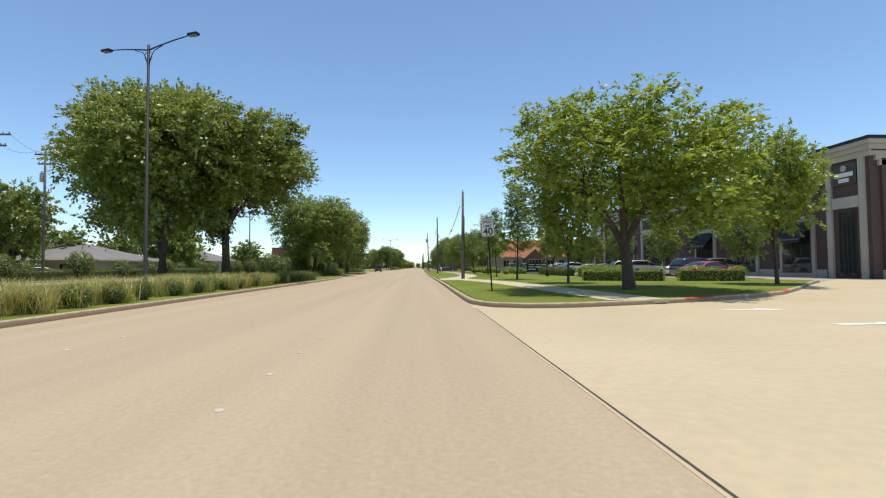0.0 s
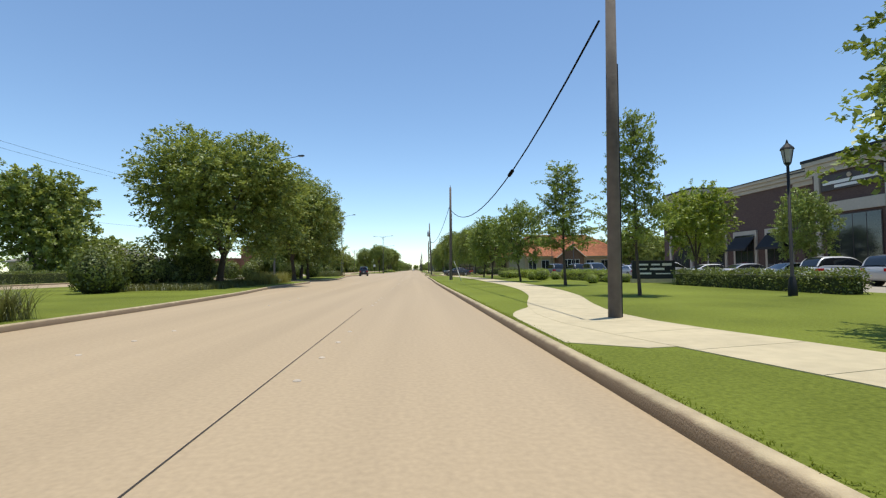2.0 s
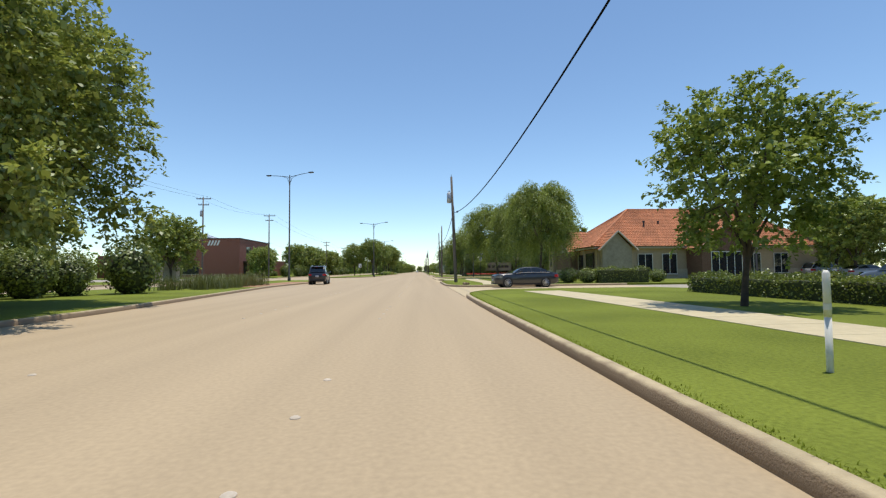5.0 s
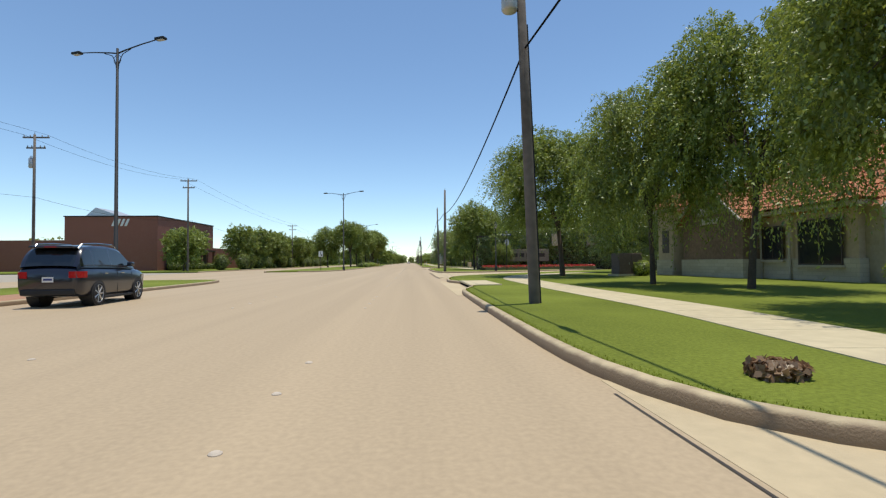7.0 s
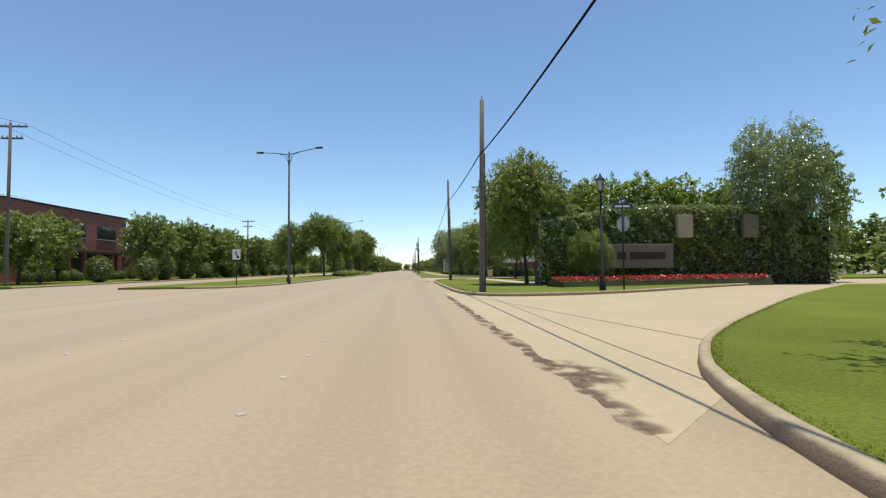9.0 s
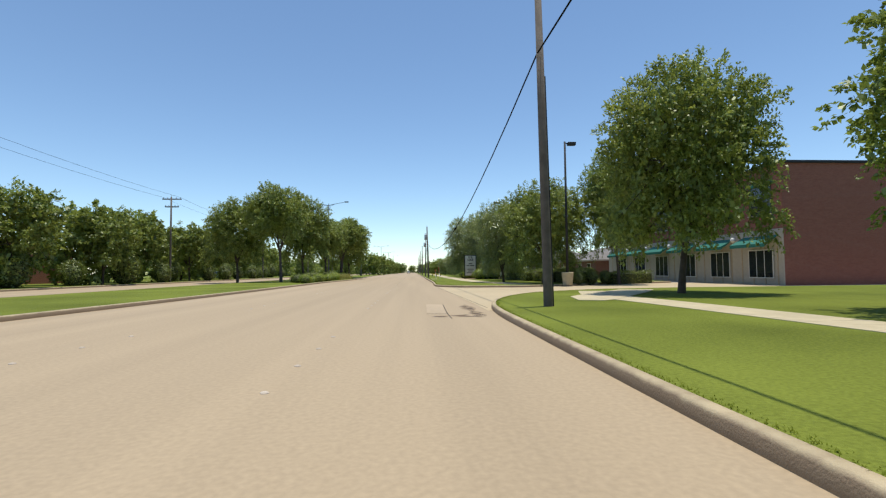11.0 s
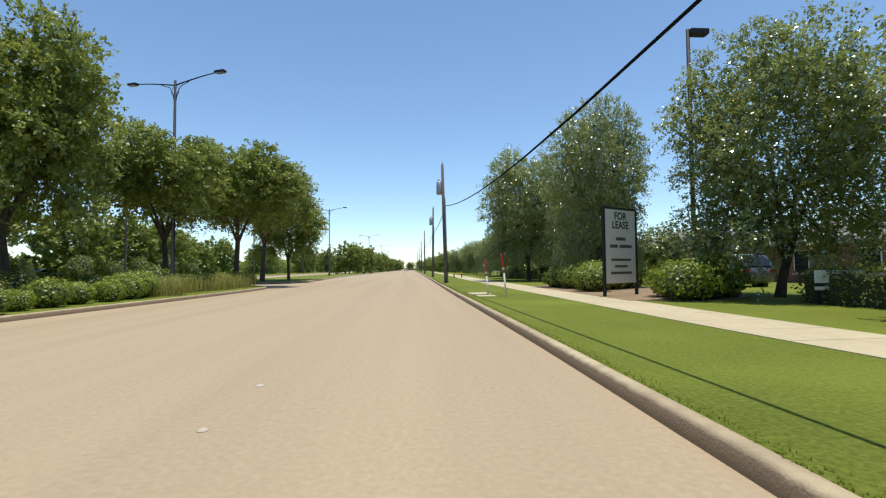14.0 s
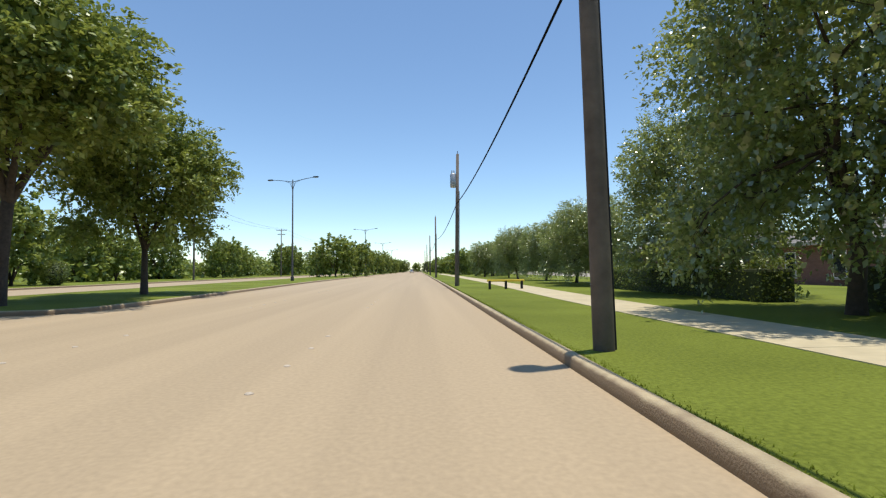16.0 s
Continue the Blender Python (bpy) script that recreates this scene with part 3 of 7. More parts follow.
def make_hedge(name, label, seed, length, width, height, n, leaf, at, rz=0.0):
    """A clipped hedge along its own x."""
    rng = np.random.default_rng(seed)
    h = thing(name, label, "hedge", "", at=at, rz=rz)
    u = rng.uniform(-0.5, 0.5, (n, 3))
    f = rng.integers(0, 10, n)
    ax = np.where(f < 5, 2, np.where(f < 9, 1, 0))
    sg = np.where(rng.uniform(size=n) < 0.5, -0.5, 0.5)
    for i in (0, 1, 2):
        u[:, i] = np.where(ax == i, np.where(i == 2, 0.5, sg), u[:, i])
    bulge = 0.06 * np.sin(u[:, 0] * length * 2.1 + seed) + 0.05 * np.sin(u[:, 0] * length * 5.3)
    p = u * np.array([length, width, height]) + np.array([0, 0, height / 2])
    p[:, 2] += bulge * (p[:, 2] / height) * 1.6
    p += rng.normal(scale=0.045, size=(n, 3))
    p[:, 2] = np.maximum(p[:, 2], 0.02)
    v, q = leaf_quads(p, 0.095, rng, flat=0.8, aspect=0.7)
    part_me("foliage", mesh_np(name + "_foliage", v, q, leaf), h)
    # solid dark box, coloured as the hedge's shaded inside
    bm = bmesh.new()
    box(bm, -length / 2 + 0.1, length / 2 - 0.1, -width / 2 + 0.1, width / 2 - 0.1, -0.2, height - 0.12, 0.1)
    part("dark_core", bm, M_INNER, h)
    return h


OAK = make_tree("oak_tree", "broad oak with a dense green crown on the median", 3, 10.0, 5.0, 2.3, M_OAK, 42000, 0.195, trunk_r=0.2, skirt=8)
OAK2 = make_tree("oak_tree", "spreading oak with several limbs on the median", 8, 9.5, 4.6, 2.6, M_OAK, 36000, 0.19, trunk_r=0.17, lobes=16, lobe=0.35, skirt=6)
LIVE = make_tree("live_oak_tree", "dense dark live oak with glossy small leaves", 12, 8.2, 3.9, 1.3, M_LIVE, 54000, 0.118, trunk_r=0.16, lobes=22, lobe=0.34, skirt=14)
YOUNG = make_tree("young_oak_tree", "young upright oak with an airy crown on the lawn", 21, 8.0, 2.3, 2.2, M_ELM, 15000, 0.15, style="cone", trunk_r=0.1)
SMALL = make_tree("elm_tree", "small round elm on the lawn", 25, 7.2, 3.0, 1.8, M_ELM, 15000, 0.155, trunk_r=0.1, lobes=15, lobe=0.33, skirt=5)
WEEP = make_tree("lacebark_elm_tree", "drooping elm with hanging branches over the walk", 31, 9.0, 4.3, 3.6, M_WEEP, 48000, 0.15, style="weep", trunk_r=0.15, lobes=19, lobe=0.32, skirt=9)
BIG = make_tree("bur_oak_tree", "large bright green oak with a forked trunk", 44, 9.2, 4.55, 3.2, M_BRIGHT, 30000, 0.17, trunk_r=0.2, fork=2.3, lobes=18, lobe=0.31, skirt=8)
UMB = make_tree("spreading_oak_tree", "high-crowned oak with a bare trunk on the median", 61, 10.0, 4.6, 4.0, M_OAK, 33000, 0.195, trunk_r=0.19, fork=3.2, lobes=15, lobe=0.33)
YELLOW = make_tree("young_elm_tree", "small yellow-green tree in the car park", 66, 7.6, 3.0, 2.0, M_BRIGHT, 12000, 0.185, trunk_r=0.11, lobes=14)
FAR = make_tree("distant_tree", "rounded green tree in the distance", 52, 8.0, 4.2, 0.6, M_OAK, 5200, 0.42, trunk_r=0.16, lobes=13, skirt=6)
DOME = make_tree("rounded_oak_tree", "low dome-shaped oak with a dense olive crown", 14, 8.2, 4.2, 1.7, M_OAK, 40000, 0.165, trunk_r=0.18, lobes=24, lobe=0.33, skirt=12)
LITE = make_tree("lot_oak_tree", "green oak standing back from the road", 71, 9.6, 4.6, 2.2, M_OAK, 13000, 0.32, trunk_r=0.18, skirt=8)
PROTOS = (DOME, LITE, OAK, OAK2, LIVE, YOUNG, SMALL, WEEP, BIG, UMB, YELLOW, FAR)
HAND = [
    # proto, x, y, turn, scale, height scale
    (UMB, -14.5, 49.8, 20, 1.6, 1.40), (OAK2, -20.8, 53.0, 100, 1.55, 1.72), (OAK2, -17.2, 45.4, 250, 1.25, 1.46), (OAK, -14.8, 81.7, 200, 1.26, 1.19), (OAK, -14.3, 101.8, 10, 1.06, 1.27),
    (OAK, -15.9, 111.7, 140, 1.0, 1.15), (OAK, -13.8, 106.6, 260, 0.9, 1.12),
    (BIG, 10.0, 33.3, 0, 1.24, 0.95), (YELLOW, 19.8, 36.9, 60, 0.86, 1.16), (SMALL, 10.0, 42.2, 30, 0.72, 1.08), (YOUNG, 8.6, 51.4, 30, 0.84, 1.02), (YOUNG, 8.8, 63.2, 120, 0.64, 0.9),
    (YOUNG, 9.6, 75.1, 200, 0.92, 0.97), (SMALL, 8.85, 84.9, 280, 0.8, 0.98), (SMALL, 8.4, 97.4, 50, 0.95, 1.0), (SMALL, 9.0, 108.0, 150, 0.9, 0.95),
    (WEEP, 10.2, 136.5, 40, 0.7, 1.0), (WEEP, 12.4, 145.1, 0, 0.8, 1.16), (WEEP, 10.6, 148.9, 130, 0.7, 1.05), (WEEP, 10.6, 161.8, 250, 1.1, 1.16), (LIVE, 19.5, 170.5, 30, 0.92, 1.15), (LITE, 26, 178, 130, 0.85, 1.0),
    (DOME, 11.3, 233.6, 0, 0.9, 1.1), (LIVE, 9.0, 239.9, 90, 0.72, 1.02), (LIVE, 12.6, 248.5, 45, 0.94, 1.2), (LIVE, 13.0, 258.4, 180, 0.95, 1.18), (OAK2, 17.4, 232.3, 80, 0.64, 1.19),
    (LIVE, 10.5, 268.6, 270, 0.74, 1.32), (LIVE, 13.4, 276.5, 30, 0.78, 1.0), (LIVE, 10.2, 283.0, 130, 1.08, 1.42), (LIVE, 12.0, 292.0, 220, 0.95, 1.0),
    (OAK2, -22.4, 255.5, 20, 0.9, 1.12), (UMB, -16.0, 252.0, 60, 0.85, 1.2), (OAK2, -15.6, 262.2, 120, 0.9, 1.24), (UMB, -14.0, 271.0, 60, 0.85, 0.95), (UMB, -12.9, 278.8, 220, 1.0, 1.06),
    (UMB, -14.4, 290.0, 300, 1.15, 1.2), (OAK2, -13.9, 298.0, 10, 0.92, 1.06),
    (OAK2, 8.3, 192.8, 10, 0.74, 0.98), (OAK, 12.4, 214.3, 100, 0.74, 1.1), (SMALL, 13.5, 203, 30, 1.0, 1.3), (YELLOW, 18.5, 204, 130, 1.2, 1.36), (YELLOW, 23.5, 203, 230, 1.2, 1.36), (YELLOW, 28.5, 203, 330, 1.1, 1.25),
    (LIVE, 27.5, 193.2, 100, 0.9, 1.5), (SMALL, 31.5, 194, 200, 0.8, 1.5), (WEEP, 11.6, 189.6, 20, 0.3, 0.4),
    (YELLOW, 18.4, 75.4, 0, 0.78, 0.9), (SMALL, 29.2, 79.2, 60, 0.72, 1.0), (SMALL, 30.5, 94, 160, 0.75, 1.0), (SMALL, 29.5, 67, 260, 0.7, 0.95), (SMALL, 28.5, 52, 20, 0.65, 0.9), (LITE, 45, 142, 0, 0.9, 0.9), (LITE, 50, 150, 90, 1.0, 1.1), (LITE, 42, 156, 180, 0.9, 0.9),
    (LITE, -53.5, 115, 40, 1.6, 1.7), (LITE, -52, 62, 70, 1.0, 1.35), (LITE, -50, 73, 170, 1.0, 1.3),
    (LITE, -34.5, 226, 20, 0.72, 0.95), (LITE, -35.0, 237, 120, 0.8, 0.98), (LITE, -34.0, 247.5, 220, 0.74, 0.92), (LITE, -36.0, 257, 320, 0.85, 1.0), (LITE, -34.5, 269, 60, 0.8, 0.95), (LITE, -35.5, 283, 160, 0.85, 1.0),
    (LITE, -35.5, 163.5, 40, 0.95, 1.0), (LITE, -39.5, 214, 140, 0.75, 0.8), (LITE, -37.5, 208.5, 240, 0.7, 0.75),
]
for proto, x, y, rz, s, sz in HAND:
    place(proto, x, y, 0.13, rz, s, sz)
rr = random.Random(5)
for i in range(7):
    place(LIVE, 10.6 + rr.uniform(-0.8, 2.5), 303 + i * 8.5 + rr.uniform(-1.5, 1.5), 0.1, rr.uniform(0, 360), rr.uniform(0.66, 0.8), rr.uniform(0.64, 0.78))
for i in range(26):
    place(FAR, 10.5 + rr.uniform(-1.5, 6), 362 + i * 9 + rr.uniform(-3, 3), 0.1, rr.uniform(0, 360), rr.uniform(0.75, 1.0), rr.uniform(0.65, 0.85))
for i in range(24):
    place(FAR, -38 + rr.uniform(-10, 3), 246 + i * 13 + rr.uniform(-4, 4), 0.1, rr.uniform(0, 360), rr.uniform(0.85, 1.25), rr.uniform(0.95, 1.35))
for i in range(14):
    place(FAR, -15 + rr.uniform(-2, 2), 365 + i * 22 + rr.uniform(-6, 6), 0.1, rr.uniform(0, 360), rr.uniform(0.8, 1.2), rr.uniform(0.9, 1.2))
for i in range(16):
    place(FAR, -52 + rr.uniform(-14, 4), -10 + i * 11 + rr.uniform(-4, 4), 0.1, rr.uniform(0, 360), rr.uniform(0.9, 1.4), rr.uniform(0.9, 1.35))
for i in range(22):
    place(FAR, 62 + rr.uniform(-6, 22), 138 + i * 9 + rr.uniform(-4, 4), 0.0, rr.uniform(0, 360), rr.uniform(1.0, 1.5), rr.uniform(0.9, 1.3))
for i in range(12):
    place(FAR, rr.uniform(-90, 90), rr.uniform(600, 660), 0.0, rr.uniform(0, 360), rr.uniform(1.3, 2.2), rr.uniform(1.0, 1.5))
for x, y, k in ((-34, 520, 1.5), (-22, 560, 1.2), (-9, 585, 1.0), (-1, 600, .8), (6, 590, .9), (13, 560, 1.1), (20, 540, 1.3), (27, 500, 1.2)):
    place(FAR, x, y, 0.0, x * 31, k, k * 1.1)
for p in PROTOS:
    # the patterns themselves stand in the far wood
    p.matrix_basis = pose(120 + 14 * PROTOS.index(p), 330, 0.0)

def woods(name, label, seed, line, depth, h, n, leaf):
    """A long belt of distant trees as one mass of leaf clumps."""
    rng = np.random.default_rng(seed)
    L = np.array(line, float)
    seg = np.linalg.norm(np.diff(L, axis=0), axis=1)
    n_c = int(seg.sum() / 3.2)
    t = rng.uniform(0, seg.sum(), n_c)
    cum = np.concatenate([[0], np.cumsum(seg)])
    cx, cy = np.interp(t, cum, L[:, 0]), np.interp(t, cum, L[:, 1])
    ch = h * (0.65 + 0.35 * np.sin(t * 0.13 + seed) * np.sin(t * 0.047)) * rng.uniform(0.6, 1.1, n_c)
    cx = cx + rng.uniform(-depth, depth, n_c); cy = cy + rng.uniform(-depth, depth, n_c)
    i = rng.integers(0, n_c, n)
    d = rng.normal(size=(n, 3)); d /= np.linalg.norm(d, axis=1)[:, None]
    r = rng.uniform(0, 1, n) ** 0.4
    p = np.column_stack([cx[i] + d[:, 0] * r * 3.4, cy[i] + d[:, 1] * r * 3.4, ch[i] * (0.52 + 0.46 * d[:, 2] * r)])
    v, q = leaf_quads(p, 0.75, rng, flat=0.6, aspect=0.8)
    return tagged(new(name, mesh_np(name, v, q, leaf)), label, "woods", kind="stuff")


woods("distant_woods", "belt of green trees behind the lots across the road", 3, [(-72, -40), (-78, 120), (-88, 215), (-66, 300), (-60, 420), (-58, 700)], 7, 9.5, 36000, M_OAK)
woods("distant_woods", "line of trees and bushes along the far lots", 8, [(-47, 268), (-46, 420), (-46, 640)], 3, 7.0, 16000, M_OAK)
woods("distant_woods", "belt of green trees behind the shops and houses", 4, [(84, -40), (80, 140), (62, 190), (46, 230), (44, 300), (40, 420), (36, 700)], 7, 9.5, 24000, M_OAK)
woods("distant_woods", "far tree line closing the end of the road", 5, [(-260, 640), (-60, 720), (60, 730), (260, 660)], 14, 12, 14000, M_OAK)

# ---- poles, lamps, cables ----
def utility_pole(x, y, h, lean=(0, 0), transformer=False, conduit=True, arms=False, label="tall weathered wooden utility pole on the verge"):
    p = thing("utility_pole", label, "utility pole", "utility poles along the road", at=(x, y, 0.1))
    bm = bmesh.new()
    top = Vector((lean[0], lean[1], h))
    tube(bm, [(0, 0, -0.4), (0, 0, 0.02), top * 0.5, top], [0.15, 0.145, 0.13, 0.105], 12)
    part("pole", bm, M_POLE, p, smooth=True)
    if conduit:
        bm = bmesh.new()
        tube(bm, [Vector((0.168, 0.02, 0.0)), top * 0.35 + Vector((0.16, 0.02, 0)), top * 0.72 + Vector((0.142, 0.02, 0))], 0.02, 6)
        part("conduit", bm, M_STEEL, p, "black cable conduit")
    bm = bmesh.new()
    tube(bm, [top * 0.985 + Vector((0, 0, -0.02)), top + Vector((0, 0, 0.22))], [0.05, 0.03], 6)
    part("pole_cap", bm, M_GREYSTEEL, p)
    if transformer:
        bm = bmesh.new()
        c = top * 0.8
        tube(bm, [c + Vector((-0.30, 0, -0.5)), c + Vector((-0.30, 0, -0.45)), c + Vector((-0.30, 0, 0.42)), c + Vector((-0.30, 0, 0.5))], [0.18, 0.22, 0.22, 0.15], 12)
        tr = part("transformer", bm, M_GREYSTEEL, p, "grey can transformer", smooth=True)
        for dx in (-0.38, -0.24):
            bm = bmesh.new()
            tube(bm, [c + Vector((dx, 0, 0.48)), c + Vector((dx, 0, 0.6)), c + Vector((dx, 0, 0.72))], [0.03, 0.045, 0.02], 6)
            part("insulator", bm, M_GREYSTEEL, tr)
    if arms:
        for k, (z, w) in enumerate(((h - 0.25, 1.25), (h - 1.3, 0.9))[: 1 if arms == 1 else 2]):
            bm = bmesh.new()
            box(bm, -w, w, 0.13, 0.25, z - 0.07, z + 0.07)
            a = part("crossarm", bm, M_POLE, p)
            for dx in (-w + 0.1, -w * 0.45, w * 0.45, w - 0.1):
                bm = bmesh.new()
                tube(bm, [(dx, 0.19, z + 0.07), (dx, 0.19, z + 0.16), (dx, 0.19, z + 0.26)], [0.03, 0.06, 0.03], 6)
                part("insulator", bm, M_GREYSTEEL, a)
    return p


POLES = [(4.4, 55.2, 7.95, (0.08, 0), False), (3.55, 93.8, 9.6, (0.05, 0), False), (2.98, 140.4, 10.3, (-0.32, 0), True), (3.5, 182.4, 9.35, (0.1, 0), False),
         (4.2, 207.5, 10.1, (-0.15, 0), False), (2.75, 279.0, 9.2, (-0.2, 0), True), (2.9, 305.7, 9.3, (0.15, 0), True), (2.9, 345, 9.3, (0, 0), False), (3.0, 385, 9.3, (0, 0), False), (3.0, 425, 9.3, (0, 0), False), (3.0, 470, 9.3, (0, 0), False)]
for x, y, h, lean, tr in POLES:
    utility_pole(x, y, h, lean, tr)
WEST = [(-39.0, 58.0), (-40.5, 66.0), (-38.0, 122), (-37.6, 177.7), (-34.4, 203.2), (-32.5, 259.0), (-33.0, 300), (-33, 345), (-33, 390), (-33, 440)]
for x, y in WEST:
    utility_pole(x, y, 14.2 if y < 240 else 11.5, arms=2, conduit=False, transformer=y in (177.7, 66.0), label="tall wooden power pole with crossarms across the road")


def span(a, b, sag, r, label, n=18):
    """One sagging cable between two fixings."""
    a, b = Vector(a), Vector(b)
    bm = bmesh.new()
    tube(bm, [a.lerp(b, i / n) - Vector((0, 0, 4 * sag * (i / n) * (1 - i / n))) for i in range(n + 1)], r, 5, False)
    return tagged(part("overhead_cable", bm, M_CABLE, smooth=True), label, "cable", "overhead cables")


EAST_CABLE = [(4.2, 55.2, 6.8, 2.4), (3.45, 93.8, 7.6, 1.42), (2.8, 140.4, 6.85, 1.0), (3.4, 182.4, 6.7, 0.2), (4.0, 207.5, 8.1, 2.85), (2.78, 279, 6.1, 0.4), (2.95, 305.7, 5.9, 0.7), (2.95, 345, 6, 0.7), (3, 385, 6, 0.7), (3, 425, 6, 0.8), (3, 470, 6, 0)]
for p, q in zip(EAST_CABLE, EAST_CABLE[1:]):
    span(p[:3], q[:3], p[3], 0.027, "thick black cable sagging between the wooden poles")
for z, dx in ((14.3, -1.1), (14.3, 1.1), (8.0, 0.2)):
    for (x0, y0), (x1, y1) in zip(WEST, WEST[1:]):
        span((x0 + dx, y0, z if y0 < 240 else z * 0.81), (x1 + dx, y1, z if y1 < 240 else z * 0.81), 0.8, 0.013, "thin black power line strung across the road", 10)
for y in (64.5, 136.0, 232.5):
    p, q = [(p, q) for p, q in zip(EAST_CABLE, EAST_CABLE[1:]) if p[1] < y < q[1]][0]
    a, b = Vector(p[:3]), Vector(q[:3])
    L = (b - a).length
    def on(d):
        s = (y - a.y + d) / (b.y - a.y)
        return a.lerp(b, s) - Vector((0, 0, 4 * p[3] * s * (1 - s)))
    bm = bmesh.new()
    tube(bm, [on(-0.42), on(-0.32), on(0), on(0.32), on(0.42)], [0.03, 0.075, 0.08, 0.075, 0.03], 8)
    tagged(part("cable_splice", bm, M_CABLE, smooth=True), "black splice case on the overhead cable", "splice case")


def street_light(x, y, rise=0.0):
    s = thing("street_lamp", "slender dark twin-arm street lamp on the median", "street lamp", "street lamps along the median", at=(x, y, 0.1 + rise), rz=-20)
    bm = bmesh.new()
    tube(bm, [(0, 0, -0.3 - rise), (0, 0, -rise), (0, 0, 0.5 - rise), (0, 0, 0.55 - rise), (0, 0, 12.3)], [0.2, 0.2, 0.19, 0.115, 0.065], 12)
    part("pole", bm, M_STEEL, s, smooth=True)
    for sx in (-1, 1):
        bm = bmesh.new()
        tube(bm, [(0, 0, 12.0), (0.6 * sx, 0, 12.12), (1.8 * sx, 0, 12.3), (2.95 * sx, 0, 12.42)], [0.045, 0.04, 0.035, 0.03], 8)
        arm = part("arm", bm, M_STEEL, s, smooth=True)
        bm = bmesh.new()
        tube(bm, [(0.06 * sx, 0, 11.0), (0.14 * sx, 0, 11.5), (0.4 * sx, 0, 11.92), (1.0 * sx, 0, 12.13)], 0.022, 6)
        tube(bm, [(0.06 * sx, 0, 11.3), (0.24 * sx, 0, 11.5), (0.27 * sx, 0, 11.75), (0.12 * sx, 0, 11.9)], 0.016, 6)
        part("scroll_bracket", bm, M_STEEL, arm)
        bm = bmesh.new()
        box(bm, min(2.85 * sx, 3.5 * sx), max(2.85 * sx, 3.5 * sx), -0.15, 0.15, 12.36, 12.5, 0.045)
        hd = part("lamp_head", bm, M_STEEL, s)
        bm = bmesh.new()
        box(bm, min(2.98 * sx, 3.42 * sx), max(2.98 * sx, 3.42 * sx), -0.11, 0.11, 12.335, 12.358)
        part("lens", bm, M_GREYSTEEL, hd)
    return s


for lp in ((-14.8, 39.4, 1.6), (-14.8, 95.6, 0.6), (-17.3, 156.8, 1.5), (-11.1, 204.9), (-13.6, 270.9), (-14.9, 330.8), (-13.9, 401.0), (-14, 465), (-14, 530)):
    street_light(*lp)

# ---- pavements, joints, markers, signs ----
def sidewalk(name, line, width):
    """Concrete slabs along a plan line, each a piece of its own."""
    w = tagged(new(name), "pale concrete sidewalk of square slabs across the lawn", "sidewalk", kind="structure")
    pts = smooth_line(line, 0.5)
    dense = []
    for a, b in zip(pts, pts[1:]):
        n = max(1, int(math.dist(a, b) / 0.5))
        dense += [(a[0] + (b[0] - a[0]) * k / n, a[1] + (b[1] - a[1]) * k / n) for k in range(n)]
    dense.append(pts[-1])
    no = offsets(dense)
    i = 0
    while i < len(dense) - 1:
        j = min(i + 3, len(dense) - 1)
        bm = bmesh.new()
        a, b, na, nb = Vector((*dense[i], 0)), Vector((*dense[j], 0)), Vector((*no[i], 0)), Vector((*no[j], 0))
        g = (b - a).normalized() * 0.008
        o = [a + g - na * width / 2, b - g - nb * width / 2, b - g + nb * width / 2, a + g + na * width / 2]
        prism(bm, [(p.x, p.y) for p in o], 0.05, 0.158)
        part("slab", bm, M_WALK, w)
        i = j
    return w


sidewalk("pavement_walk_south", [(7.4, 26.8), (7.1, 32), (6.8, 37), (6.4, 42), (5.7, 47), (4.7, 51.3), (4.0, 54), (3.95, 56.6), (4.5, 59.6), (5.55, 63.8), (6.4, 69.5), (6.9, 77), (7.0, 84), (7.1, 95), (6.6, 112), (6.0, 119.5)], 2.0)
sidewalk("pavement_walk_middle", [(5.4, 132), (6.0, 138), (6.0, 148), (6.4, 158), (8.4, 164), (12.5, 168.6), (16, 170.5)], 1.7)
sidewalk("pavement_walk_corner", [(9.5, 217.5), (8.2, 213), (8.4, 209), (8.8, 200), (9.2, 190)], 1.6)
sidewalk("pavement_walk_north", [(9.0, 231), (7.2, 240), (6.5, 250), (6.4, 260), (6.3, 272), (6.3, 290), (6.8, 310), (7, 360), (7, 420)], 1.9)
# ramp where the walk meets the kerb
bm = bmesh.new()
prism(bm, smooth_line([(2.25, 51.9), (2.25, 54.0), (2.3, 56.0), (2.6, 57.1), (3.1, 58.1), (3.7, 59.4), (4.2, 59.0), (4.6, 56), (4.4, 53), (4.3, 51.6), (3.2, 51.3)], 0.4), 0.05, 0.154)
tagged(part("pavement_landing", bm, M_WALK), "pale concrete landing joining the walk to the kerb", "sidewalk", kind="structure")


bm = bmesh.new()
prism(bm, [(6.1, 210.2), (6.6, 212.6), (8.6, 215.4), (11.4, 218.8), (13.2, 218.4), (11.4, 215.6), (9.2, 212.6), (7.9, 210.6), (6.9, 209.8)], 0.05, 0.162)
tagged(part("pavement_corner_landing", bm, M_WALK), "pale concrete ramp crossing the corner lawn", "sidewalk", kind="structure")


def joint(pts, width=0.026, z=0.006, name="trim_joint", material=None):
    bm = bmesh.new()
    sweep(bm, smooth_line(pts, 1.0), [(-width / 2, z), (width / 2, z)])
    return tagged(part(name, bm, material or M_JOINT), "dark sealed joint in the concrete", "joint", kind="structure")


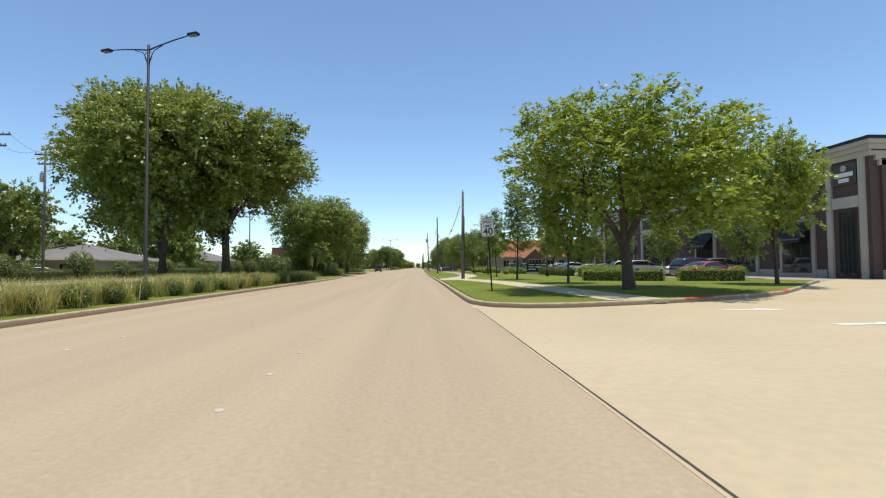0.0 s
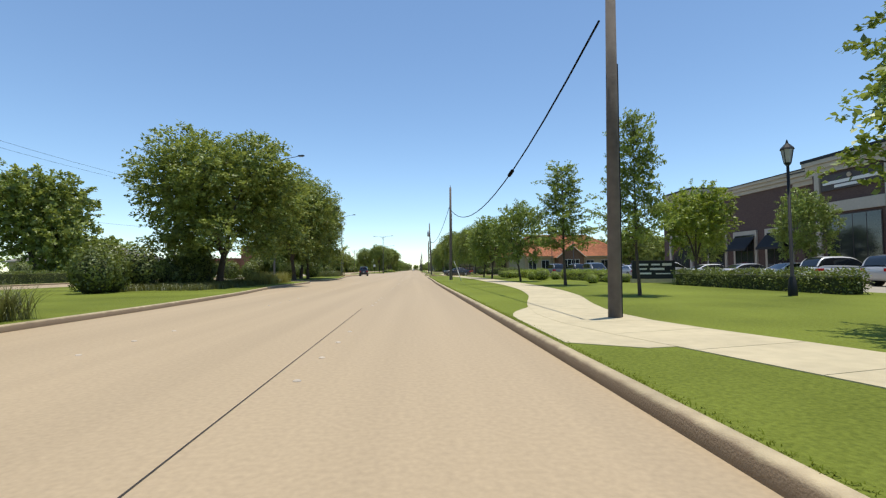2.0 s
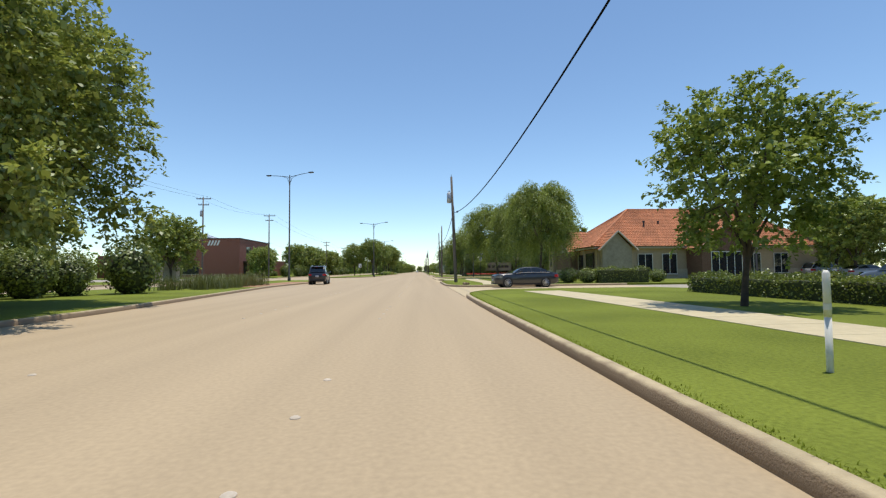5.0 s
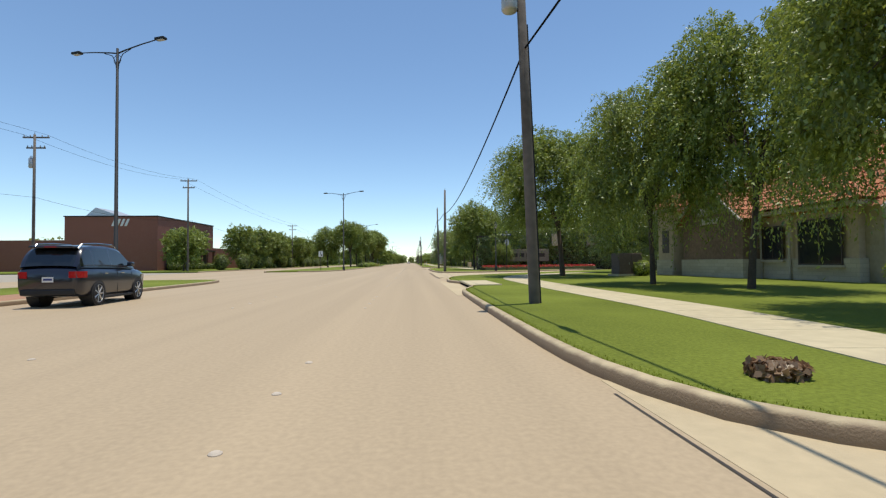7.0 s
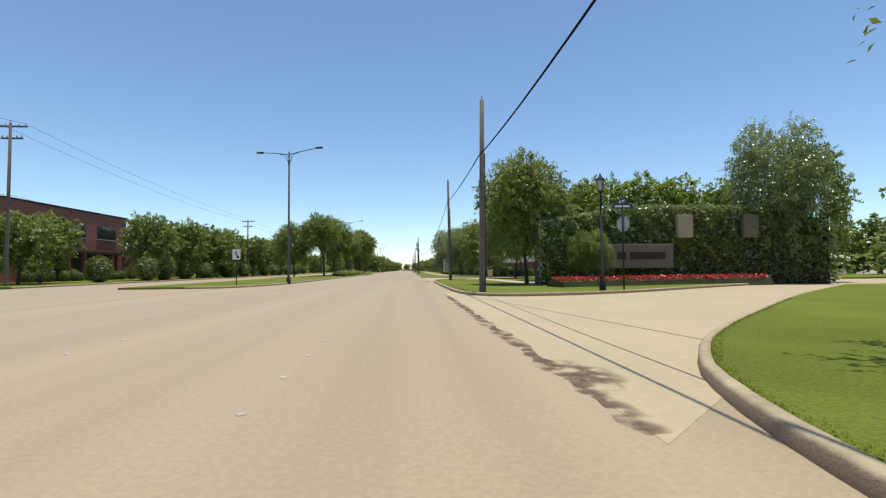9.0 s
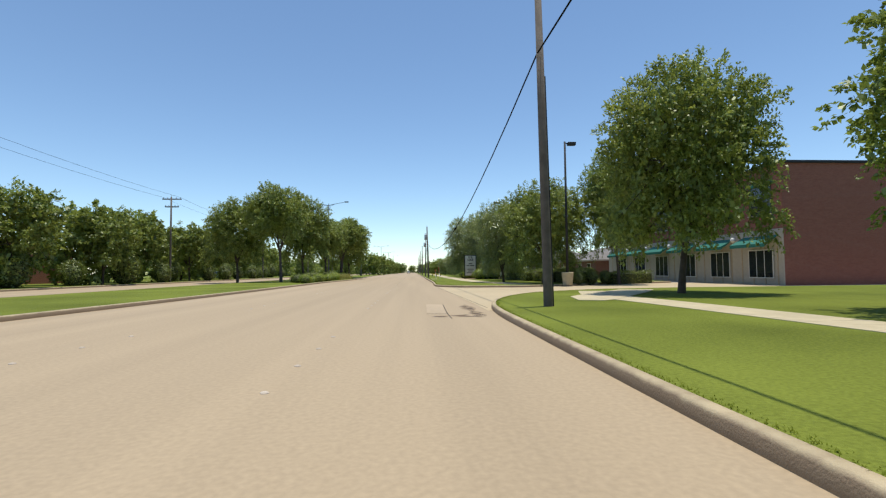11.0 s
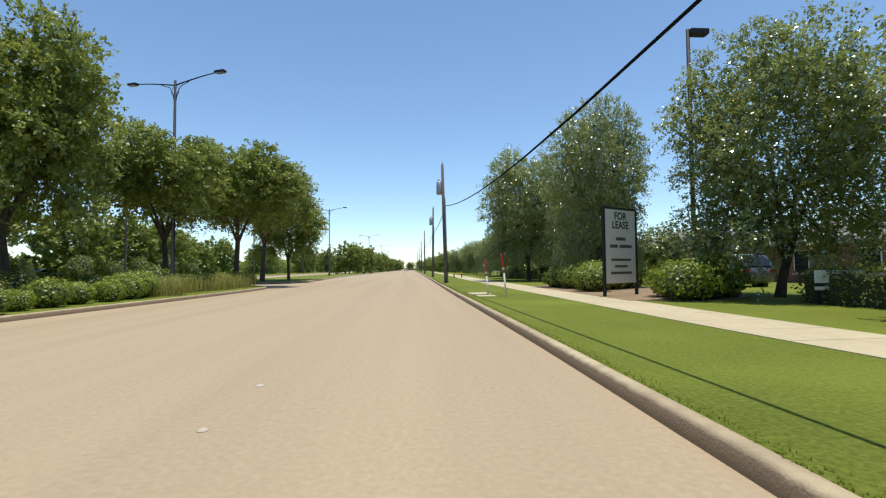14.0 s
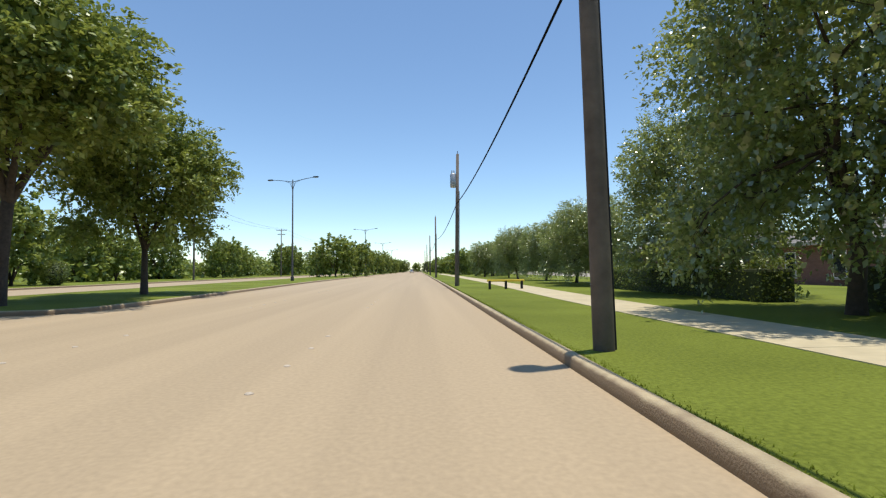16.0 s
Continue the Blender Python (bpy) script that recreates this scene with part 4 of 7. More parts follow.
joint([(2.15, -10), (2.15, 26.2)])
joint([(1.70, 117.5), (1.68, 132.5)])
joint([(3.2, 163.6), (3.25, 168.4), (3.6, 182)])
joint([(2.55, 209), (1.95, 229.5)])
joint([(3.0, 130.6), (9.5, 120.2)], 0.035)
joint([(2.7, 182.0), (5.2, 166.2)], 0.035)
joint([(3.4, 229.3), (9.2, 217.8)], 0.035)
joint([(-1.5, 40), (-1.62, 50), (-1.72, 60.5)], 0.014)
rp = random.Random(11)


def stain(cx, cy, lx, ly, n=14, z=0.0075, material=None):
    bm = bmesh.new()
    vs = [bm.verts.new((cx + math.cos(a) * lx * k, cy + math.sin(a) * ly * k, z)) for a, k in ((i * math.tau / n, rp.uniform(0.6, 1.15)) for i in range(n))]
    bm.faces.new(vs)
    return tagged(part("trim_stain", bm, material or M_PATCH), "brown worn patch of dirt on the concrete", "stain", kind="structure")


def dirt_strip(line, w0, w1):
    """Ragged strip of dirt along a gutter line."""
    pts = smooth_line(line, 0.3)
    bm = bmesh.new()
    prev = None
    for (x, y), n in zip(pts, offsets(pts)):
        a, c = rp.uniform(w0, w1), rp.uniform(w0, w1)
        row = (bm.verts.new((x - n[0] * a, y - n[1] * a, 0.0085)), bm.verts.new((x + n[0] * c, y + n[1] * c, 0.0085)))
        if prev:
            bm.faces.new((prev[0], row[0], row[1], prev[1]))
        prev = row
    return tagged(part("trim_stain", bm, M_GUTTER), "ragged brown dirt along the gutter joint", "stain", kind="structure")


dirt_strip([(1.85, 163.2), (1.76, 166), (1.74, 172), (1.8, 182)], 0.05, 0.22)
for cx, cy, lx, ly in ((1.9, 209.2, 0.3, 1.9), (1.95, 206.9, 0.3, 1.5), (1.5, 206.3, 0.6, 0.5), (0.85, 206.2, 0.4, 0.25), (2.05, 165.2, 0.45, 0.9)):
    stain(cx, cy, lx, ly, material=M_GRIME)
# mended slab in the carriageway
bm = bmesh.new()
prism(bm, [(0.45, 207.1), (1.03, 207.05), (1.13, 210.9), (0.53, 211.2)], -0.05, 0.0065)
tagged(part("pavement_patch", bm, M_MEND), "pale mended slab in the road", "road patch", kind="structure")
joint([(1.06, 205.6), (1.05, 207.1), (1.15, 210.9)], 0.02, 0.009)
joint([(0.43, 207.08), (1.05, 207.03)], 0.016, 0.0095)
# raised lane buttons
bm = bmesh.new()
tube(bm, [(0, 0, -0.01), (0, 0, 0.006), (0, 0, 0.016), (0, 0, 0.02)], [0.05, 0.047, 0.03, 0.008], 10)
BUTTON = tagged(part("lane_button", bm, M_BUTTON), "round worn white raised button marking the lane", "road marker", "lane buttons on the carriageway")
for lane, x0 in ((0, -1.3), (1, -5.05)):
    for k in range(27):
        for j in range(4):
            y = 5.0 + k * 11.36 + j * 1.42 + lane * 0.6
            copy_thing(BUTTON, pose(x0 - (0.2 if y > 60 else 0.0) - (0.35 * lane if y > 200 else 0), y, 0.001))
BUTTON.matrix_basis = pose(-1.3, 3.6, 0.001)
# painted arrows on the south driveway
for cx, cy in ((9.55, 24.6), (9.75, 21.35)):
    bm = bmesh.new()
    vs = [bm.verts.new((cx + a, cy + b, 0.011)) for a, b in ((-0.85, -0.13), (0.2, -0.13), (0.2, -0.33), (0.9, 0.0), (0.2, 0.33), (0.2, 0.13), (-0.85, 0.13))]
    bm.faces.new(vs)
    tagged(part("road_arrow", bm, M_WHITE), "worn white painted arrow on the driveway", "road marking", kind="structure")
# red fire-lane kerb
bm = bmesh.new()
line = smooth_line([(16.5, 31.95), (15.3, 30.7), (10.4, 27.8), (9.2, 27.3)])
sweep(bm, line, [(o - 0.004 if o < 0.1 else o, z + 0.004) for o, z in KERB_PROFILE[2:6]])
tagged(part("kerb_red_paint", bm, M_REDKERB, smooth=True), "red painted fire-lane kerb", "kerb", kind="structure")
# storm inlet in the kerb
inl = thing("storm_inlet", "concrete storm drain inlet with a blacked-in slot under its slab", "storm drain")
bm = bmesh.new()
box(bm, 2.44, 3.95, 150.0, 154.8, 0.115, 0.19, 0.02)
part("slab", bm, M_WALK, inl)
# no opening here: a solid black block paints the dark of the slot
bm = bmesh.new()
box(bm, 2.462, 2.60, 150.3, 154.5, 0.008, 0.114)
part("slot", bm, M_CABLE, inl, "black block coloured as the slot's darkness")
for y in (150.05, 154.75):
    bm = bmesh.new()
    box(bm, 2.43, 2.75, y - 0.2, y + 0.2, -0.02, 0.188, 0.05)
    part("cheek", bm, M_KERB, inl)
bm = bmesh.new()
box(bm, 2.86, 2.875, 150.02, 154.78, 0.186, 0.1915)
part("groove", bm, M_JOINT, inl)
bm = bmesh.new()
prism(bm, [(1.45, 145.5), (1.7, 145.8), (1.88, 147.6), (2.35, 149.2), (2.53, 150.2), (2.53, 154.4), (2.35, 155.4), (2.0, 156.6), (1.75, 159), (1.5, 157.5)], -0.02, 0.006)
tagged(part("pavement_gutter", bm, M_DRIVE), "pale concrete gutter apron at the drain", "gutter", kind="structure")
# utility pads in the lawn
for a, b, c, d in ((2.6, 3.5, 262.4, 263.9), (2.7, 3.45, 260.9, 261.7)):
    bm = bmesh.new()
    box(bm, a, b, c, d, 0.05, 0.165, 0.01)
    part_pad = tagged(part("utility_pad", bm, M_WALK), "flush pale concrete utility pad in the lawn", "concrete pad")

M_SIGN = mat("white_sign_face", (0.78, 0.77, 0.73), 0.5, vary=0.06, scale=5)
M_INK = mat("black_sign_ink", (0.015, 0.015, 0.016), 0.5, vary=0.1)
M_GREYINK = mat("faded_sign_ink", (0.10, 0.10, 0.10), 0.6, vary=0.2)
M_REDP = mat("red_paint", (0.55, 0.03, 0.03), 0.5, vary=0.15)
M_BLUESIGN = mat("blue_sign_face", (0.05, 0.07, 0.22), 0.5, vary=0.1)


def words(text, size, material, parent, m, name="lettering"):
    cu = bpy.data.curves.new(name, "FONT")
    cu.body, cu.size, cu.align_x, cu.align_y, cu.extrude, cu.offset = text, size, "CENTER", "CENTER", 0.002, 0.022 * size
    tmp = new("tmp", cu)
    dg = bpy.context.evaluated_depsgraph_get()
    me = bpy.data.meshes.new_from_object(tmp.evaluated_get(dg))
    bpy.data.objects.remove(tmp)
    me.materials.clear(); me.materials.append(material)
    ob = new(name, me)
    ob.parent = parent
    ob.matrix_local = m
    return ob


def bar(x0, x1, y, z0, z1, parent, material, name="text_bar"):
    bm = bmesh.new()
    box(bm, x0, x1, y - 0.006, y, z0, z1)
    return part(name, bm, material, parent)


# speed limit sign
s = thing("speed_limit_sign", "white speed limit sign on a leaning dark steel post", "traffic sign")
s.matrix_basis = pose(3.75, 33.55, 0.14, 0, -3.2, -4)
bm = bmesh.new()
tube(bm, [(0, 0, -0.3), (0.0, 0, 1.8), (0, 0, 3.45)], 0.035, 8)
part("post", bm, M_STEEL, s, smooth=True)
bm = bmesh.new()
box(bm, -0.3, 0.3, -0.065, -0.048, 2.48, 3.28, 0.008)
pl = part("plate", bm, M_SIGN, s, "white reflective plate")
for x0, x1, z0, z1 in ((-0.285, 0.285, 3.235, 3.252), (-0.285, 0.285, 2.508, 2.525), (-0.285, -0.268, 2.525, 3.235), (0.268, 0.285, 2.525, 3.235)):
    bar(x0, x1, -0.069, z0, z1, pl, M_INK, "border")
for txt, sz, z in (("SPEED", 0.16, 3.13), ("LIMIT", 0.16, 2.95), ("40", 0.43, 2.69)):
    words(txt, sz, M_INK, pl, Matrix.Translation((0, -0.071, z)) @ Matrix.Rotation(radians(90), 4, "X"))
# lease sign
s = thing("lease_sign", "tall white for-lease sign on two posts in a planted bed", "sign", at=(8.13, 260.28, 0.14), rz=31)
for dx in (-1.0, 1.0):
    bm = bmesh.new()
    box(bm, dx - 0.05, dx + 0.05, -0.05, 0.05, -0.3, 3.36, 0.01)
    part("post", bm, M_STEEL, s)
bm = bmesh.new()
box(bm, -0.94, 0.94, -0.03, -0.005, 0.5, 3.3, 0.006)
pl = part("board", bm, M_SIGN, s)
for txt, z in (("FOR", 3.04), ("LEASE", 2.7)):
    words(txt, 0.40, M_INK, pl, Matrix.Translation((0, -0.034, z)) @ Matrix.Rotation(radians(90), 4, "X"))
for x0, x1, z0, z1 in ((-0.3, 0.3, 2.12, 2.24), (-0.68, -0.2, 1.84, 1.96), (-0.08, 0.68, 1.84, 1.96), (-0.62, 0.62, 1.34, 1.43), (-0.4, 0.4, 1.09, 1.18), (-0.65, 0.65, 0.84, 0.93)):
    bar(x0, x1, -0.034, z0, z1, pl, M_GREYINK)
bm = bmesh.new()
box(bm, -1.05, 1.05, -0.04, 0.04, 3.3, 3.38, 0.006)
part("top_rail", bm, M_STEEL, s)
# bare planting bed round the sign
bm = bmesh.new()
prism(bm, smooth_line([(7.15, 257.6), (9.5, 256.9), (12.6, 259.5), (13.0, 264), (12.2, 270.6), (9.5, 271.6), (7.4, 270.4), (7.1, 264), (7.15, 257.65)]), 0.05, 0.166)
tagged(part("ground_sign_bed", bm, M_BED), "bare brown soil bed round the lease sign", "planting bed", kind="structure")
# small white sign on two short legs behind the walk
s = thing("white_yard_sign", "small white yard sign on short legs under the oaks", "sign", at=(12.0, 255, 0.13), rz=-15)
for z0, z1 in ((0.62, 0.98), (0.42, 0.52)):
    bm = bmesh.new()
    box(bm, -0.62, 0.62, -0.03, 0.03, z0, z1, 0.01)
    part("board", bm, M_SIGN, s)
for dx in (-0.5, 0.5):
    bm = bmesh.new()
    box(bm, dx - 0.04, dx + 0.04, 0.03, 0.09, -0.1, 0.98)
    part("leg", bm, M_STEEL, s)


def marker_post(x, y, h, lean, red):
    s = thing("marker_post", "slim white utility marker post" + (" with a red top" if red else "") + " in the lawn", "marker post", "utility marker posts", at=(x, y, 0.12))
    top = Vector((lean, 0, h))
    bm = bmesh.new()
    tube(bm, [(0, 0, -0.2), top * 0.55], 0.034, 10)
    part("post", bm, M_SIGN, s, smooth=True)
    bm = bmesh.new()
    tube(bm, [top * 0.55, top * 0.97, top], [0.037, 0.037, 0.018], 10)
    cap = part("cap", bm, M_REDP if red else M_SIGN, s, smooth=True)
    bm = bmesh.new()
    tube(bm, [top * 0.62, top * 0.68], 0.039, 10, False)
    part("band", bm, M_SIGN, cap)


marker_post(3.9, 99.4, 1.1, 0.0, False)
marker_post(4.3, 89.7, 1.85, -0.7, False)
marker_post(3.35, 262.4, 1.45, -0.14, True)
marker_post(3.85, 261.0, 1.7, -0.2, True)


s = thing("yellow_barrier", "low yellow pipe barrier on black legs at the walk", "barrier", at=(5.2, 299.5, 0.13), rz=8)
bm = bmesh.new()
tube(bm, [(-1.1, 0, 0.5), (1.1, 0, 0.5)], 0.06, 8)
part("rail", bm, mat("yellow_paint", (0.62, 0.46, 0.03), 0.6, vary=0.2), s, "yellow painted rail")
for dx in (-0.95, 0.0, 0.95):
    bm = bmesh.new()
    box(bm, dx - 0.06, dx + 0.06, -0.06, 0.06, -0.1, 0.5, 0.01)
    part("leg", bm, M_STEEL, s)


def lantern_post(x, y, h, label="black lantern on a fluted post"):
    s = thing("lantern_post", label, "lamp post", "lantern posts", at=(x, y, 0.1))
    bm = bmesh.new()
    tube(bm, [(0, 0, -0.3), (0, 0, 0.3), (0, 0, 0.7), (0, 0, 0.75), (0, 0, h - 0.9)], [0.16, 0.16, 0.11, 0.065, 0.05], 10)
    part("post", bm, M_STEEL, s, smooth=True)
    bm = bmesh.new()
    tube(bm, [(0, 0, h - 0.9), (0, 0, h - 0.8), (0, 0, h - 0.78)], [0.05, 0.13, 0.13], 8)
    tube(bm, [(0, 0, h - 0.28), (0, 0, h - 0.22), (0, 0, h - 0.05), (0, 0, h + 0.1)], [0.25, 0.22, 0.06, 0.015], 8)
    for k in range(4):
        a = k * math.tau / 4 + 0.4
        tube(bm, [(0.13 * math.cos(a), 0.13 * math.sin(a), h - 0.78), (0.22 * math.cos(a), 0.22 * math.sin(a), h - 0.28)], 0.014, 4)
    lt = part("lantern", bm, M_STEEL, s)
    bm = bmesh.new()
    tube(bm, [(0, 0, h - 0.77), (0, 0, h - 0.29)], [0.11, 0.2], 8)
    part("lantern_glass", bm, M_GREYSTEEL, lt, "frosted lantern glass")


lantern_post(9.4, 182.3, 5.7)
lantern_post(14.0, 61.9, 5.8)
lantern_post(20.5, 106.0, 6.2)
lantern_post(24.0, 128.0, 6.0)
# stop sign with street names at the corner
s = thing("stop_sign", "stop sign seen edge-on with blue street name plates above", "traffic sign", at=(10.8, 183.0, 0.1), rz=-62)
bm = bmesh.new()
tube(bm, [(0, 0, -0.3), (0, 0, 4.75)], 0.04, 8)
part("post", bm, M_STEEL, s, smooth=True)
bm = bmesh.new()
vs0 = [bm.verts.new((0.40 * math.cos(a), y, 3.35 + 0.40 * math.sin(a))) for y in (0.045, 0.06) for a in [math.tau * (i + 0.5) / 8 for i in range(8)]]
bm.faces.new(vs0[:8]); bm.faces.new(vs0[8:][::-1])
for i in range(8):
    bm.faces.new((vs0[i], vs0[(i + 1) % 8], vs0[8 + (i + 1) % 8], vs0[8 + i]))
bmesh.ops.recalc_face_normals(bm, faces=bm.faces)
part("plate", bm, M_GREYSTEEL, s, "bare metal back of the octagon plate")
for z, rz, w in ((4.25, 60, 0.55), (4.5, 150, 0.5)):
    bm = bmesh.new()
    box(bm, -w, w, -0.01, 0.01, z - 0.11, z + 0.11)
    o = part("name_plate", bm, M_BLUESIGN, s, "blue street name plate")
    o.matrix_local = pose(0, 0, 0, 0, 0, rz)
    for sy in (-0.013, 0.019):
        bar(-w * 0.7, w * 0.7, sy, z - 0.05, z + 0.05, o, M_SIGN)
# keep-right sign on the median's nose
s = thing("arrow_sign", "white traffic sign with a black curved arrow on the median nose", "traffic sign", at=(-13.4, 198.0, 0.1), rz=5)
bm = bmesh.new()
tube(bm, [(0, 0, -0.3), (0, 0, 2.9)], 0.035, 8)
part("post", bm, M_STEEL, s, smooth=True)
bm = bmesh.new()
box(bm, -0.3, 0.3, -0.06, -0.045, 2.05, 2.85, 0.005)
pl = part("plate", bm, M_SIGN, s)
bm = bmesh.new()
tube(bm, [(-0.05, -0.065, 2.7), (-0.02, -0.065, 2.5), (0.12, -0.065, 2.3)], [0.05, 0.05, 0.05], 4)
box(bm, 0.02, 0.2, -0.07, -0.062, 2.17, 2.32)
part("arrow", bm, M_INK, pl)
# tall lot lamp by the north driveway
s = thing("lot_lamp", "tall dark single-head lamp beside the driveway", "lamp post", at=(12.05, 229.5, 0.1))
bm = bmesh.new()
tube(bm, [(0, 0, 0.9), (0, 0, 11.3)], [0.1, 0.075], 10)
part("post", bm, M_STEEL, s, smooth=True)
bm = bmesh.new()
tube(bm, [(0, 0, -0.3), (0, 0, 0.05), (0, 0, 0.96), (0, 0, 1.0)], [0.36, 0.36, 0.46, 0.42], 18)
part("footing", bm, M_KERB, s, "round flared concrete footing")
bm = bmesh.new()
box(bm, 0.0, 0.25, -0.03, 0.03, 11.12, 11.2)
part("arm", bm, M_STEEL, s)
bm = bmesh.new()
box(bm, 0.22, 0.85, -0.22, 0.22, 11.0, 11.25, 0.05)
part("lamp_head", bm, M_STEEL, s)
s = thing("lot_lamp", "tall dark single-head lamp above the oaks", "lamp post", at=(11.9, 261.6, 0.1))
bm = bmesh.new()
tube(bm, [(0, 0, -0.3), (0, 0, 11.2)], [0.1, 0.075], 10)
part("post", bm, M_STEEL, s, smooth=True)
bm = bmesh.new()
box(bm, 0.05, 0.85, -0.2, 0.2, 10.95, 11.2, 0.05)
part("lamp_head", bm, M_STEEL, s)
# dark van with white writing before the shops, built as a board on a plinth
s = thing("van_board", "low dark board with white writing, standing in for a parked van", "sign", at=(17.0, 78.2, 0.13), rz=-10)
bm = bmesh.new()
box(bm, -1.45, 1.45, -0.2, 0.2, 0.3, 1.6, 0.03)
part("board", bm, M_STEEL, s)
bm = bmesh.new()
box(bm, -1.55, 1.55, -0.26, 0.26, -0.1, 0.3, 0.03)
part("plinth", bm, M_WALK, s)
for x0, x1, z0, z1 in ((-1.2, -0.4, 1.25, 1.37), (-0.2, 0.4, 1.25, 1.37), (0.55, 1.2, 1.22, 1.4), (-1.2, -0.5, 0.95, 1.05), (-0.3, 0.7, 0.92, 1.07), (-1.2, -0.2, 0.62, 0.74), (0.1, 1.1, 0.62, 0.7)):
    bar(x0, x1, -0.205, z0, z1, s, M_SIGN)
# grey utility cabinet on the corner lawn
M_CAB = mat("brown_cabinet", (0.15, 0.105, 0.085), 0.6, vary=0.2)
s = thing("utility_cabinet", "dull brown metal utility cabinet on a pale concrete plinth", "utility cabinet", at=(14.9, 160.8, 0.13), rz=12)
bm = bmesh.new()
box(bm, -1.15, 1.15, -0.6, 0.6, -0.1, 0.16, 0.02)
part("plinth", bm, M_WALK, s)
bm = bmesh.new()
box(bm, -0.95, 0.95, -0.45, 0.45, 0.16, 1.6, 0.03)
part("body", bm, M_CAB, s)
for x0 in (-0.88, 0.02):
    bm = bmesh.new()
    box(bm, x0, x0 + 0.86, -0.475, -0.452, 0.25, 1.5, 0.01)
    d = part("door", bm, M_CAB, s)
    bm = bmesh.new()
    box(bm, x0 + 0.7, x0 + 0.74, -0.5, -0.476, 0.8, 0.95)
    part("handle", bm, M_GREYSTEEL, d)

# ---- buildings ----
def brick_mat(name, c1, c2, mortar, scale=4.5):
    m = bpy.data.materials.new(name)
    m.use_nodes = True
    t = m.node_tree
    b = t.nodes["Principled BSDF"]
    b.inputs["Roughness"].default_value = 0.9
    geo, cx, br = t.nodes.new("ShaderNodeNewGeometry"), t.nodes.new("ShaderNodeSeparateXYZ"), t.nodes.new("ShaderNodeTexBrick")
    t.links.new(geo.outputs["Position"], cx.inputs[0])
    ad, cb = t.nodes.new("ShaderNodeMath"), t.nodes.new("ShaderNodeCombineXYZ")
    t.links.new(cx.outputs[0], ad.inputs[0]); t.links.new(cx.outputs[1], ad.inputs[1])
    t.links.new(ad.outputs[0], cb.inputs[0]); t.links.new(cx.outputs[2], cb.inputs[1])
    t.links.new(cb.outputs[0], br.inputs["Vector"])
    br.inputs["Color1"].default_value, br.inputs["Color2"].default_value, br.inputs["Mortar"].default_value = (*c1, 1), (*c2, 1), (*mortar, 1)
    br.inputs["Scale"].default_value, br.inputs["Mortar Size"].default_value = scale, 0.012
    br.inputs["Brick Width"].default_value, br.inputs["Row Height"].default_value = 1.0, 0.34
    t.links.new(br.outputs[0], b.inputs["Base Color"])
    return m


M_DBRICK = brick_mat("dark_brown_brick", (0.085, 0.05, 0.042), (0.11, 0.066, 0.055), (0.13, 0.10, 0.085))
M_BBRICK = brick_mat("brown_brick", (0.15, 0.075, 0.05), (0.19, 0.10, 0.07), (0.24, 0.18, 0.14))
M_RBRICK = brick_mat("red_brick", (0.235, 0.08, 0.055), (0.285, 0.105, 0.07), (0.32, 0.21, 0.165))
M_STONE = brick_mat("limestone", (0.46, 0.40, 0.30), (0.54, 0.48, 0.37), (0.36, 0.31, 0.24), 1.7)
M_CREAM = mat("cream_stucco", (0.46, 0.41, 0.34), 0.9, vary=0.1, scale=5)
M_TAN = mat("tan_stucco", (0.46, 0.36, 0.25), 0.9, vary=0.12, scale=5)
M_TILE = mat("terracotta_tile", (0.42, 0.165, 0.075), 0.85, vary=0.35, scale=2.2, big=0.5)
M_GREYROOF = mat("grey_shingle", (0.20, 0.185, 0.165), 0.9, vary=0.25, scale=6)
M_AWN = mat("black_awning", (0.02, 0.02, 0.022), 0.8)
M_GREENAWN = mat("green_awning", (0.02, 0.17, 0.13), 0.7, vary=0.15)
M_DKFRAME = mat("dark_frame", (0.045, 0.03, 0.025), 0.5)
M_WHITETRIM = mat("white_trim", (0.74, 0.72, 0.68), 0.6, vary=0.08)
M_GLASS = mat("window_glass", (0.02, 0.025, 0.03), 0.06, vary=0.2, spec=0.8)
M_METALROOF = mat("metal_roof", (0.55, 0.56, 0.57), 0.4, 0.5, vary=0.1)


def bx(name, parent, material, x0, x1, y0, y1, z0, z1, label="", bevel=0.0):
    bm = bmesh.new()
    box(bm, min(x0, x1), max(x0, x1), min(y0, y1), max(y0, y1), z0, z1, bevel)
    return part(name, bm, material, parent, label)


def window_x(parent, x, y0, y1, z0, z1, side=-1, frame=None, bars=2, sill=True):
    """A window in a wall that faces along x; side: the way it faces."""
    frame = frame or M_DKFRAME
    w = bx("window", parent, frame, x, x + side * 0.05, y0, y1, z0, z1)
    n = max(1, bars)
    for i in range(n):
        a, b = y0 + 0.07 + (y1 - y0 - 0.07) * i / n, y0 + (y1 - y0 - 0.07) * (i + 1) / n
        bx("pane", w, M_GLASS, x + side * 0.051, x + side * 0.056, a, b, z0 + 0.07, z1 - 0.07)
    if sill:
        bx("sill", w, M_CREAM, x, x + side * 0.14, y0 - 0.08, y1 + 0.08, z0 - 0.1, z0)
    return w


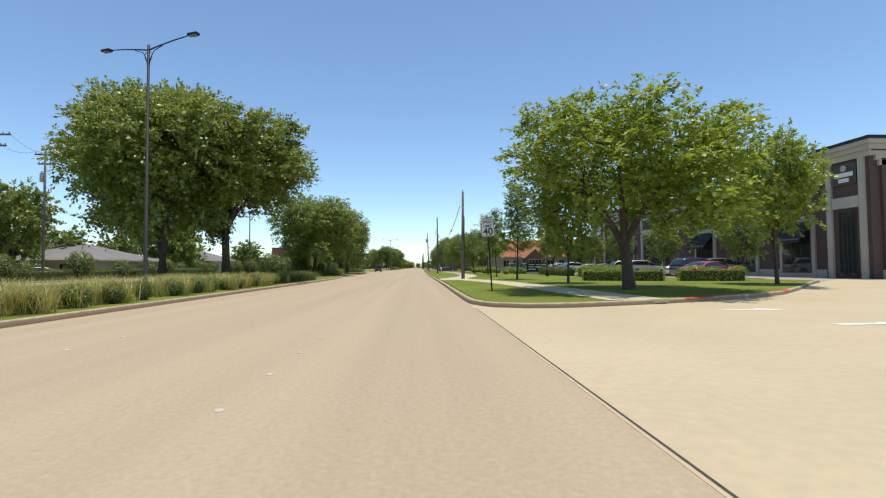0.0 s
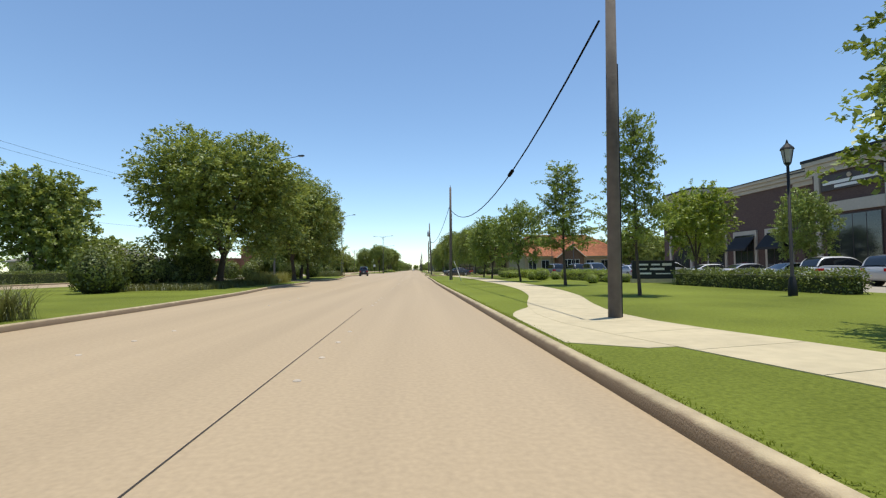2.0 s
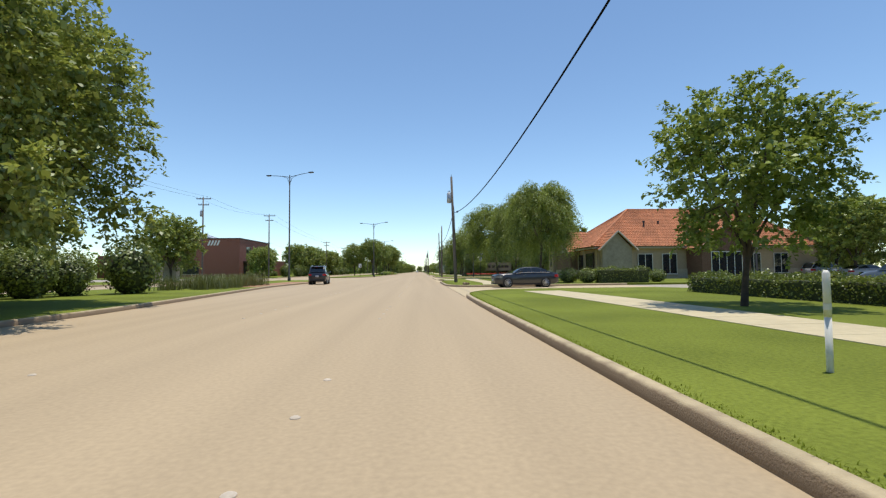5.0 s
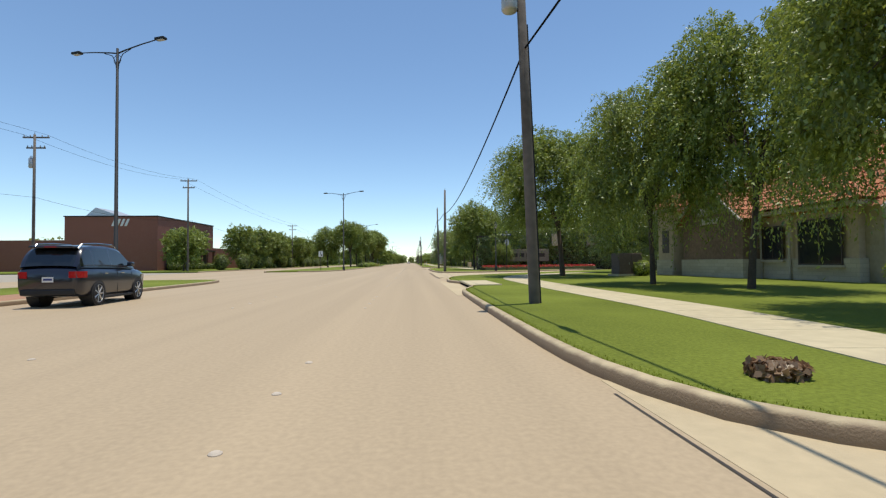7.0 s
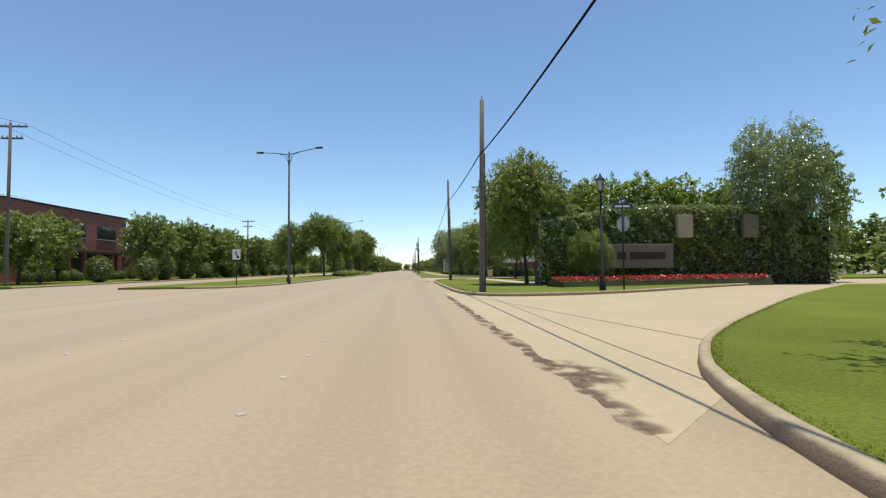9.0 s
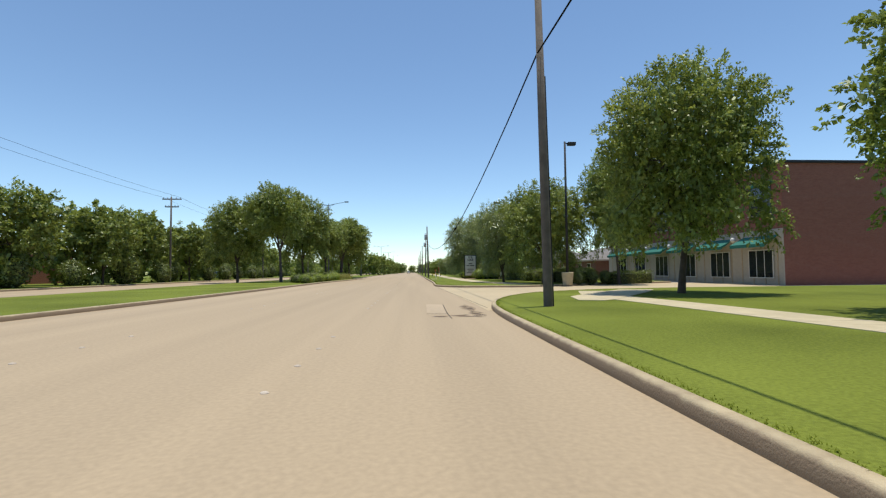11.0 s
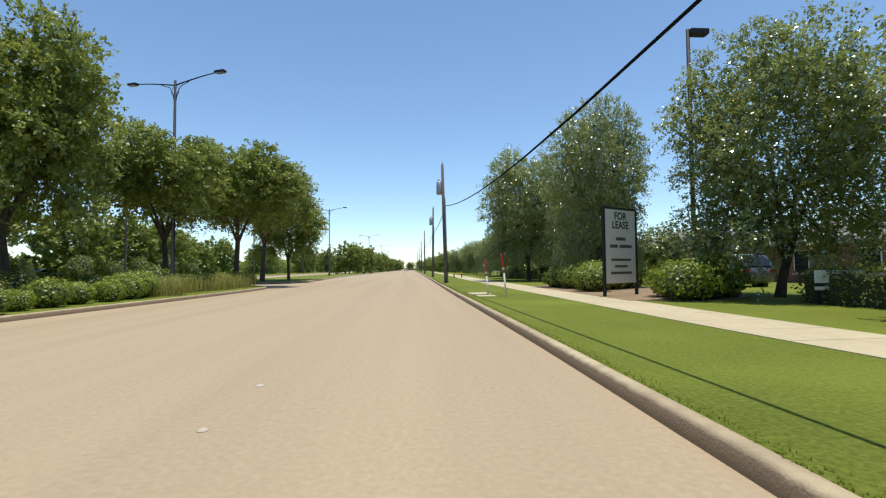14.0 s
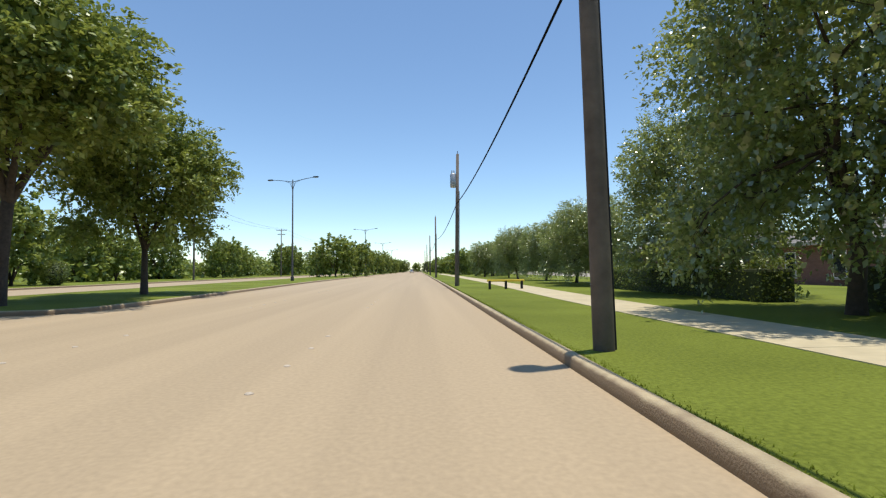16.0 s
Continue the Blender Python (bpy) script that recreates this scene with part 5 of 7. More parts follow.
def window_y(parent, y, x0, x1, z0, z1, side=-1, frame=None, bars=2, sill=True):
    frame = frame or M_DKFRAME
    w = bx("window", parent, frame, x0, x1, y, y + side * 0.05, z0, z1)
    n = max(1, bars)
    for i in range(n):
        a, b = x0 + 0.07 + (x1 - x0 - 0.07) * i / n, x0 + (x1 - x0 - 0.07) * (i + 1) / n
        bx("pane", w, M_GLASS, a, b, y + side * 0.051, y + side * 0.056, z0 + 0.07, z1 - 0.07)
    if sill:
        bx("sill", w, M_CREAM, x0 - 0.08, x1 + 0.08, y, y + side * 0.14, z0 - 0.1, z0)
    return w


def shop(label, y0, y1, h, tower=None, sign_y=None):
    b = thing("shop_building", label, "building", "row of shops")
    bx("wall", b, M_DBRICK, 36, 52, y0, y1 - 0.01, -0.2, h)
    for k, (x0, z0, z1) in enumerate(((35.8, h - 0.55, h - 0.12), (35.55, h - 0.12, h + 0.28), (35.3, h + 0.28, h + 0.6))):
        bx("cornice", b, M_CREAM, x0, 36.6, y0, y1 - 0.01, z0, z1, "cream stepped cornice", 0.03)
    bx("coping", b, M_STEEL, 35.2, 36.7, y0, y1 - 0.01, h + 0.6, h + 0.68)
    bx("plinth", b, M_CREAM, 35.9, 36, y0, y1 - 0.01, -0.1, 0.7)
    n = max(1, int((y1 - y0) / 5.5))
    for i in range(n):
        a = y0 + (i + 0.5) * (y1 - y0) / n
        if tower and tower[0] - 1.8 < a < tower[1] + 1.8:
            continue
        fr = bx("surround", b, M_CREAM, 35.82, 36, a - 2.1, a + 2.1, 0.0, 5.6, "cream window surround")
        window_x(fr, 35.81, a - 1.7, a + 1.7, 0.4, 5.1, bars=3, sill=False)
        bm = bmesh.new()
        vs = [bm.verts.new(c) for c in ((35.8, a - 1.9, 4.9), (35.8, a + 1.9, 4.9), (34.5, a + 1.9, 3.4), (34.5, a - 1.9, 3.4), (34.5, a + 1.9, 3.15), (34.5, a - 1.9, 3.15))]
        bm.faces.new((vs[0], vs[1], vs[2], vs[3])); bm.faces.new((vs[3], vs[2], vs[4], vs[5])); bm.faces.new((vs[0], vs[3], vs[5])); bm.faces.new((vs[1], vs[4], vs[2]))
        part("awning", bm, M_AWN, b, "black canvas awning")
    if tower:
        t0, t1, th = tower
        tw = bx("tower", b, M_DBRICK, 35.2, 42, t0, t1, -0.1, th)
        for k, (e, z0, z1) in enumerate(((0.18, th - 1.45, th - 1.0), (0.36, th - 1.0, th - 0.6), (0.55, th - 0.6, th - 0.25))):
            bx("cornice", tw, M_CREAM, 35.2 - e, 42 + e, t0 - e, t1 + e, z0, z1, "", 0.03)
        bx("coping", tw, M_STEEL, 34.6, 42.6, t0 - 0.6, t1 + 0.6, th - 0.25, th)
        for y in (t0 + 0.6, t1 - 0.6):
            bx("pier", tw, M_CREAM, 35, 35.2, y - 0.24, y + 0.24, 0, th - 1.45, "cream pier")
        bx("lintel", tw, M_CREAM, 35.02, 35.2, t0 + 0.9, t1 - 0.9, 5.7, 6.6)
        window_x(tw, 35.19, t0 + 1.3, t1 - 1.3, 0.2, 5.5, bars=4, sill=False)
        z0, z1, c = 7.6, th - 1.7, (t0 + t1) / 2
        sp = bx("sign_panel", tw, M_DKFRAME, 35.05, 35.2, t0 + 1.0, t1 - 1.0, z0, z1)
        hz, half = z1 - z0, (t1 - t0) / 2 - 1.25
        bm = bmesh.new()
        tube(bm, [(34.99, c, z0 + hz * 0.79), (35.06, c, z0 + hz * 0.79)], min(0.5, hz * 0.15), 16)
        part("emblem", bm, M_TAN, sp)
        for share, k0, k1 in ((1.0, 0.38, 0.58), (0.55, 0.12, 0.30)):
            bx("text_bar", sp, M_WHITETRIM, 35, 35.04, c - half * share, c + half * share, z0 + hz * k0, z0 + hz * k1)
    if sign_y:
        bm = bmesh.new()
        tube(bm, [(35.93, sign_y, 9.2), (36, sign_y, 9.2)], 0.75, 20)
        part("emblem", bm, M_WHITETRIM, b)
        bx("text_bar", b, M_WHITETRIM, 35.93, 36, sign_y - 2.0, sign_y + 2.0, 7.6, 8.0)
        bx("text_bar", b, M_WHITETRIM, 35.93, 36, sign_y - 2.0, sign_y + 2.0, 7.0, 7.35)
    return b


shop("dark brick corner shop with a cream tower", 46.6, 51.4, 9.3, (46.8, 51.0, 11.0))
shop("long dark brown brick shop with a round white emblem", 51.4, 73, 9.4, None, 66)
shop("dark brick shop with black awnings and cream surrounds", 73, 88, 9.2, (77.5, 85, 10.6))
bakery = shop("dark brick bakery with a tall cream tower and awnings", 82, 115.4, 10.7, (105.6, 112.4, 12.7))
# the bakery stands back from its neighbours
bakery.matrix_basis = pose(5.0, 6.0, 0)


def tiled_plane(bm, a, b, c, d, pitch=0.34, course=0.42):
    """Barrel tiles on a roof plane: eave from a to b, top from d to c."""
    a, b, c, d = map(Vector, (a, b, c, d))
    n = (b - a).cross(d - a).normalized()
    if n.z < 0:
        n = -n
    L, S = (b - a).length, max((d - a).length, (c - b).length)
    nu, nv = max(2, int(L / pitch)) * 4, max(2, int(S / course))
    grid = []
    for j in range(nv):
        for e in (0, 1):
            v = (j + e) / nv
            row = []
            for i in range(nu + 1):
                u = i / nu
                p = a.lerp(b, u).lerp(d.lerp(c, u), v)
                wave = 0.06 * abs(math.sin(math.pi * (i / 4))) 
                row.append(bm.verts.new(p + n * (wave + (0.045 if e == 0 else 0.0))))
            grid.append(row)
    for r0, r1 in zip(grid, grid[1:]):
        for i in range(nu):
            bm.faces.new((r0[i], r0[i + 1], r1[i + 1], r1[i]))


# clinic with a terracotta roof
b = thing("clinic_building", "low stone and stucco clinic with a terracotta tile hip roof", "building")
X0, X1, Y0, Y1, EV, RG = 18.0, 42.0, 146.4, 157.9, 3.4, 8.2
bx("wall", b, M_TAN, X0, X1, Y0, Y1, -0.2, EV)
bx("stone_base", b, M_STONE, X0 - 0.12, X1 + 0.12, Y0 - 0.12, Y1 + 0.12, -0.1, 1.15, "pale limestone base course")
bx("fascia", b, M_CREAM, X0 - 0.55, X1 + 0.55, Y0 - 0.55, Y1 + 0.55, EV - 0.05, EV + 0.14)
rm = (Y0 + Y1) / 2
o = 0.75
for nm, q in (("roof_west", ((X0 - o, Y1 + o, EV + .15), (X0 - o, Y0 - o, EV + .15), (X0 + 5.9, rm, RG), (X0 + 5.9, rm, RG))),
              ("roof_south", ((X0 - o, Y0 - o, EV + .15), (X1 + o, Y0 - o, EV + .15), (X1 - 5.9, rm, RG), (X0 + 5.9, rm, RG))),
              ("roof_north", ((X1 + o, Y1 + o, EV + .15), (X0 - o, Y1 + o, EV + .15), (X0 + 5.9, rm, RG), (X1 - 5.9, rm, RG))),
              ("roof_east", ((X1 + o, Y0 - o, EV + .15), (X1 + o, Y1 + o, EV + .15), (X1 - 5.9, rm, RG), (X1 - 5.9, rm, RG)))):
    bm = bmesh.new()
    tiled_plane(bm, *q)
    part(nm, bm, M_TILE, b, "wavy terracotta barrel tiles")
for a, c in (((X0 - o, Y0 - o, EV + .2), (X0 + 5.9, rm, RG + .05)), ((X0 - o, Y1 + o, EV + .2), (X0 + 5.9, rm, RG + .05)), ((X0 + 5.9, rm, RG + .05), (X1 - 5.9, rm, RG + .05)), ((X1 + o, Y0 - o, EV + .2), (X1 - 5.9, rm, RG + .05))):
    bm = bmesh.new()
    tube(bm, [a, c], 0.13, 8)
    part("ridge_tile", bm, M_TILE, b)


# the clinic stands a little back from the verge
b.matrix_basis = Matrix.Translation((-0.2, 128.1, 0)) @ Matrix.Diagonal((1.1, 1.1, 1.08, 1)) @ Matrix.Translation((0.2, -128.1, 0))
# stone gable towards the road, with the name in white
M_GSTONE = mat("brown_fieldstone", (0.20, 0.125, 0.085), 0.9, vary=0.35, scale=5, bump=0.6, bump_scale=12)
gb = bx("gable_bay", b, M_GSTONE, 16.9, 19.5, 151.7, 157.1, -0.1, EV)
bm = bmesh.new()
vs = [bm.verts.new(c) for c in ((16.9, 151.7, EV), (16.9, 157.1, EV), (16.9, 154.4, 5.5), (17.3, 151.7, EV), (17.3, 157.1, EV), (17.3, 154.4, 5.5))]
for f in ((0, 1, 2), (5, 4, 3), (0, 3, 4, 1), (1, 4, 5, 2), (2, 5, 3, 0)):
    bm.faces.new([vs[i] for i in f])
part("gable", bm, M_GSTONE, gb)
for s0 in (151.2, 157.6):
    bm = bmesh.new()
    tiled_plane(bm, (16.5, s0, EV - 0.2), (23.0, s0, EV - 0.2), (23.0, 154.4, 5.7), (16.5, 154.4, 5.7))
    part("gable_roof", bm, M_TILE, gb)
    bm = bmesh.new()
    tube(bm, [(16.52, s0, EV - 0.28), (16.52, 154.4, 5.6)], 0.09, 6)
    part("bargeboard", bm, M_CREAM, gb)
bx("stone_base", gb, M_STONE, 16.8, 19.4, 151.6, 157.2, -0.1, 1.15)
for y0, y1, z0, z1 in ((153.3, 155.6, 3.75, 4.2), (153.5, 155.3, 3.2, 3.55)):
    bx("text_bar", gb, M_STONE, 16.84, 16.9, y0, y1, z0, z1, "pale raised name lettering")
# taller hipped block behind the gable
WX0, WX1, WY0, WY1, WE, WR = 16.55, 24.0, 157.62, 159.5, 4.55, 6.1
nw = bx("north_block", b, M_TAN, WX0, WX1, WY0, WY1, -0.1, WE)
bx("stone_base", nw, M_STONE, WX0 - 0.1, WX1, WY0 + 0.02, WY1 + 0.1, -0.1, 1.15)
bx("fascia", nw, M_CREAM, WX0 - 0.4, WX1 + 0.4, WY0 - 0.4, WY1 + 0.4, WE - 0.2, WE - 0.02)
bx("window", nw, M_DKFRAME, WX0 - 0.03, WX0 + 0.05, WY0 + 0.55, WY1 - 0.55, 1.6, 3.1, "narrow dark window")
wo, wm = 0.5, (WY0 + WY1) / 2
for q in (((WX0 - wo, WY1 + wo, WE), (WX0 - wo, WY0 - wo, WE), (WX0 + 1.5, wm, WR), (WX0 + 1.5, wm, WR)),
          ((WX0 - wo, WY0 - wo, WE), (WX1 + wo, WY0 - wo, WE), (WX1, wm, WR), (WX0 + 1.5, wm, WR)),
          ((WX1 + wo, WY1 + wo, WE), (WX0 - wo, WY1 + wo, WE), (WX0 + 1.5, wm, WR), (WX1, wm, WR))):
    bm = bmesh.new()
    tiled_plane(bm, *q)
    part("block_roof", bm, M_TILE, nw, "wavy terracotta barrel tiles")
M_WALLSTONE = mat("rough_limestone", (0.36, 0.31, 0.235), 0.9, vary=0.22, scale=4, big=0.7, bump=0.6, bump_scale=9)
window_x(b, X0 - 0.12, 147.0, 149.3, 0.85, 2.95, frame=M_DKFRAME, bars=2)
window_x(b, X0 - 0.12, 150.2, 151.5, 1.1, 2.8, frame=M_DKFRAME, bars=2)
for y in (149.75, 151.62):
    bm = bmesh.new()
    tube(bm, [(X0 - 0.2, y, 0.1), (X0 - 0.2, y, EV - 0.1)], 0.05, 6)
    part("downpipe", bm, M_CREAM, b, "pale metal downpipe")


def south_gable(x0, x1, y0, zt, wall, name):
    """A bay with a tiled gable that faces south."""
    sg = bx(name, b, wall, x0, x1, y0, Y0, -0.1, EV)
    xm = (x0 + x1) / 2
    bm = bmesh.new()
    vs = [bm.verts.new(c) for c in ((x0, y0, EV), (x1, y0, EV), (xm, y0, zt), (x0, y0 + 0.3, EV), (x1, y0 + 0.3, EV), (xm, y0 + 0.3, zt))]
    for f in ((0, 1, 2), (5, 4, 3), (0, 3, 4, 1), (1, 4, 5, 2), (2, 5, 3, 0)):
        bm.faces.new([vs[i] for i in f])
    part("gable", bm, wall, sg)
    for s0 in (x0 - 0.5, x1 + 0.5):
        bm = bmesh.new()
        tiled_plane(bm, (s0, y0 - 0.4, EV - 0.2), (s0, y0 + 4.2, EV - 0.2), (xm, y0 + 4.2, zt + 0.2), (xm, y0 - 0.4, zt + 0.2))
        part("gable_roof", bm, M_TILE, sg)
        bm = bmesh.new()
        tube(bm, [(s0, y0 - 0.38, EV - 0.28), (xm, y0 - 0.38, zt + 0.1)], 0.09, 6)
        part("bargeboard", bm, M_CREAM, sg)
    return sg


south_gable(18.3, 21.4, 145.6, 5.05, M_WALLSTONE, "south_bay")
sg = south_gable(27.6, 32.6, 143.6, 5.6, M_BBRICK, "entrance_bay")
window_y(sg, 143.59, 28.5, 31.7, 0.2, 2.9, frame=M_WHITETRIM, bars=4, sill=False)
for x0 in (22.3, 24.9, 34.0, 37.0):
    window_y(b, Y0 - 0.125, x0, x0 + 1.6, 0.6, 2.8, frame=M_WHITETRIM)
for x, y in ((24.3, 148.9), (26.2, 149.4), (29, 149.2), (31.5, 149.6)):
    bm = bmesh.new()
    tube(bm, [(x, y, 4.6), (x, y, 6.4), (x, y, 6.42), (x, y, 6.6)], [0.09, 0.09, 0.14, 0.12], 8)
    part("vent_pipe", bm, M_DKFRAME, b)

# red brick office across the road
b = thing("office_building", "two-storey red brick office with a dark colonnade", "building")
bx("wall", b, M_RBRICK, -62, -46, 217, 241, -0.2, 9.9)
bx("coping", b, M_STEEL, -62.15, -45.85, 216.85, 241.15, 9.9, 10.08)
# flat dark sheet on the wall paints the shade under the canopy
bx("colonnade", b, M_DKFRAME, -46.0, -45.93, 220, 238.5, 0.2, 3.9, "dark sheet painted as shade behind the columns")
bx("canopy", b, M_DKFRAME, -46, -44.6, 219.5, 239, 3.9, 4.25)
for k in range(7):
    bx("column", b, M_RBRICK, -45.1, -44.7, 219.8 + k * 3.1, 220.2 + k * 3.1, -0.1, 3.9)
for y0, y1 in ((227.6, 231.2), (233.7, 238.2), (221.5, 225)):
    window_x(b, -46, y0, y1, 6.2, 8.1, side=1, bars=2)
for k in range(4):
    bm = bmesh.new()
    x = -54.0 + k * 0.75
    vs = [bm.verts.new(c) for c in ((x, 216.94, 8.2), (x + 0.42, 216.94, 8.2), (x + 0.95, 216.94, 9.5), (x + 0.53, 216.94, 9.5), (x, 216.99, 8.2), (x + 0.42, 216.99, 8.2), (x + 0.95, 216.99, 9.5), (x + 0.53, 216.99, 9.5))]
    for f in ((0, 1, 2, 3), (7, 6, 5, 4), (0, 4, 5, 1), (1, 5, 6, 2), (2, 6, 7, 3), (3, 7, 4, 0)):
        bm.faces.new([vs[i] for i in f])
    part("emblem_stripe", bm, M_WHITETRIM, b)
window_y(b, 217, -60, -56, 1, 3, bars=3)
bm = bmesh.new()
vs = [bm.verts.new(c) for c in ((-60, 219, 10), (-53, 219, 10), (-53, 226, 10), (-60, 226, 10), (-58, 219, 11.8), (-58, 226, 11.8))]
for f in ((0, 1, 4), (3, 5, 2), (0, 4, 5, 3), (1, 2, 5, 4)):
    bm.faces.new([vs[i] for i in f])
part("skylight", bm, M_METALROOF, b, "pitched metal skylight")
bx("wing_wall", b, M_RBRICK, -84, -62, 222, 240, -0.2, 6.0)
bx("annex", b, M_RBRICK, -58, -47, 241, 262, -0.2, 5.0)


def hip_house(label, x0, x1, y0, y1, ev, rg, wall, roof):
    h = thing("house", label, "building")
    bx("wall", h, wall, x0, x1, y0, y1, -0.2, ev)
    o = 0.6
    my = (y0 + y1) / 2; mx = (x0 + x1) / 2
    ins = min(x1 - x0, y1 - y0) / 2
    r0, r1 = ((x0 + ins, my), (x1 - ins, my)) if (x1 - x0) >= (y1 - y0) else ((mx, y0 + ins), (mx, y1 - ins))
    bm = bmesh.new()
    v = [bm.verts.new(c) for c in ((x0 - o, y0 - o, ev), (x1 + o, y0 - o, ev), (x1 + o, y1 + o, ev), (x0 - o, y1 + o, ev), (*r0, rg), (*r1, rg))]
    if (x1 - x0) >= (y1 - y0):
        fs = ((0, 1, 5, 4), (1, 2, 5), (2, 3, 4, 5), (3, 0, 4), (3, 2, 1, 0))
    else:
        fs = ((0, 1, 4), (1, 2, 5, 4), (2, 3, 5), (3, 0, 4, 5), (3, 2, 1, 0))
    for f in fs:
        bm.faces.new([v[i] for i in f])
    bmesh.ops.recalc_face_normals(bm, faces=bm.faces)
    part("roof", bm, roof, h)
    bx("fascia", h, M_CREAM, x0 - o - 0.03, x1 + o + 0.03, y0 - o - 0.03, y1 + o + 0.03, ev - 0.2, ev - 0.005)
    return h


h = hip_house("low brick house with a grey shingle roof behind trees", -72, -44, 80, 96, 2.7, 5.6, M_TAN, M_GREYROOF)
for x0 in (-68, -62, -55, -49):
    window_y(h, 80, x0, x0 + 2, 0.8, 2.2, frame=M_WHITETRIM)
h = hip_house("low house with a grey hip roof beside the far lot", -70, -46, 30, 44, 2.7, 5.2, M_TAN, M_GREYROOF)
window_x(h, -46, 34, 36, 0.8, 2.2, side=1, frame=M_WHITETRIM)
h = hip_house("pale house with a grey gabled roof among trees", -66, -48, 126, 142, 3.2, 6.4, M_CREAM, M_GREYROOF)
for y0 in (128, 134, 138):
    window_x(h, -48, y0, y0 + 1.6, 0.9, 2.4, side=1, frame=M_WHITETRIM)
h = hip_house("low brick house with white trim behind a clipped hedge", 27.0, 39, 286, 308, 2.9, 5.4, M_BBRICK, M_GREYROOF)
for y0 in (287.5, 292, 296.5, 301, 305):
    window_x(h, 27.0, y0, y0 + 1.0, 0.5, 2.3, frame=M_WHITETRIM, bars=1)
h = hip_house("low brick house with white windows among oaks", 26.0, 38, 312, 334, 3.0, 5.8, M_BBRICK, M_GREYROOF)
for y0 in (314, 319, 324, 329):
    window_x(h, 26.0, y0, y0 + 1.2, 0.6, 2.4, frame=M_WHITETRIM, bars=1)
h = hip_house("low pale house behind the oak row", 27, 38, 262, 280, 2.8, 5.0, M_BBRICK, M_GREYROOF)
for y0 in (264, 268, 273, 277):
    window_x(h, 27.0, y0, y0 + 1.3, 0.7, 2.3, frame=M_WHITETRIM, bars=1)
# brick shops with green awnings
b = thing("brick_shop_building", "two-storey red brick shop with green awnings and globe lamps", "building")
bx("wall", b, M_RBRICK, 27, 40, 226, 257, -0.2, 9.0)
bx("coping", b, M_STEEL, 26.85, 40.1, 225.85, 257.1, 9.0, 9.18)
bx("lower_panel", b, M_CREAM, 26.94, 27, 226, 257, 0, 4.2, "cream ground-floor panelling")
for k in range(24):
    bx("batten", b, M_TAN, 26.9, 26.94, 226.5 + k * 1.27, 226.6 + k * 1.27, 0, 2.9)
for k in range(6):
    y = 228.2 + k * 4.9
    bm = bmesh.new()
    vs = [bm.verts.new(c) for c in ((26.9, y - 1.9, 3.75), (26.9, y + 1.9, 3.75), (25.7, y + 1.9, 3.1), (25.7, y - 1.9, 3.1), (25.7, y + 1.9, 2.85), (25.7, y - 1.9, 2.85))]
    for f in ((0, 1, 2, 3), (3, 2, 4, 5), (0, 3, 5), (1, 4, 2)):
        bm.faces.new([vs[i] for i in f])
    part("awning", bm, M_GREENAWN, b, "green canvas awning")
    window_x(b, 26.88, y - 1.3, y + 1.3, 0.5, 2.7, bars=3, frame=M_WHITETRIM, sill=False)
    window_x(b, 27, y - 1.2, y + 1.2, 5.4, 7.6, bars=3, frame=M_DKFRAME)
    bx("window_hood", b, M_GREENAWN, 26.8, 27, y - 1.4, y + 1.4, 7.6, 7.9)
    bm = bmesh.new()
    bmesh.ops.create_uvsphere(bm, u_segments=12, v_segments=8, radius=0.22, matrix=Matrix.Translation((26.4, y + 2.45, 3.6)))
    part("globe_lamp", bm, M_WHITETRIM, b, "white globe lamp", smooth=True)
# stone entrance signs across the road
for x, y in ((-40.5, 168.5), (-36.5, 165.5)):
    s = thing("stone_entry_sign", "pale stone entrance marker with a cap", "entry sign", at=(x, y, 0.0))
    bx("pillar", s, M_STONE, -0.9, 0.9, -0.5, 0.5, -0.2, 2.6)
    bx("cap", s, M_CREAM, -1.05, 1.05, -0.65, 0.65, 2.6, 2.8, "", 0.05)

# ---- cars ----
def paint(name, c):
    m = mat(name, c, 0.28, 0.0, vary=0.06, scale=3, spec=0.6)
    m.node_tree.nodes["Principled BSDF"].inputs["Coat Weight"].default_value = 0.6
    m.node_tree.nodes["Principled BSDF"].inputs["Coat Roughness"].default_value = 0.05
    return m


M_TYRE = mat("tyre_rubber", (0.018, 0.018, 0.018), 0.85, vary=0.2)
M_RIM = mat("alloy_rim", (0.55, 0.56, 0.57), 0.3, 0.85, vary=0.1)
M_TAIL = mat("tail_lamp_red", (0.45, 0.012, 0.015), 0.2, vary=0.1)
M_HEAD = mat("headlamp", (0.30, 0.31, 0.32), 0.10, 0.4, vary=0.1)
M_CARGLASS = mat("car_glass", (0.012, 0.015, 0.018), 0.04, vary=0.2, spec=0.9)
M_BLACKTRIM = mat("black_trim", (0.014, 0.014, 0.015), 0.6, vary=0.2)
M_CHROME = mat("chrome", (0.75, 0.76, 0.77), 0.12, 1.0, vary=0.05)

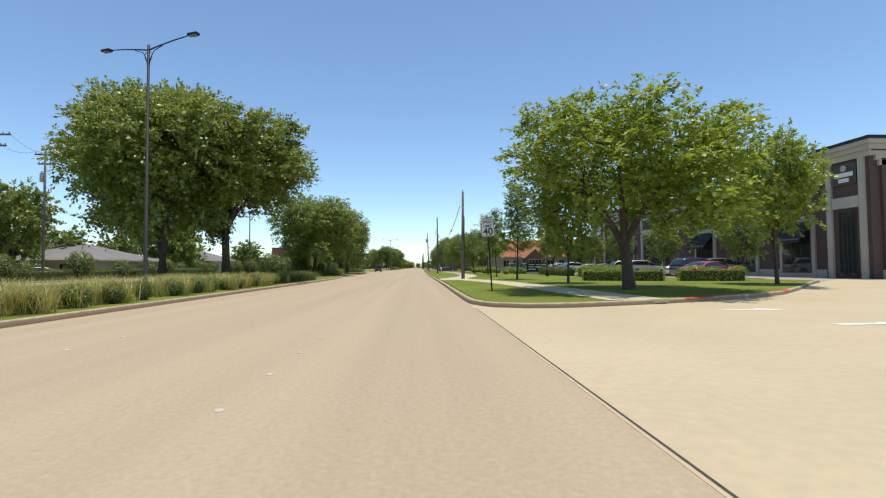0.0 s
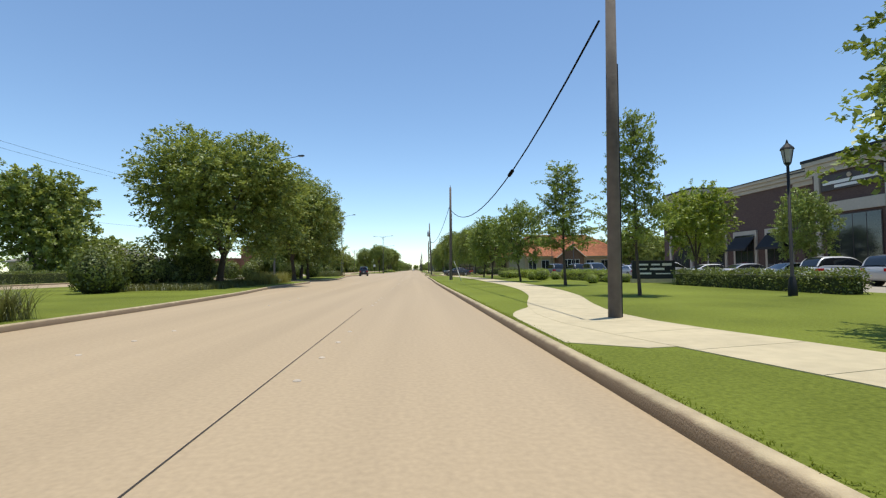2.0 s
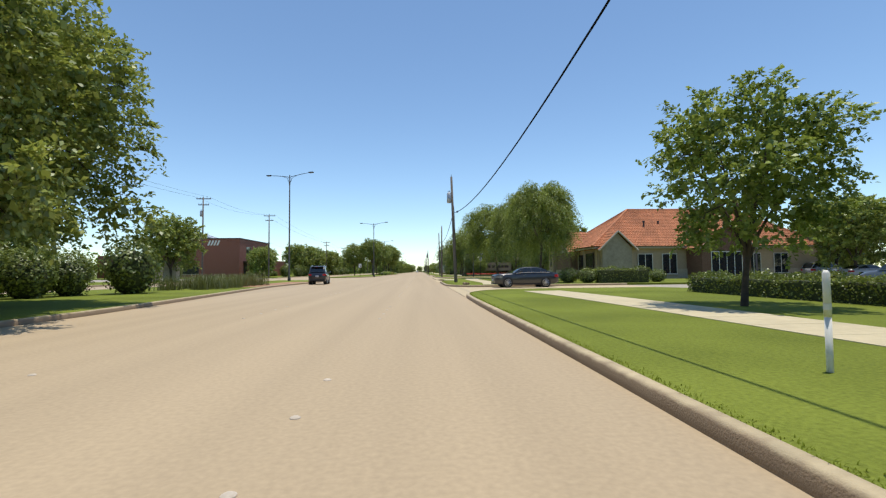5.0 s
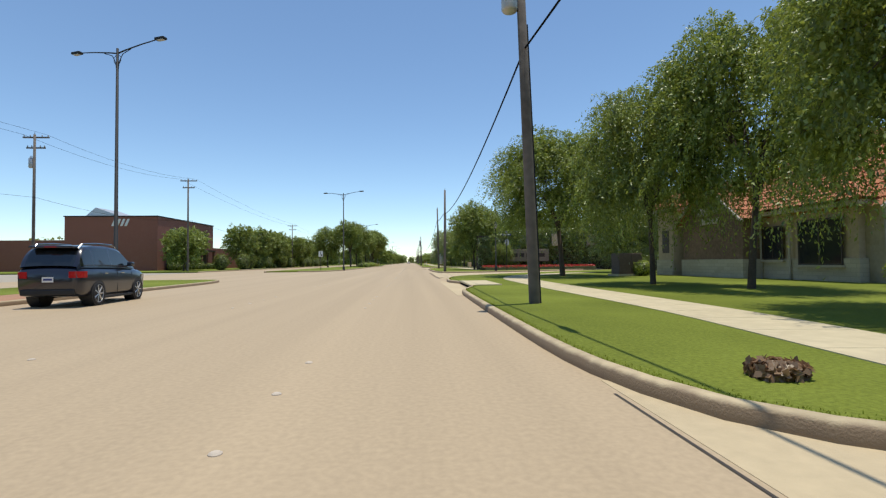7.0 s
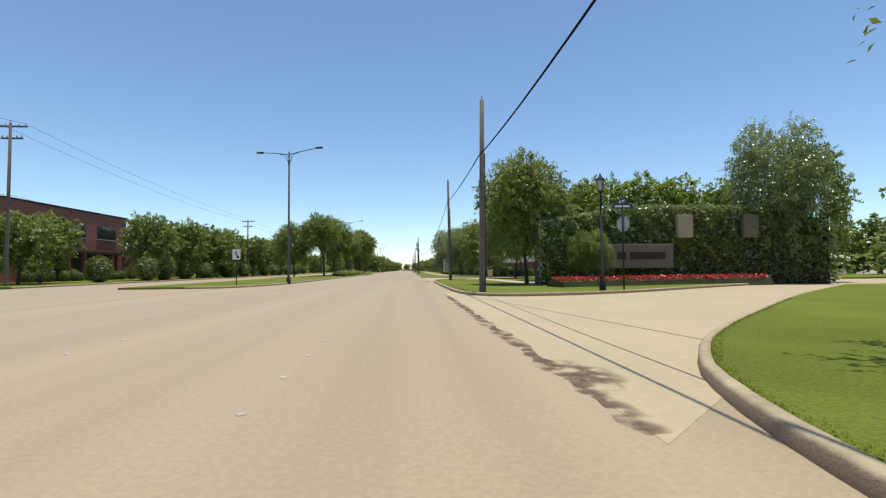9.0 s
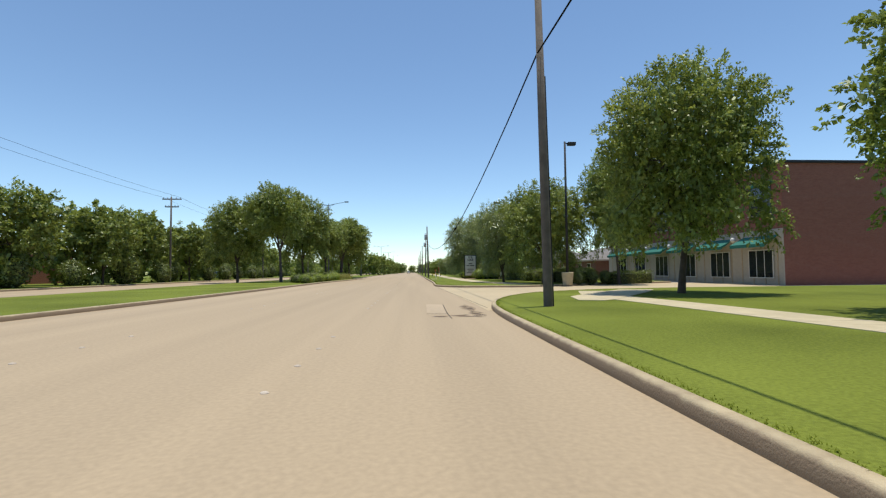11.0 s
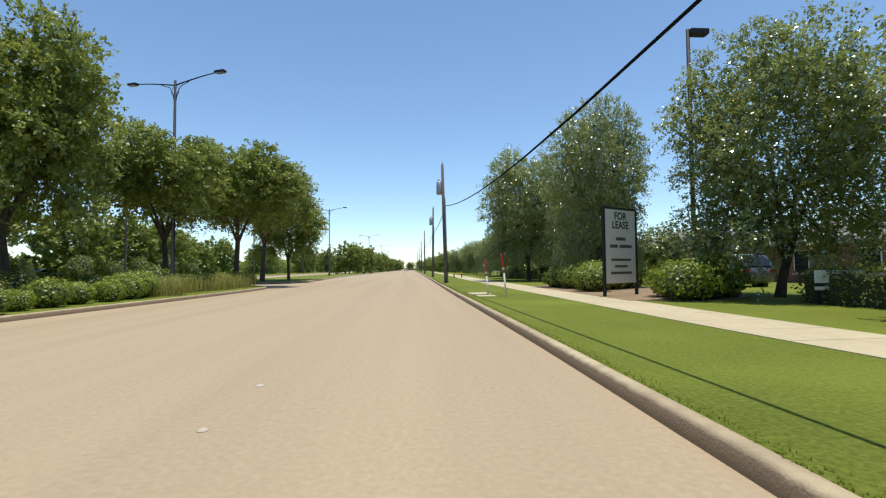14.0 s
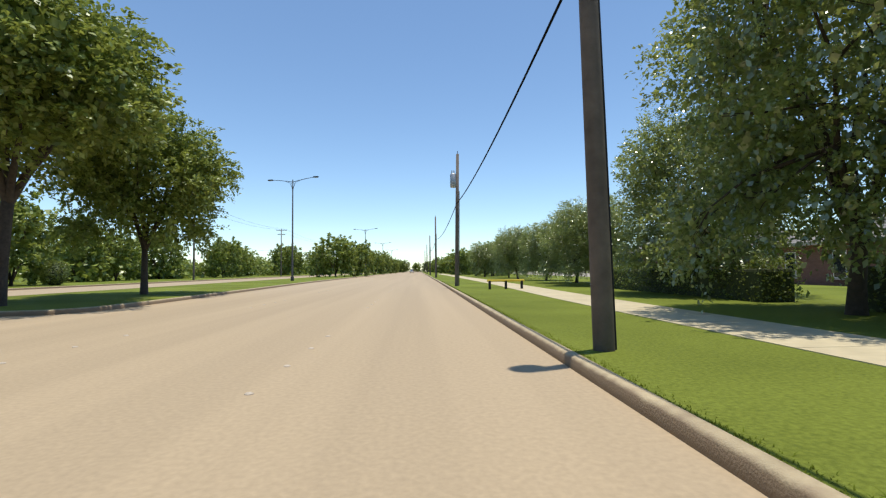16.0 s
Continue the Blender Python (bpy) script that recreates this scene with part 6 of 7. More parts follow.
CAR_KINDS = {
    # length, width, tyre radius, body stations (s, low, top, width share), roof line (s, z), roof share, pillars (s)
    "sedan": (5.0, 1.90, 0.36, ((0, .44, .94, .80), (.012, .33, 1.02, .88), (.05, .26, 1.07, .95), (.16, .21, 1.09, .985), (.40, .19, 1.07, 1), (.62, .19, 1.05, 1), (.74, .20, 1.04, .995), (.88, .21, 1.00, .98), (.94, .23, .97, .93), (.975, .25, .93, .83), (.992, .29, .88, .72), (1, .34, .80, .62)),
              ((.10, 1.06), (.16, 1.17), (.24, 1.37), (.31, 1.45), (.42, 1.49), (.53, 1.48), (.59, 1.41), (.69, 1.14), (.735, 1.03)), 0.76, (.435, .28)),
    "suv": (4.55, 1.86, 0.375, ((0, .52, 1.08, .84), (.012, .40, 1.17, .92), (.05, .34, 1.21, .97), (.2, .29, 1.20, 1), (.5, .28, 1.17, 1), (.7, .28, 1.14, 1), (.8, .29, 1.12, .99), (.91, .30, 1.05, .96), (.965, .33, .97, .90), (.99, .38, .86, .82), (1, .46, .76, .76)),
            ((.008, 1.17), (.02, 1.33), (.06, 1.64), (.11, 1.79), (.25, 1.85), (.42, 1.85), (.54, 1.80), (.60, 1.71), (.72, 1.30), (.77, 1.13)), 0.82, (.40, .17)),
    "pickup": (5.6, 1.98, 0.39, ((0, .55, 1.06, .95), (.01, .48, 1.12, .98), (.1, .40, 1.13, 1), (.3, .36, 1.13, 1), (.6, .36, 1.12, 1), (.74, .36, 1.11, 1), (.9, .38, 1.06, .98), (.98, .42, .98, .93), (1, .52, .82, .85)),
               ((.355, 1.12), (.365, 1.35), (.39, 1.70), (.44, 1.82), (.54, 1.85), (.61, 1.78), (.70, 1.30), (.735, 1.10)), 0.80, (.52,)),
}


def eased(xs, pts, col, soft):
    """Values of one column along the car, with the corners rounded off."""
    s = np.array([p[0] for p in pts]); v = np.array([p[col] for p in pts])
    out = np.zeros(len(xs))
    for d in (-1, -.5, 0, .5, 1):
        out += np.interp(np.clip(xs + d * soft, s[0], s[-1]), s, v)
    return out / 5


def make_car(kind, color, label, at=(0, 0, 0), rz=0.0, fine=True, rails=False):
    """A car that points along its own +x."""
    L, W, R, st, cab, share, posts = CAR_KINDS[kind]
    c = thing({"sedan": "sedan_car", "suv": "suv_car", "pickup": "pickup_truck"}[kind], label, "car", at=at, rz=rz)
    n_s = 34 if fine else 18
    xs = np.concatenate([np.linspace(0, .06, 6), np.linspace(.06, .94, n_s)[1:-1], np.linspace(.94, 1, 6)])
    soft = 0.012
    lo, top, wd = eased(xs, st, 1, soft), eased(xs, st, 2, soft), eased(xs, st, 3, soft)
    half = ((.84, 0), (.94, .06), (.985, .20), (1, .45), (.997, .62), (.978, .80), (.945, .91), (.87, .975), (.70, 1.0), (.35, 1.02), (0, 1.03))
    sec = [(-a, b) for a, b in half] + [(a, b) for a, b in half[-2::-1]]
    bm = bmesh.new()
    rows = [[bm.verts.new(((s - .5) * L, a * W / 2 * w, l + b * (t - l))) for a, b in sec] for s, l, t, w in zip(xs, lo, top, wd)]
    for r0, r1 in zip(rows, rows[1:]):
        for k in range(len(sec)):
            bm.faces.new((r0[k], r0[(k + 1) % len(sec)], r1[(k + 1) % len(sec)], r1[k]))
    bm.faces.new(rows[0][::-1]); bm.faces.new(rows[-1])
    bmesh.ops.recalc_face_normals(bm, faces=bm.faces)
    part("body", bm, color, c, smooth=True)
    # cabin: one grid, split into painted skin and glass
    s0, s1 = cab[0][0], cab[-1][0]
    cs = np.linspace(s0, s1, 40 if fine else 20)
    zr = eased(cs, cab, 1, 0.012)
    zb = np.interp(cs, xs, top) - 0.03
    zr = np.maximum(zr, zb + 0.005)
    wb = np.interp(cs, xs, wd) * W / 2 * 0.95
    hmax = (zr - zb).max()
    steep = np.abs(np.gradient(zr, (cs[1] - cs[0]) * L))
    us = (0, .14, .34, .56, .78, .90)
    grid = []
    for s, z0, z1, w in zip(cs, zb, zr, wb):
        wt = w * (1 - (1 - share) * (z1 - z0) / hmax)
        pr = [(w + (wt - w) * u ** 1.15, z0 + (z1 - z0) * u * 0.985) for u in us]
        pr += [(wt * .965, z1 - .012), (wt * .86, z1 + .004), (wt * .45, z1 + .022), (0, z1 + .028)]
        grid.append([((s - .5) * L, -y, z) for y, z in pr] + [((s - .5) * L, y, z) for y, z in pr[-2::-1]])
    nk = len(grid[0])
    skin, glass = bmesh.new(), bmesh.new()
    vs, vg = [[skin.verts.new(p) for p in r] for r in grid], [[glass.verts.new(p) for p in r] for r in grid]
    for i in range(len(cs) - 1):
        sm = (cs[i] + cs[i + 1]) / 2
        tall = (zr[i] - zb[i] + zr[i + 1] - zb[i + 1]) / 2
        post = any(abs(sm - q) < (0.009 if fine else 0.0) for q in posts)
        for k in range(nk - 1):
            kk = min(k, nk - 2 - k)
            side = 1 <= kk <= 4 and tall > 0.2 * hmax + 0.06 and not post
            screen = kk >= 7 and (steep[i] + steep[i + 1]) / 2 > 0.30 and tall > 0.03
            gl = side or screen
            src = vg if gl else vs
            (glass if gl else skin).faces.new((src[i][k], src[i][k + 1], src[i + 1][k + 1], src[i + 1][k]))
    for b2, nm, m2, lb in ((skin, "roof", color, ""), (glass, "glazing", M_CARGLASS, "dark tinted glass")):
        bmesh.ops.delete(b2, geom=[v for v in b2.verts if not v.link_faces], context="VERTS")
        bmesh.ops.recalc_face_normals(b2, faces=b2.faces)
        part(nm, b2, m2, c, lb, smooth=True)
    zbelt = float(np.interp(.5, xs, top))
    e0, e1 = -L / 2, L / 2
    for sg in (-1, 1):
        if fine:
            xm = (s1 - .5) * L - 0.62
            bm = bmesh.new()
            box(bm, xm - .09, xm + .09, sg * W * .5 if sg > 0 else -W * .5 - .2, W * .5 + .2 if sg > 0 else -W * .5, zbelt + .03, zbelt + .18, 0.05)
            part("mirror", bm, color, c)
            bm = bmesh.new()
            tube(bm, [(xm, sg * W * .46, zbelt + .03), (xm, sg * W * .52, zbelt + .07)], 0.03, 6)
            part("mirror_arm", bm, M_BLACKTRIM, c)
            for x in (-.95, .15) if kind != "pickup" else (.35,):
                bm = bmesh.new()
                tube(bm, [(x, sg * (W / 2 - .002), zbelt - .18), (x + .2, sg * (W / 2 - .002), zbelt - .18)], 0.016, 6)
                part("door_handle", bm, M_CHROME, c)
            for x in (-1.15, -.08, .98) if kind != "pickup" else (-.1, .85):
                bm = bmesh.new()
                tube(bm, [(x, sg * (W / 2 * .985 - .004), .34), (x, sg * (W / 2 - .0035), .6), (x - .01, sg * (W / 2 * .985 - .005), zbelt - .14)], 0.007, 4)
                part("door_seam", bm, M_BLACKTRIM, c)
            bm = bmesh.new()
            box(bm, -L * .20, L * .23, sg * W * .478 if sg > 0 else -W * .497, W * .497 if sg > 0 else -W * .478, .20, .29, 0.02)
            part("sill_trim", bm, M_BLACKTRIM, c)
            bm = bmesh.new()
            i0, i1 = [int(np.argmin(np.abs(cs - q))) for q in (s0 + .05, s1 - .045)]
            tube(bm, [Vector(grid[i][1 if sg < 0 else nk - 2]) + Vector((0, sg * .004, -.01)) for i in range(i0, i1 + 1)], 0.011, 5, False)
            part("window_trim", bm, M_CHROME if kind == "sedan" else M_BLACKTRIM, c)
        for wx in (-L * 0.285, L * 0.312):
            bm = bmesh.new()
            tube(bm, [(wx, sg * (W / 2 - 0.34), R + .01), (wx, sg * (W / 2 + 0.002), R + .01)], R * 1.09, 28)
            part("wheel_arch", bm, M_BLACKTRIM, c)
            bm = bmesh.new()
            prof = ((0.22, 0.72), (0.22, 0.9), (0.20, 0.98), (0.15, 1.0), (0.05, 1.0), (0.0, 0.97), (-0.012, 0.88), (-0.006, 0.74))
            nn = 24
            rg = [[bm.verts.new((wx + R * r * math.cos(k * math.tau / nn), sg * (W / 2 + 0.008 - d2), R + R * r * math.sin(k * math.tau / nn))) for d2, r in prof] for k in range(nn)]
            for k in range(nn):
                for m2 in range(len(prof) - 1):
                    bm.faces.new((rg[k][m2], rg[k][m2 + 1], rg[(k + 1) % nn][m2 + 1], rg[(k + 1) % nn][m2]))
            bmesh.ops.recalc_face_normals(bm, faces=bm.faces)
            wh = part("tyre", bm, M_TYRE, c, smooth=True)
            bm = bmesh.new()
            yy = sg * (W / 2 + 0.004)
            tube(bm, [(wx, yy - sg * 0.05, R), (wx, yy + sg * 0.004, R)], R * 0.15, 12)
            spokes = 10 if kind == "sedan" else 7
            for k in range(spokes):
                an = k * math.tau / spokes
                tube(bm, [(wx + R * .10 * math.cos(an), yy - sg * 0.004, R + R * .10 * math.sin(an)), (wx + R * .72 * math.cos(an), yy - sg * 0.014, R + R * .72 * math.sin(an))], [0.022, 0.026], 5)
            tube(bm, [(wx + R * .735 * math.cos(k * math.tau / 24), yy - sg * 0.010, R + R * .735 * math.sin(k * math.tau / 24)) for k in range(25)], 0.02, 5, False)
            tube(bm, [(wx, yy - sg * .10, R), (wx, yy - sg * .07, R)], R * .70, 20)
            part("rim", bm, M_RIM, wh, "silver spoked alloy rim")
        # lamps wrap the corners
        tz0, tz1 = (.74, .92) if kind == "sedan" else (.88, 1.07)
        hz0, hz1 = (.70, .845) if kind == "sedan" else (.74, .90)
        def hw(x):
            return float(np.interp(x / L + .5, xs, wd)) * W / 2
        for nm, m2, xs2, z0, z1 in (("tail_lamp", M_TAIL, (e0 + .34, e0 + .2, e0 + .1, e0 + .04, e0 + .008), tz0, tz1), ("headlamp", M_HEAD, (e1 - .52, e1 - .32, e1 - .18, e1 - .09, e1 - .04), hz0, hz1)):
            out = [(x, sg * (hw(x) + .006)) for x in xs2]
            xe, ye = out[-1]
            nose = xe + (-.014 if nm == "tail_lamp" else .022)
            out += [(nose, ye * .92), (nose, ye * (.70 if nm == "tail_lamp" else .62))]
            inn = [(x + (.10 if nm == "tail_lamp" else -.10), y * .86) for x, y in out[::-1]]
            bm = bmesh.new()
            prism(bm, (out + inn) if sg * (1 if nm == "headlamp" else -1) < 0 else (out + inn)[::-1], z0, z1)
            bmesh.ops.recalc_face_normals(bm, faces=bm.faces)
            part(nm, bm, m2, c)
    nz = .86 if kind == "sedan" else .80
    bm = bmesh.new()
    box(bm, e1 - .08, e1 + .014, -W * .23, W * .23, .44, nz, 0.03)
    gr = part("grille", bm, M_BLACKTRIM, c)
    if fine:
        for k in range(4):
            bm = bmesh.new()
            box(bm, e1 + .012, e1 + .02, -W * .21, W * .21, .48 + k * (nz - .5) / 4, .495 + k * (nz - .5) / 4)
            part("grille_bar", bm, M_CHROME, gr, "chrome grille bar")
        bm = bmesh.new()
        box(bm, e1 - .10, e1 + .01, -W * .34, W * .34, .25, .35, 0.02)
        part("lower_intake", bm, M_BLACKTRIM, c)
        bm = bmesh.new()
        box(bm, e0 - .03, e0 + .10, -W * .40, W * .40, .38, .56, 0.04)
        part("rear_bumper", bm, M_BLACKTRIM if kind != "sedan" else color, c)
        for x0, x1, z0 in ((e0 - .014, e0 + .03, .66 if kind == "sedan" else .76), (e1 + .012, e1 + .03, .46)):
            bm = bmesh.new()
            box(bm, x0, x1, -.155, .155, z0, z0 + .155)
            p = part("number_plate", bm, M_SIGN, c)
            bm = bmesh.new()
            xx = x0 - .004 if x0 < 0 else x1
            box(bm, xx, xx + .004, -.12, .12, z0 + .05, z0 + .11)
            part("text_bar", bm, M_BLUESIGN, p)
    if rails:
        zt = float(zr.max())
        for sg in (-1, 1):
            bm = bmesh.new()
            y = sg * W * .34
            tube(bm, [(-L * .42, y, zt - .10), (-L * .38, y, zt + .03), (-L * .2, y, zt + .075), (L * .02, y, zt + .065), (L * .07, y, zt - .03)], 0.024, 6)
            part("roof_rail", bm, M_CHROME, c, "silver roof rail")
        bm = bmesh.new()
        box(bm, -L * .475, -L * .40, -W * .33, W * .33, zt - .09, zt - .02, 0.03)
        part("spoiler", bm, color, c)
        bm = bmesh.new()
        box(bm, -L * .482, -L * .47, -.16, .16, zt - .075, zt - .045)
        part("brake_lamp", bm, M_TAIL, c)
    return c


P_NAVY, P_BLACK, P_WHITE, P_SILVER, P_RED, P_GREY = (paint(n, c) for n, c in (("navy_paint", (0.012, 0.013, 0.024)), ("black_paint", (0.018, 0.02, 0.026)), ("white_paint", (0.75, 0.75, 0.74)), ("silver_paint", (0.42, 0.43, 0.45)), ("red_paint_car", (0.42, 0.02, 0.025)), ("grey_paint", (0.10, 0.11, 0.12))))
make_car("suv", P_NAVY, "dark navy suv with silver roof rails in the turn lane", (-10.9, 144.7, 0), 95, rails=True).scale = (0.92, 0.96, 1.0)
make_car("sedan", P_BLACK, "glossy black sedan waiting at the driveway mouth", (7.25, 129.45, 0.004), 184).scale = (0.94, 0.97, 1.0)
CARS = [make_car("sedan", P_WHITE, "white sedan parked before the shops", (29, 90, 0), 0, False), make_car("suv", P_WHITE, "white suv parked before the shops", (29, 76, 0), 0, False),
        make_car("suv", P_GREY, "dark grey suv parked in the car park", (23.0, 113, 0), 92, False), make_car("sedan", P_SILVER, "silver sedan parked in the car park", (26.2, 112.6, 0), 268, False),
        make_car("pickup", P_RED, "dark red pickup parked in the car park", (32.3, 113, 0), 90, False), make_car("sedan", P_RED, "red sedan parked near the driveway", (22.8, 47.6, 0), 20, False),
        make_car("suv", P_SILVER, "silver van parked before the bakery", (30.6, 104.6, 0), 12, False),
        make_car("suv", P_BLACK, "black suv parked near the shops", (25.4, 53.5, 0), 5, False)]
for k, x, y, rz in ((2, 20.0, 112.8, 90), (0, 29.3, 113.2, 88), (1, 32.4, 119.6, 270), (6, 29, 71.4, 2), (0, 29, 80.6, 180), (3, 29.3, 85.2, 0), (2, 28.5, 57, 182), (1, 28.8, 62, 175), (1, 29.2, 98, 0), (6, 29.1, 102.8, 180), (3, 25.5, 100.5, 90), (2, 21.5, 101, 270),
                    (1, -44.5, 63, 100), (0, -48.5, 55, 80), (1, -53, 60, 95), (6, -57, 57, 90), (3, -61, 60, 92), (0, -45, 71, 200), (2, 17.8, 268, 92), (0, -42, 300, 90), (1, -41, 318, 90), (3, 46, 142, 0), (6, 46, 147, 0)):
    copy_thing(CARS[k], pose(x, y, 0.16 if x < 0 else 0.0, 0, 0, rz))
# distant traffic
copy_thing(CARS[1], pose(-3.2, 520, 0.0, 0, 0, 90))
copy_thing(CARS[0], pose(-24, 470, 0.0, 0, 0, 270))

# ---- hedges, shrubs, tall grass, flowers ----
def blades(name, pts, height, width, lean, seed, material, label, cat, kind="stuff"):
    """Upright bent grass blades at plan points."""
    rng = np.random.default_rng(seed)
    n = len(pts)
    h = height * rng.uniform(0.6, 1.15, n)
    a = rng.uniform(0, math.tau, n)
    dirs = np.stack([np.cos(a), np.sin(a), np.zeros(n)], 1)
    across = np.stack([-np.sin(a), np.cos(a), np.zeros(n)], 1) * (width * 0.5)
    b = lean * h * rng.uniform(0.3, 1.3, n)
    up = np.array([0, 0, 1.0])
    p0 = np.asarray(pts, float)
    p1 = p0 + up * (h * 0.62)[:, None] + dirs * (b * 0.35)[:, None]
    p2 = p0 + up * h[:, None] + dirs * b[:, None]
    v = np.stack([p0 - across, p0 + across, p1 + across * .8, p1 - across * .8, p2 + across * .15, p2 - across * .15], 1).reshape(-1, 3)
    i = np.arange(n)[:, None] * 6
    q = np.vstack([i + np.array([0, 1, 2, 3]), i + np.array([3, 2, 4, 5])])
    ob = new(name, mesh_np(name, v, q, material))
    return tagged(ob, label, cat, kind=kind)


rg = np.random.default_rng(77)


def tufts(x0, x1, y0, y1, n_tuft, per, spread):
    c = np.stack([rg.uniform(x0, x1, n_tuft), rg.uniform(y0, y1, n_tuft)], 1)
    p = np.repeat(c, per, 0) + rg.normal(scale=spread, size=(n_tuft * per, 2))
    p[:, 0] = np.minimum(p[:, 0], x1 + 0.25)
    return np.column_stack([p, np.full(len(p), 0.12)])


blades("ornamental_grass", tufts(-13.2, -9.4, 10, 45, 190, 110, 0.17), 0.85, 0.018, 0.95, 1, M_TALL, "tall yellow-green ornamental grass filling the median bed", "ornamental grass")
blades("ornamental_grass", tufts(-12.6, -9.4, 45, 57, 80, 90, 0.18), 0.85, 0.018, 0.9, 2, M_TUFT, "tall green ornamental grass in the shade", "ornamental grass")
blades("ornamental_grass", tufts(-14.2, -11.9, 84, 90.5, 34, 70, 0.22), 1.0, 0.022, 0.55, 3, M_TALL, "tall grey-green grass clumps along the median", "ornamental grass")
blades("ground_cover", tufts(-19.0, -12.3, 73.5, 91, 330, 60, 0.26), 0.42, 0.024, 0.9, 13, M_TUFT, "dark tufted ground cover in the shade of the oaks", "ground cover")
blades("ornamental_grass", tufts(-17.5, -14.0, 126, 140, 70, 60, 0.28), 1.0, 0.022, 0.5, 4, M_TUFT, "tall grey-green grass clumps behind the gravel", "ornamental grass")
blades("ornamental_grass", tufts(-13.5, -10.6, 264, 276, 70, 60, 0.26), 0.9, 0.022, 0.5, 5, M_TALL, "tall yellow-green grass clumps on the median", "ornamental grass")

BUSH = make_shrub("bush", "rounded green bush in the median", 4, 0.95, 0.95, 0.75, 1700, 0.12, M_SHRUB)
BUSHY = make_shrub("bush", "yellow-green clipped bush beside the walk", 6, 0.8, 0.8, 0.6, 2000, 0.10, M_BRIGHT)
TALLB = make_shrub("bush", "tall dark evergreen shrub", 9, 1.3, 1.3, 1.5, 2600, 0.16, M_SHRUB)
rb = random.Random(3)
for k in range(20):
    place(BUSH, -12.2 - rb.uniform(0, 1.6), 246 + k * 1.25, 0.12, rb.uniform(0, 360), rb.uniform(0.6, 0.85))
for k in range(15):
    place(BUSHY, -10.9 - rb.uniform(0, .5), 243.5 + k * 1.35, 0.12, rb.uniform(0, 360), rb.uniform(0.55, 0.85))
for k in range(17):
    place(BUSHY, -11.3 - 0.06 * k - rb.uniform(0, .5), 262.5 + k * 1.1, 0.12, rb.uniform(0, 360), rb.uniform(0.7, 1.0))
for x, y, s in ((8.9, 257.4, 1.15), (9.8, 257.9, 1.3), (10.8, 258.6, 1.3), (11.6, 259.8, 1.25), (9.5, 259.0, 1.2), (10.6, 260.2, 1.15), (8.3, 263.6, 1.1), (8.9, 264.9, 1.25), (9.9, 265.6, 1.3), (8.6, 266.6, 1.15), (10.9, 266.4, 1.25), (8.1, 268.2, 1.0), (9.3, 268.6, 1.2), (11.8, 267.3, 1.2)):
    place(BUSHY, x, y, 0.12, rb.uniform(0, 360), s)
for x, y, s in ((11.2, 90.5, .7), (12.4, 92.2, .8), (13.5, 90.6, .7), (11.0, 100.6, .8), (12.0, 102.2, .8), (11.0, 104.2, .7), (12.6, 78.4, .6), (14.2, 79, .6), (15.5, 79.4, .6), (17.2, 79, .6), (18.6, 144.8, 1.1), (15.75, 160.3, 0.95)):
    place(BUSHY, x, y, 0.12, rb.uniform(0, 360), s)
for x, y, s in ((12.2, 134.6, .9), (13.6, 133.9, .9), (17.0, 134.6, .8), (20, 134.8, .8)):
    place(BUSH, x, y, 0.12, rb.uniform(0, 360), s)
for k in range(30):
    place(TALLB, -40 - rb.uniform(0, 2), -20 + k * 6.2 + rb.uniform(-2, 2), 0.1, rb.uniform(0, 360), rb.uniform(0.7, 1.3))
for k in range(14):
    place(TALLB, -44.0 + rb.uniform(-.6, .6), 219 + k * 1.6, 0.1, rb.uniform(0, 360), rb.uniform(0.4, 0.6))
for k in range(12):
    place(TALLB, -17.5 + rb.uniform(-1.5, 1.5), 71 + k * 1.7 if k < 9 else 98 + k * 2.2, 0.1, rb.uniform(0, 360), rb.uniform(0.7, 1.15))
for k in range(16):
    place(TALLB, -34 + rb.uniform(-2, 2), 215 + k * 7, 0.1, rb.uniform(0, 360), rb.uniform(0.8, 1.3))
for k in range(9):
    place(TALLB, -21.5 + rb.uniform(-1.2, 1.2), 103 + k * 2.3, 0.1, rb.uniform(0, 360), rb.uniform(0.8, 1.15))
for x, y, s in ((17.5, 196, 1.2), (21, 198, 1.4), (27, 200, 1.4), (14, 198, 1.0), (13.4, 230.9, .4), (14.8, 231.6, .45), (16.2, 232.4, .4), (12.8, 236.5, .35), (13.6, 238.6, .4), (12.6, 240.6, .35), (13.8, 243.0, .4), (15.0, 235.0, .45), (17, 238, .5), (18, 243, .5), (18, 249, .55), (18, 256, 1.2), (16, 272, 1.3), (15, 278, 1.2)):
    place(TALLB, x, y, 0.1, rb.uniform(0, 360), s)
for p, xy in ((BUSH, (-12.5, 266.5)), (BUSHY, (11.6, 88.6)), (TALLB, (-37.5, 168))):
    p.matrix_basis = pose(*xy, 0.12)
for k in range(16):
    place(BUSH, -9.6 - rb.uniform(0, .3), 17 + k * 1.9 + rb.uniform(-.5, .5), 0.12, rb.uniform(0, 360), rb.uniform(0.32, 0.5), rb.uniform(0.4, 0.6))
HEDGE_LABEL = "clipped green hedge in front of the car park"
